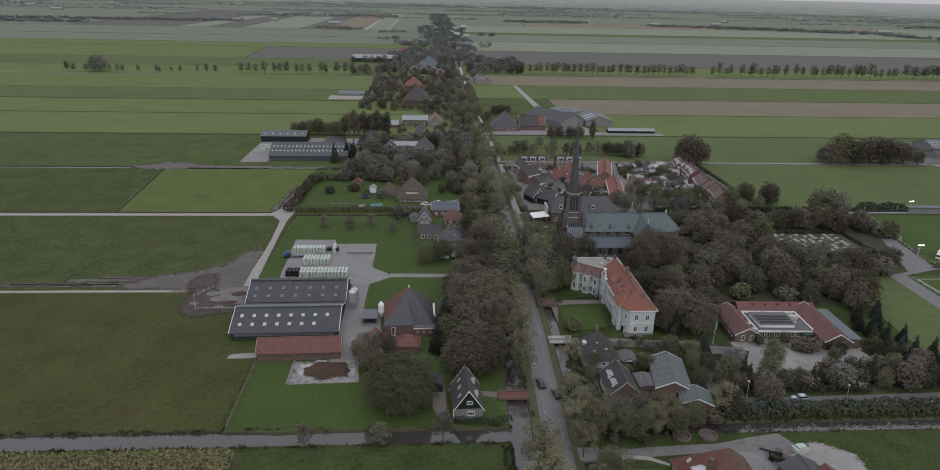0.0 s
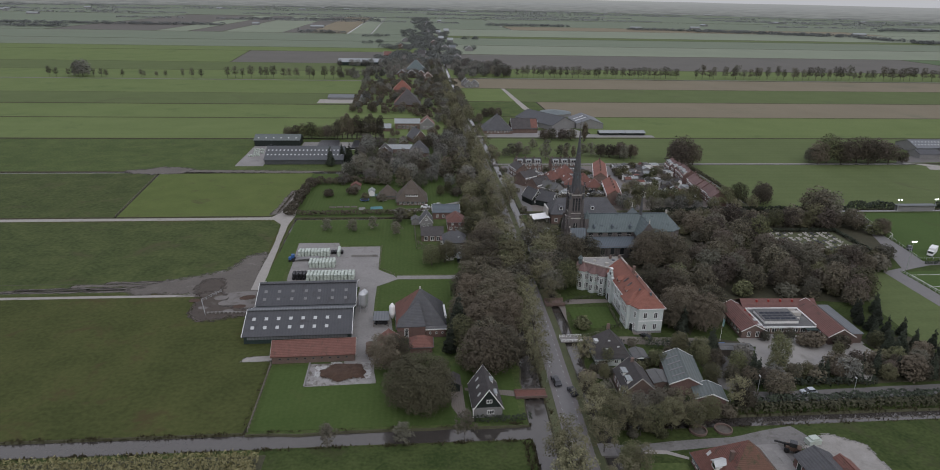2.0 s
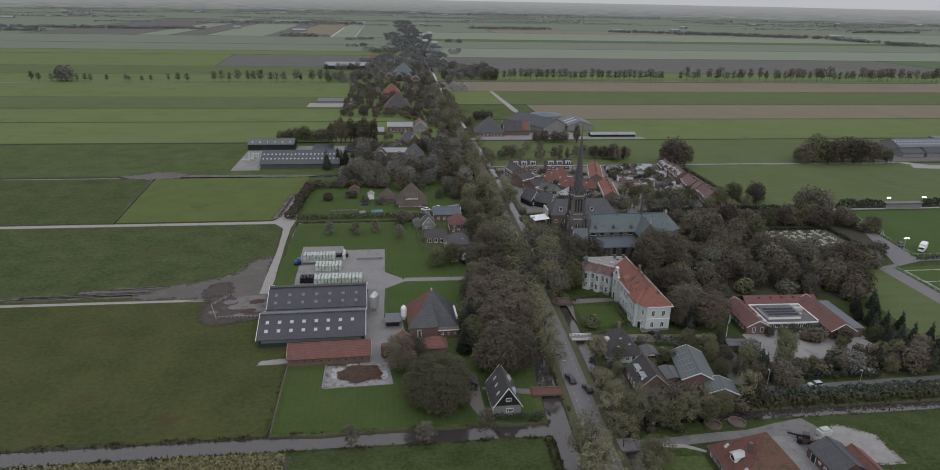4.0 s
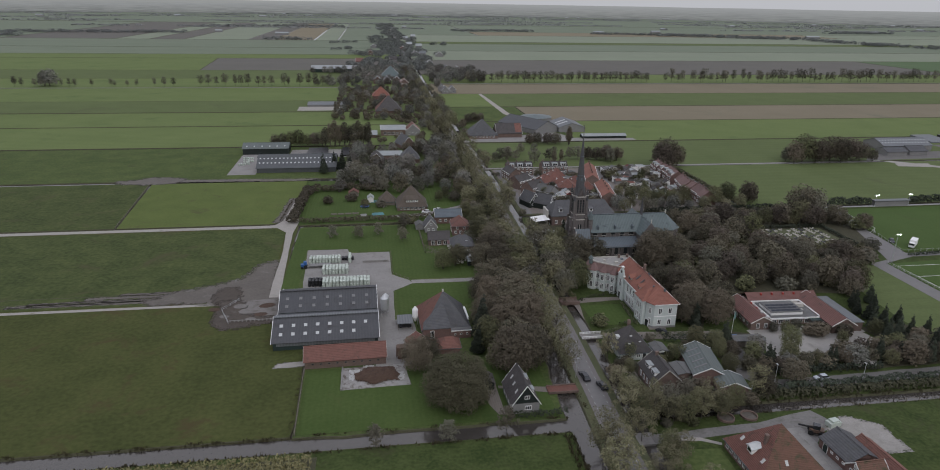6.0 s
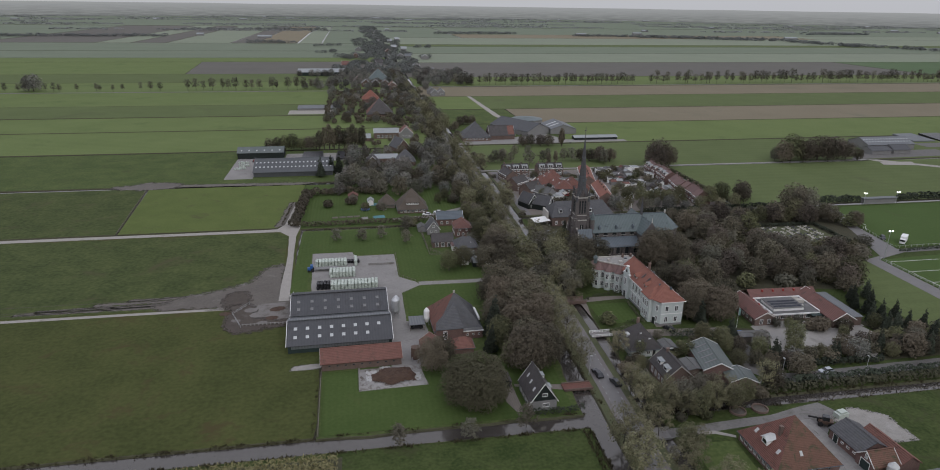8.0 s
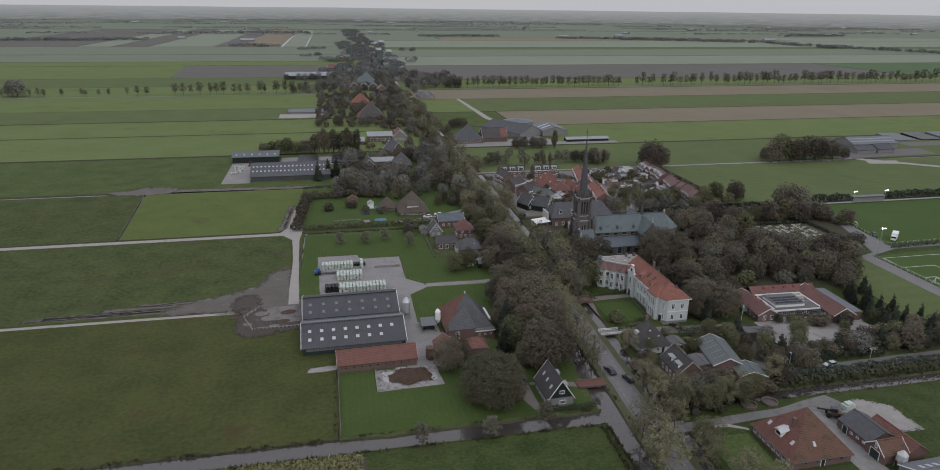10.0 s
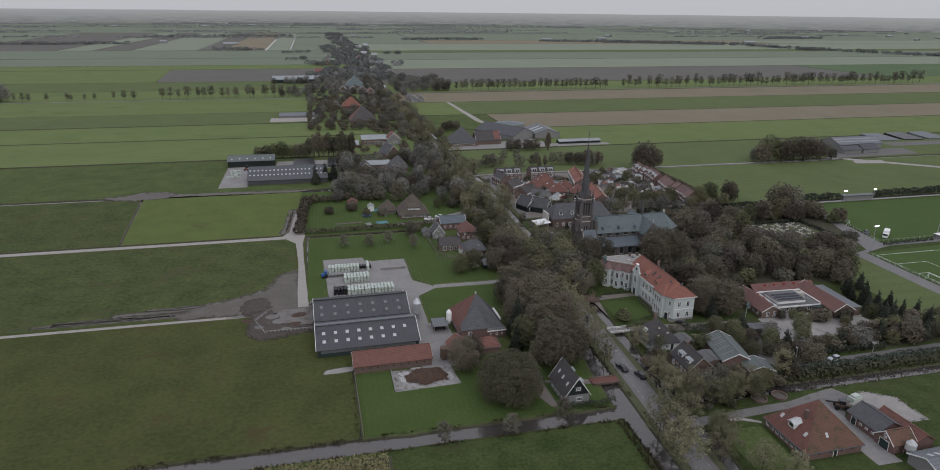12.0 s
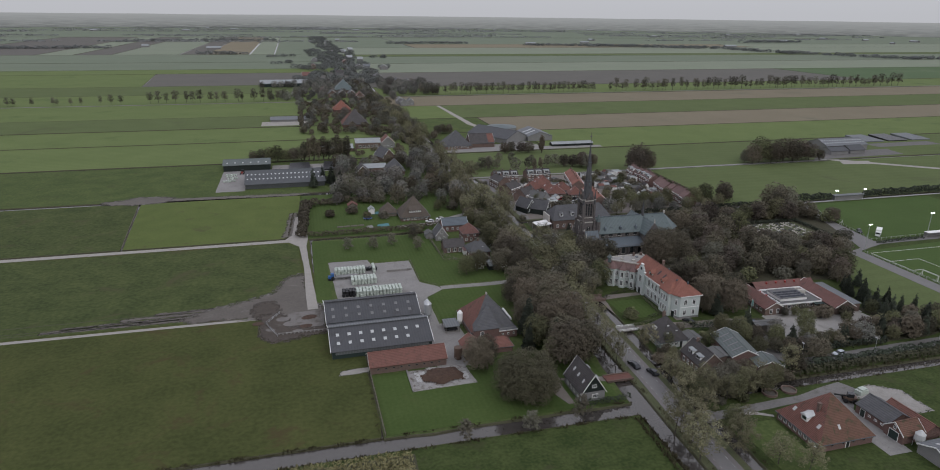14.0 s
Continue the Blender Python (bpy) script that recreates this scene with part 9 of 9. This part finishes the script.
scatter(PARK, [(77.5, 187, 13), (73, 181, 11), (84, 178, 13), (79, 195, 14), (88, 186, 13), (75, 203, 13), (52, 231, 14), (60.5, 234, 12), (87, 236, 15), (92, 231, 14), (82, 231, 14)], 17)
scatter(GREENS + ROADSIDE, [(45, 222, 12), (44, 240, 11.5), (46, 212, 12), (48, 251, 11), (46, 262, 9), (53, 243, 11), (57, 224, 9), (49, 234, 10)], 171)
scatter(WOODS, [(82.5, 154, 7), (88, 148, 5), (92, 149, 5), (97, 149.5, 5.3), (101, 150.5, 5.0), (110, 149, 5.6), (119, 155, 5.6), (126, 150, 5.3), (129, 152, 5.6), (136, 153, 6.8), (140, 149, 6.2), (133, 166, 5.6), (104, 170.5, 4.0), (108, 171.5, 4.3), (100, 171.3, 3.7), (118, 162, 4.3), (76.5, 137, 8), (88, 141.6, 8), (145, 150, 7.4)], 18)
park = [(84, 200), (98, 206), (134, 200), (150, 194), (154, 204), (176, 224), (187, 236), (186, 243), (147, 243), (147, 272), (190, 272), (206, 262), (204, 274), (112, 282), (112, 270), (116, 240), (92, 222), (80, 212)]
wood(WOODS, park, 8.6, (8, 13), 21, keep_off=[(144, 187, 226, 271), (122, 130, 226, 240)])
wood(SHRUB, [(146, 226), (178, 226), (187, 238), (186, 243), (146, 242)], 5.0, (2.5, 4.5), 211)
wood(COPPER, park, 14.0, (7, 11), 22, keep_off=[(144, 187, 226, 271)])
wood(SHRUB, park, 8.0, (3.5, 6), 23, keep_off=[(150, 185, 244, 268)])
wood(ROADSIDE + THICKET[:1], [(93, 299), (164, 299), (162, 308), (94, 308)], 7.0, (5.5, 9), 24)
wood(SHRUB, [(112, 284), (206, 276), (210, 294), (112, 296)], 5.5, (2.2, 4.2), 241)
scatter(WOODS, [(158, 392, 17), (163, 395, 19), (170, 396, 14), (172, 312, 12), (176, 317, 10), (186, 286, 17), (190, 283, 16), (183, 280, 14)], 25)
scatter(SPRUCE, [(137, 148, 8), (142, 152, 9), (147, 156, 8), (133, 158, 8), (150, 150, 9), (139, 163, 8), (145, 165, 7)], 26)
scatter(SPRUCE + THICKET[1:2], [(138, 168, 5.6), (142, 158, 6.3), (149, 158, 5.6), (146, 147, 6.3), (155, 146, 6.3), (137, 180, 6.3), (141, 188, 6.3)], 261)
scatter(THICKET[1:2] + WOODS[:2], [(79, 150, 5), (84, 149, 5), (93, 150, 3.6), (113, 150, 3.6), (124, 148, 5.0), (132, 156, 5.8), (78, 158, 5.5), (76, 164, 6), (134, 148, 5.8)], 262)
scatter(SPRUCE, [(94, 151.5, 6.5), (107, 150.4, 6), (124, 153, 7.5), (135, 170, 8), (138, 176, 7), (134, 162, 8.5), (139, 184, 8), (88, 152, 6), (98, 149.5, 5.5), (116, 149, 6), (128, 150, 7), (121, 155, 5)], 263)
scatter(SHRUB, [(39.6, 146.5, 2.6), (42.6, 148.0, 2.2), (43.0, 143.5, 2.4), (41.2, 139.4, 3.0), (56.5, 141.5, 2.8), (59.5, 145.0, 2.4), (57.6, 136.2, 3.2), (44.4, 157.6, 2.6), (46.0, 155.6, 2.0), (55.0, 159.6, 2.2), (41.0, 165.4, 2.8), (43.0, 169.4, 2.4), (57.2, 170.4, 2.6), (61.5, 163.0, 2.4), (66.5, 164.4, 2.8), (71.5, 162.0, 3.0), (61.5, 132.8, 3.0), (70.5, 134.0, 3.2), (50.5, 126.8, 2.4), (43.4, 127.0, 2.2)], 153)
scatter(ROADSIDE[2:] + GREENS[:1], [(46.5, 160.8, 5.5), (60.5, 157.6, 6.0), (70.0, 166.0, 7.0), (59.4, 129.6, 7.5), (49.0, 128.6, 8.0), (65.0, 133.0, 7.0), (36.8, 128.0, 8.5), (39.0, 116.0, 7.5)], 154)
scatter(THICKET[:2] + SPRUCE[:1], [(72.5, 170.0, 8.5), (76.0, 178.0, 9.0), (80.5, 166.0, 8.0), (86.0, 158.5, 7.0), (90.0, 147.5, 6.5), (104.5, 149.5, 7.0), (112.5, 148.6, 7.5), (122.5, 151.0, 7.0), (130.5, 147.5, 8.5)], 155)
# bushes between the playground and the school lane
rng = random.Random(156)
scatter(SHRUB[:2] + THICKET[1:2], [(98 + 34 * u + rng.uniform(-1.5, 1.5), 150.5 + 4.5 * u + rng.uniform(-2.2, 2.2), rng.uniform(2.6, 5.0)) for u in (i / 17 for i in range(18))], 157)
scatter(SHRUB[:1], [(112.6, 167.6, 4.2), (115.0, 168.2, 4.0), (110.4, 168.0, 3.6), (121.6, 165.6, 4.6)], 158)
scatter(GREENS[:2], [(98.4, 159.4, 9.0), (93.4, 152.2, 7.0)], 159)
scatter(SPRUCE + THICKET[1:2], [(140.5, 172, 7.5), (143, 180, 8), (146, 172, 7), (150, 164, 7), (152, 157, 6.5), (148, 188, 8), (144, 194, 8), (155, 150, 6)], 160)
# behind the thatched farm and along the road
wood(THICKET, [(-48, 352), (-6, 345), (22, 336), (24, 420), (24, 470), (-40, 440), (-46, 395)], 8.6, (7.5, 13), 27, keep_off=[(-36, 4, 404, 440), (-14, 6, 416, 440), (-34, -5, 412, 438), (-12, 3, 458, 474), (-26, 0, 300, 332)])
scatter(SPRUCE, [(-58, 394, 13), (-47, 398, 14), (-42, 391, 12), (-52, 404, 12)], 29)
scatter(COLUMN, [(-62 + i * 3.4, 474 + (i % 3), 14 + (i * 7 % 5)) for i in range(10)], 30)
scatter(WOODS, [(-97 + i * 5.5, 475, 9 + (i * 5 % 4)) for i in range(7)], 31)
wood(THICKET, [(-62, 585), (-5, 578), (20, 520), (26, 700), (-10, 800), (-40, 760), (-60, 640)], 16.0, (5.5, 10.5), 32, keep_off=[(-27, 2, 606, 640), (-30, -4, 700, 728), (-24, 10, 504, 528)])
rough = wood([], [(-62, 585), (-5, 572), (22, 520), (27, 700), (22, 800), (-60, 800), (-62, 640)], 9.0, (2.5, 6), 321, keep_off=[(-27, 2, 608, 634), (-30, -4, 702, 726), (-24, 10, 506, 526)])
wood(THICKET, [(-60, 700), (20, 700), (24, 803), (-64, 803)], 17.0, (5, 9), 322, keep_off=[(-30, -4, 700, 728)])
rough += wood([], [(-40, 440), (24, 440), (25, 512), (-20, 520)], 10.0, (2.5, 5), 323, keep_off=[(-14, 6, 436, 442), (-12, 3, 456, 476), (-24, 10, 504, 528)])
scrub("garden_scrub", "shrubs of the gardens along the road", rough, 324, LEAF_PARK)
scatter(SHRUB, [(4, 300, 5), (12, 296, 5), (-40, 334, 4), (-33, 326, 3), (-25, 322, 4), (-12, 295, 4), (8, 246, 5), (14, 268, 5), (20, 276, 6), (-52, 330, 4), (20, 312, 6), (14, 330, 5)], 33)
scatter(GREENS, [(16, 300, 9), (20, 288, 10), (18, 268, 11), (10, 335, 7), (6, 330, 6), (20, 322, 9)], 34)
# gardens of the estate
rng = random.Random(37)
scatter(SHRUB, [(rng.uniform(112, 146), rng.uniform(308, 390), rng.uniform(2.2, 4.2)) for i in range(64)], 38)
scatter(SHRUB, [(rng.uniform(62, 98), rng.uniform(312, 378), rng.uniform(2.0, 4.2)) for i in range(40)], 39)
scatter(GREENS, [(104, 326, 8), (109, 321, 9), (114, 315, 10), (121, 313.5, 9), (128, 312, 9), (137, 316, 10), (151, 309, 11), (160, 313, 12), (70, 371, 6), (77, 384, 5), (64, 332, 6), (92, 330, 5), (125, 340, 6), (133, 365, 7), (118, 372, 6)], 36)
# north of the estate
rng = random.Random(40)
scatter(COLUMN + SMALL, [(52 + i * 9.5 + rng.uniform(-4, 4), 412 + rng.uniform(-6, 6), rng.uniform(6, 10)) for i in range(11) if i % 4 != 2], 41)
scatter(SMALL, [(54 + i * 7 + rng.uniform(-2, 2), 428 + rng.uniform(-12, 16), rng.uniform(6, 9)) for i in range(9)], 42)
scatter(WOODS, [(88, 470, 9), (94, 471, 9), (102, 470, 9), (108, 470, 9), (54, 560, 9), (60, 566, 9), (66, 564, 9), (47, 540, 8), (129, 418, 10), (136, 416, 9)], 43)
scatter(COPPER[:1], [(122, 416, 9), (128, 414, 11), (116, 418, 9)], 44)
scatter(COLUMN, [(117, 466, 14), (118, 468, 13)], 45)
scatter(WOODS, [(256, 398, 15), (263, 400, 19), (271, 397, 17), (284, 400, 18), (291, 398, 16), (299, 402, 17), (306, 399, 14), (314, 397, 9), (252, 402, 10), (278, 404, 12)], 46)
# rows along the cross road
rng = random.Random(50)
scatter(LINE, [(96 + i * 7.4 + rng.uniform(-1.5, 1.5), 856 + rng.uniform(-2, 2), rng.uniform(12, 16)) for i in range(34)], 51)
scatter(LINE, [(366 + i * 8.2 + rng.uniform(-3, 3), 857 + rng.uniform(-3, 3), rng.uniform(12, 20)) for i in range(62) if i % 9 != 4], 52)
scatter(LINE, [(-228 + i * 9.5 + rng.uniform(-3, 3), 822 + rng.uniform(-2, 2), rng.uniform(11, 16)) for i in range(19)], 53)
scatter(LINE, [(-440 + i * 10 + rng.uniform(-5, 5), 820 + rng.uniform(-2, 2), rng.uniform(7, 13)) for i in range(19) if i % 5], 54)
scatter(THICKET[:1], [(-393, 826, 21), (-400, 828, 17)], 55)
# village trees beyond the cross road
wood(FARWOOD, [(-100, 826), (-60, 816), (28, 818), (32, 1010), (-40, 1010), (-52, 940), (-70, 860)], 12.0, (7, 12), 56, keep_off=[(-16, 12, 890, 920), (-30, 14, 840, 858), (-36, -22, 872, 888)])
wood(FARWOOD, [(-112, 966), (-45, 966), (-40, 976), (-112, 976)], 10.0, (9, 12), 57)
wood(FARWOOD, [(50, 800), (62, 850), (118, 860), (122, 985), (60, 1010), (50, 930)], 12.5, (9, 13), 58)
plant_all()


# ---- distance ----
def far_clumps(name, label, rows, seed, h=11.0, gap=13.0, radius=(5, 9), each=42, size=1.8, material=None):
    """Far woods, uncounted: leaf clumps over low mounds in one mesh. rows: x0, y0, x1, y1, half-width."""
    rng = np.random.default_rng(seed)
    blobs = []
    for x0, y0, x1, y1, w in rows:
        k = max(2, int(math.hypot(x1 - x0, y1 - y0) / gap))
        for i in range(k + 1):
            hh = h * rng.uniform(0.6, 1.15)
            blobs.append((x0 + (x1 - x0) * i / k + rng.normal() * w * 0.4, y0 + (y1 - y0) * i / k + rng.normal() * w * 0.4, hh * 0.5, rng.uniform(*radius), hh * 0.55))
    p, f = leaves(rng, blobs, each * len(blobs), size, inner=0.7)
    return tagged(new(name, leaf_mesh(name, p, f, material or LEAF_FAR_HAZED)), label, "wood", kind="stuff")


belt_rows = []
rng = random.Random(65)
y = 1005.0
while y < 2900:
    for off in (-86, -70, -54, -38, -22, -8, 8, 24, 40) if y < 1350 else (-54, -38, -22, -8, 8, 24) if y < 1900 else (-30, -18, -6, 8):
        if rng.random() < (0.45 if abs(off + 20) > 45 else 0.8 if y < 1700 else 0.66):
            o, ya = off * rng.uniform(0.6, 1.3), y + rng.uniform(-20, 20)
            belt_rows.append((axis(ya) + o, ya, axis(ya) + o + rng.uniform(-14, 14), ya + rng.uniform(8, 40), 7))
    y += 38 + y * 0.008
belt_rows += [(92, 985, 116, 1000, 8), (100, 1285, 112, 1290, 6), (116, 1600, 126, 1604, 5), (140, 1590, 146, 1592, 4), (-62, 1300, -40, 1310, 6), (-100, 1420, -66, 1440, 8), (-120, 1640, -60, 1660, 8)]
# these far trees get their haze from the paled leaf colours
far_clumps("far_village_trees", "trees of the distant village along the road", belt_rows, 64, 7.4, each=90, size=1.15, material=LEAF_VILLAGE_HAZED)
far_clumps("far_wood", "distant wood edges between fields, paled by painted haze", [(900, 2120, 1300, 1930, 22), (940, 2150, 1330, 1960, 22), (1300, 1900, 1330, 1640, 20), (1340, 1700, 1500, 1400, 22), (1500, 1420, 2300, 1330, 14), (1700, 2400, 2000, 2430, 20), (700, 2190, 960, 2140, 16), (-1500, 1950, -560, 2060, 18), (-1700, 1800, -900, 1850, 16), (250, 2300, 520, 2320, 12), (-600, 2500, -120, 2560, 12), (-280, 1740, -180, 1750, 6)], 61, 8.5, 6.0, (6, 10), 44, 1.7)
rows = []
rng = random.Random(66)
for i in range(120):
    y = 2350 + 2250 * rng.random() ** 0.55
    x = rng.uniform(-3600, 3800)
    ln = rng.uniform(120, 800)
    rows.append((x, y, x + ln, y + rng.uniform(-40, 40), rng.uniform(8, 25)))
far_clumps("horizon_wood", "scattered woods and villages near the horizon", rows, 67, 5.0, 18.0, (9, 16), 14, 3.6, LEAF_HORIZON_HAZED)
rng = random.Random(70)
for i in range(34):
    x, y = rng.uniform(-2400, 3000), rng.uniform(1900, 4300)
    w, d = rng.uniform(14, 46), rng.uniform(10, 20)
    b = boxes((-w / 2, w / 2, -d / 2, d / 2, -0.5, 4.5))
    bd = thing("far_barn", "distant pale barn on the plain", "barn", x, y, 0, rng.choice((0, 0, 90)), "distant barns")
    part("wall", b, GREY_WALL, bd)
    part("roof_slope", slab(bmesh.new(), [(-w / 2, -d / 2, 4.6), (w / 2, -d / 2, 4.6), (w / 2, 0, 8), (-w / 2, 0, 8)], 0.3), SHEET_PALE, bd)
    part("roof_slope", slab(bmesh.new(), [(-w / 2, 0, 8), (w / 2, 0, 8), (w / 2, d / 2, 4.6), (-w / 2, d / 2, 4.6)], 0.3), SHEET_PALE, bd)

# ring wall for the farthest land: haze, paler upward, painted on and glowing
PAINTED_HAZE = bpy.data.materials.new("hazy_distance")
PAINTED_HAZE.use_nodes = True
hn, hl = PAINTED_HAZE.node_tree.nodes, PAINTED_HAZE.node_tree.links
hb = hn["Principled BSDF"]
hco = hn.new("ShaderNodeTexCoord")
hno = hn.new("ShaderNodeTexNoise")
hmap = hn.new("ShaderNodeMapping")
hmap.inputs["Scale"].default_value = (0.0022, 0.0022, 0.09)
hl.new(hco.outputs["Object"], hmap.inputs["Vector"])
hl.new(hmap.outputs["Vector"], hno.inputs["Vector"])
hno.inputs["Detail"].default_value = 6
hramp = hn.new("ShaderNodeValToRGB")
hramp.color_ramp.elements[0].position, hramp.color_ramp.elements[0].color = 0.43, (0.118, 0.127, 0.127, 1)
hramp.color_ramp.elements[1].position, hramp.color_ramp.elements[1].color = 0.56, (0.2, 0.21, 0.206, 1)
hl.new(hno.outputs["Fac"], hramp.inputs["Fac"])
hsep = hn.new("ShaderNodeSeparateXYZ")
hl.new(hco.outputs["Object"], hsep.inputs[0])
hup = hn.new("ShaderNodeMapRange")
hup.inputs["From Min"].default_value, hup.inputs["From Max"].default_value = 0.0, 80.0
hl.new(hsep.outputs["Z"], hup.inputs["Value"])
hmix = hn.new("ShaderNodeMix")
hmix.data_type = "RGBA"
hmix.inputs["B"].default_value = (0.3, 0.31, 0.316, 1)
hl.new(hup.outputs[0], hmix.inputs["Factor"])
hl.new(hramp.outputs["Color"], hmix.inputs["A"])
# emission gives the painted haze its brightness; the wall is no lamp
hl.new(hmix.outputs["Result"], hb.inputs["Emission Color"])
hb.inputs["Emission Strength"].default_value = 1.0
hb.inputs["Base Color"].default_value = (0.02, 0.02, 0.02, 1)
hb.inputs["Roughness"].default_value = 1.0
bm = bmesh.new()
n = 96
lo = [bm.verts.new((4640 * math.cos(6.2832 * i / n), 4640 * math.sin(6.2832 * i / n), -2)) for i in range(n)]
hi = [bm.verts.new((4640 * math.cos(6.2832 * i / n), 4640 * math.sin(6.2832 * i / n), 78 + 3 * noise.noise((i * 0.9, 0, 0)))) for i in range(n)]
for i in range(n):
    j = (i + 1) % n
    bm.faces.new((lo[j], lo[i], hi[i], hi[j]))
tagged(part("backdrop", bm, PAINTED_HAZE), "glowing backdrop painted with hazy land at the horizon", "backdrop", kind="structure")
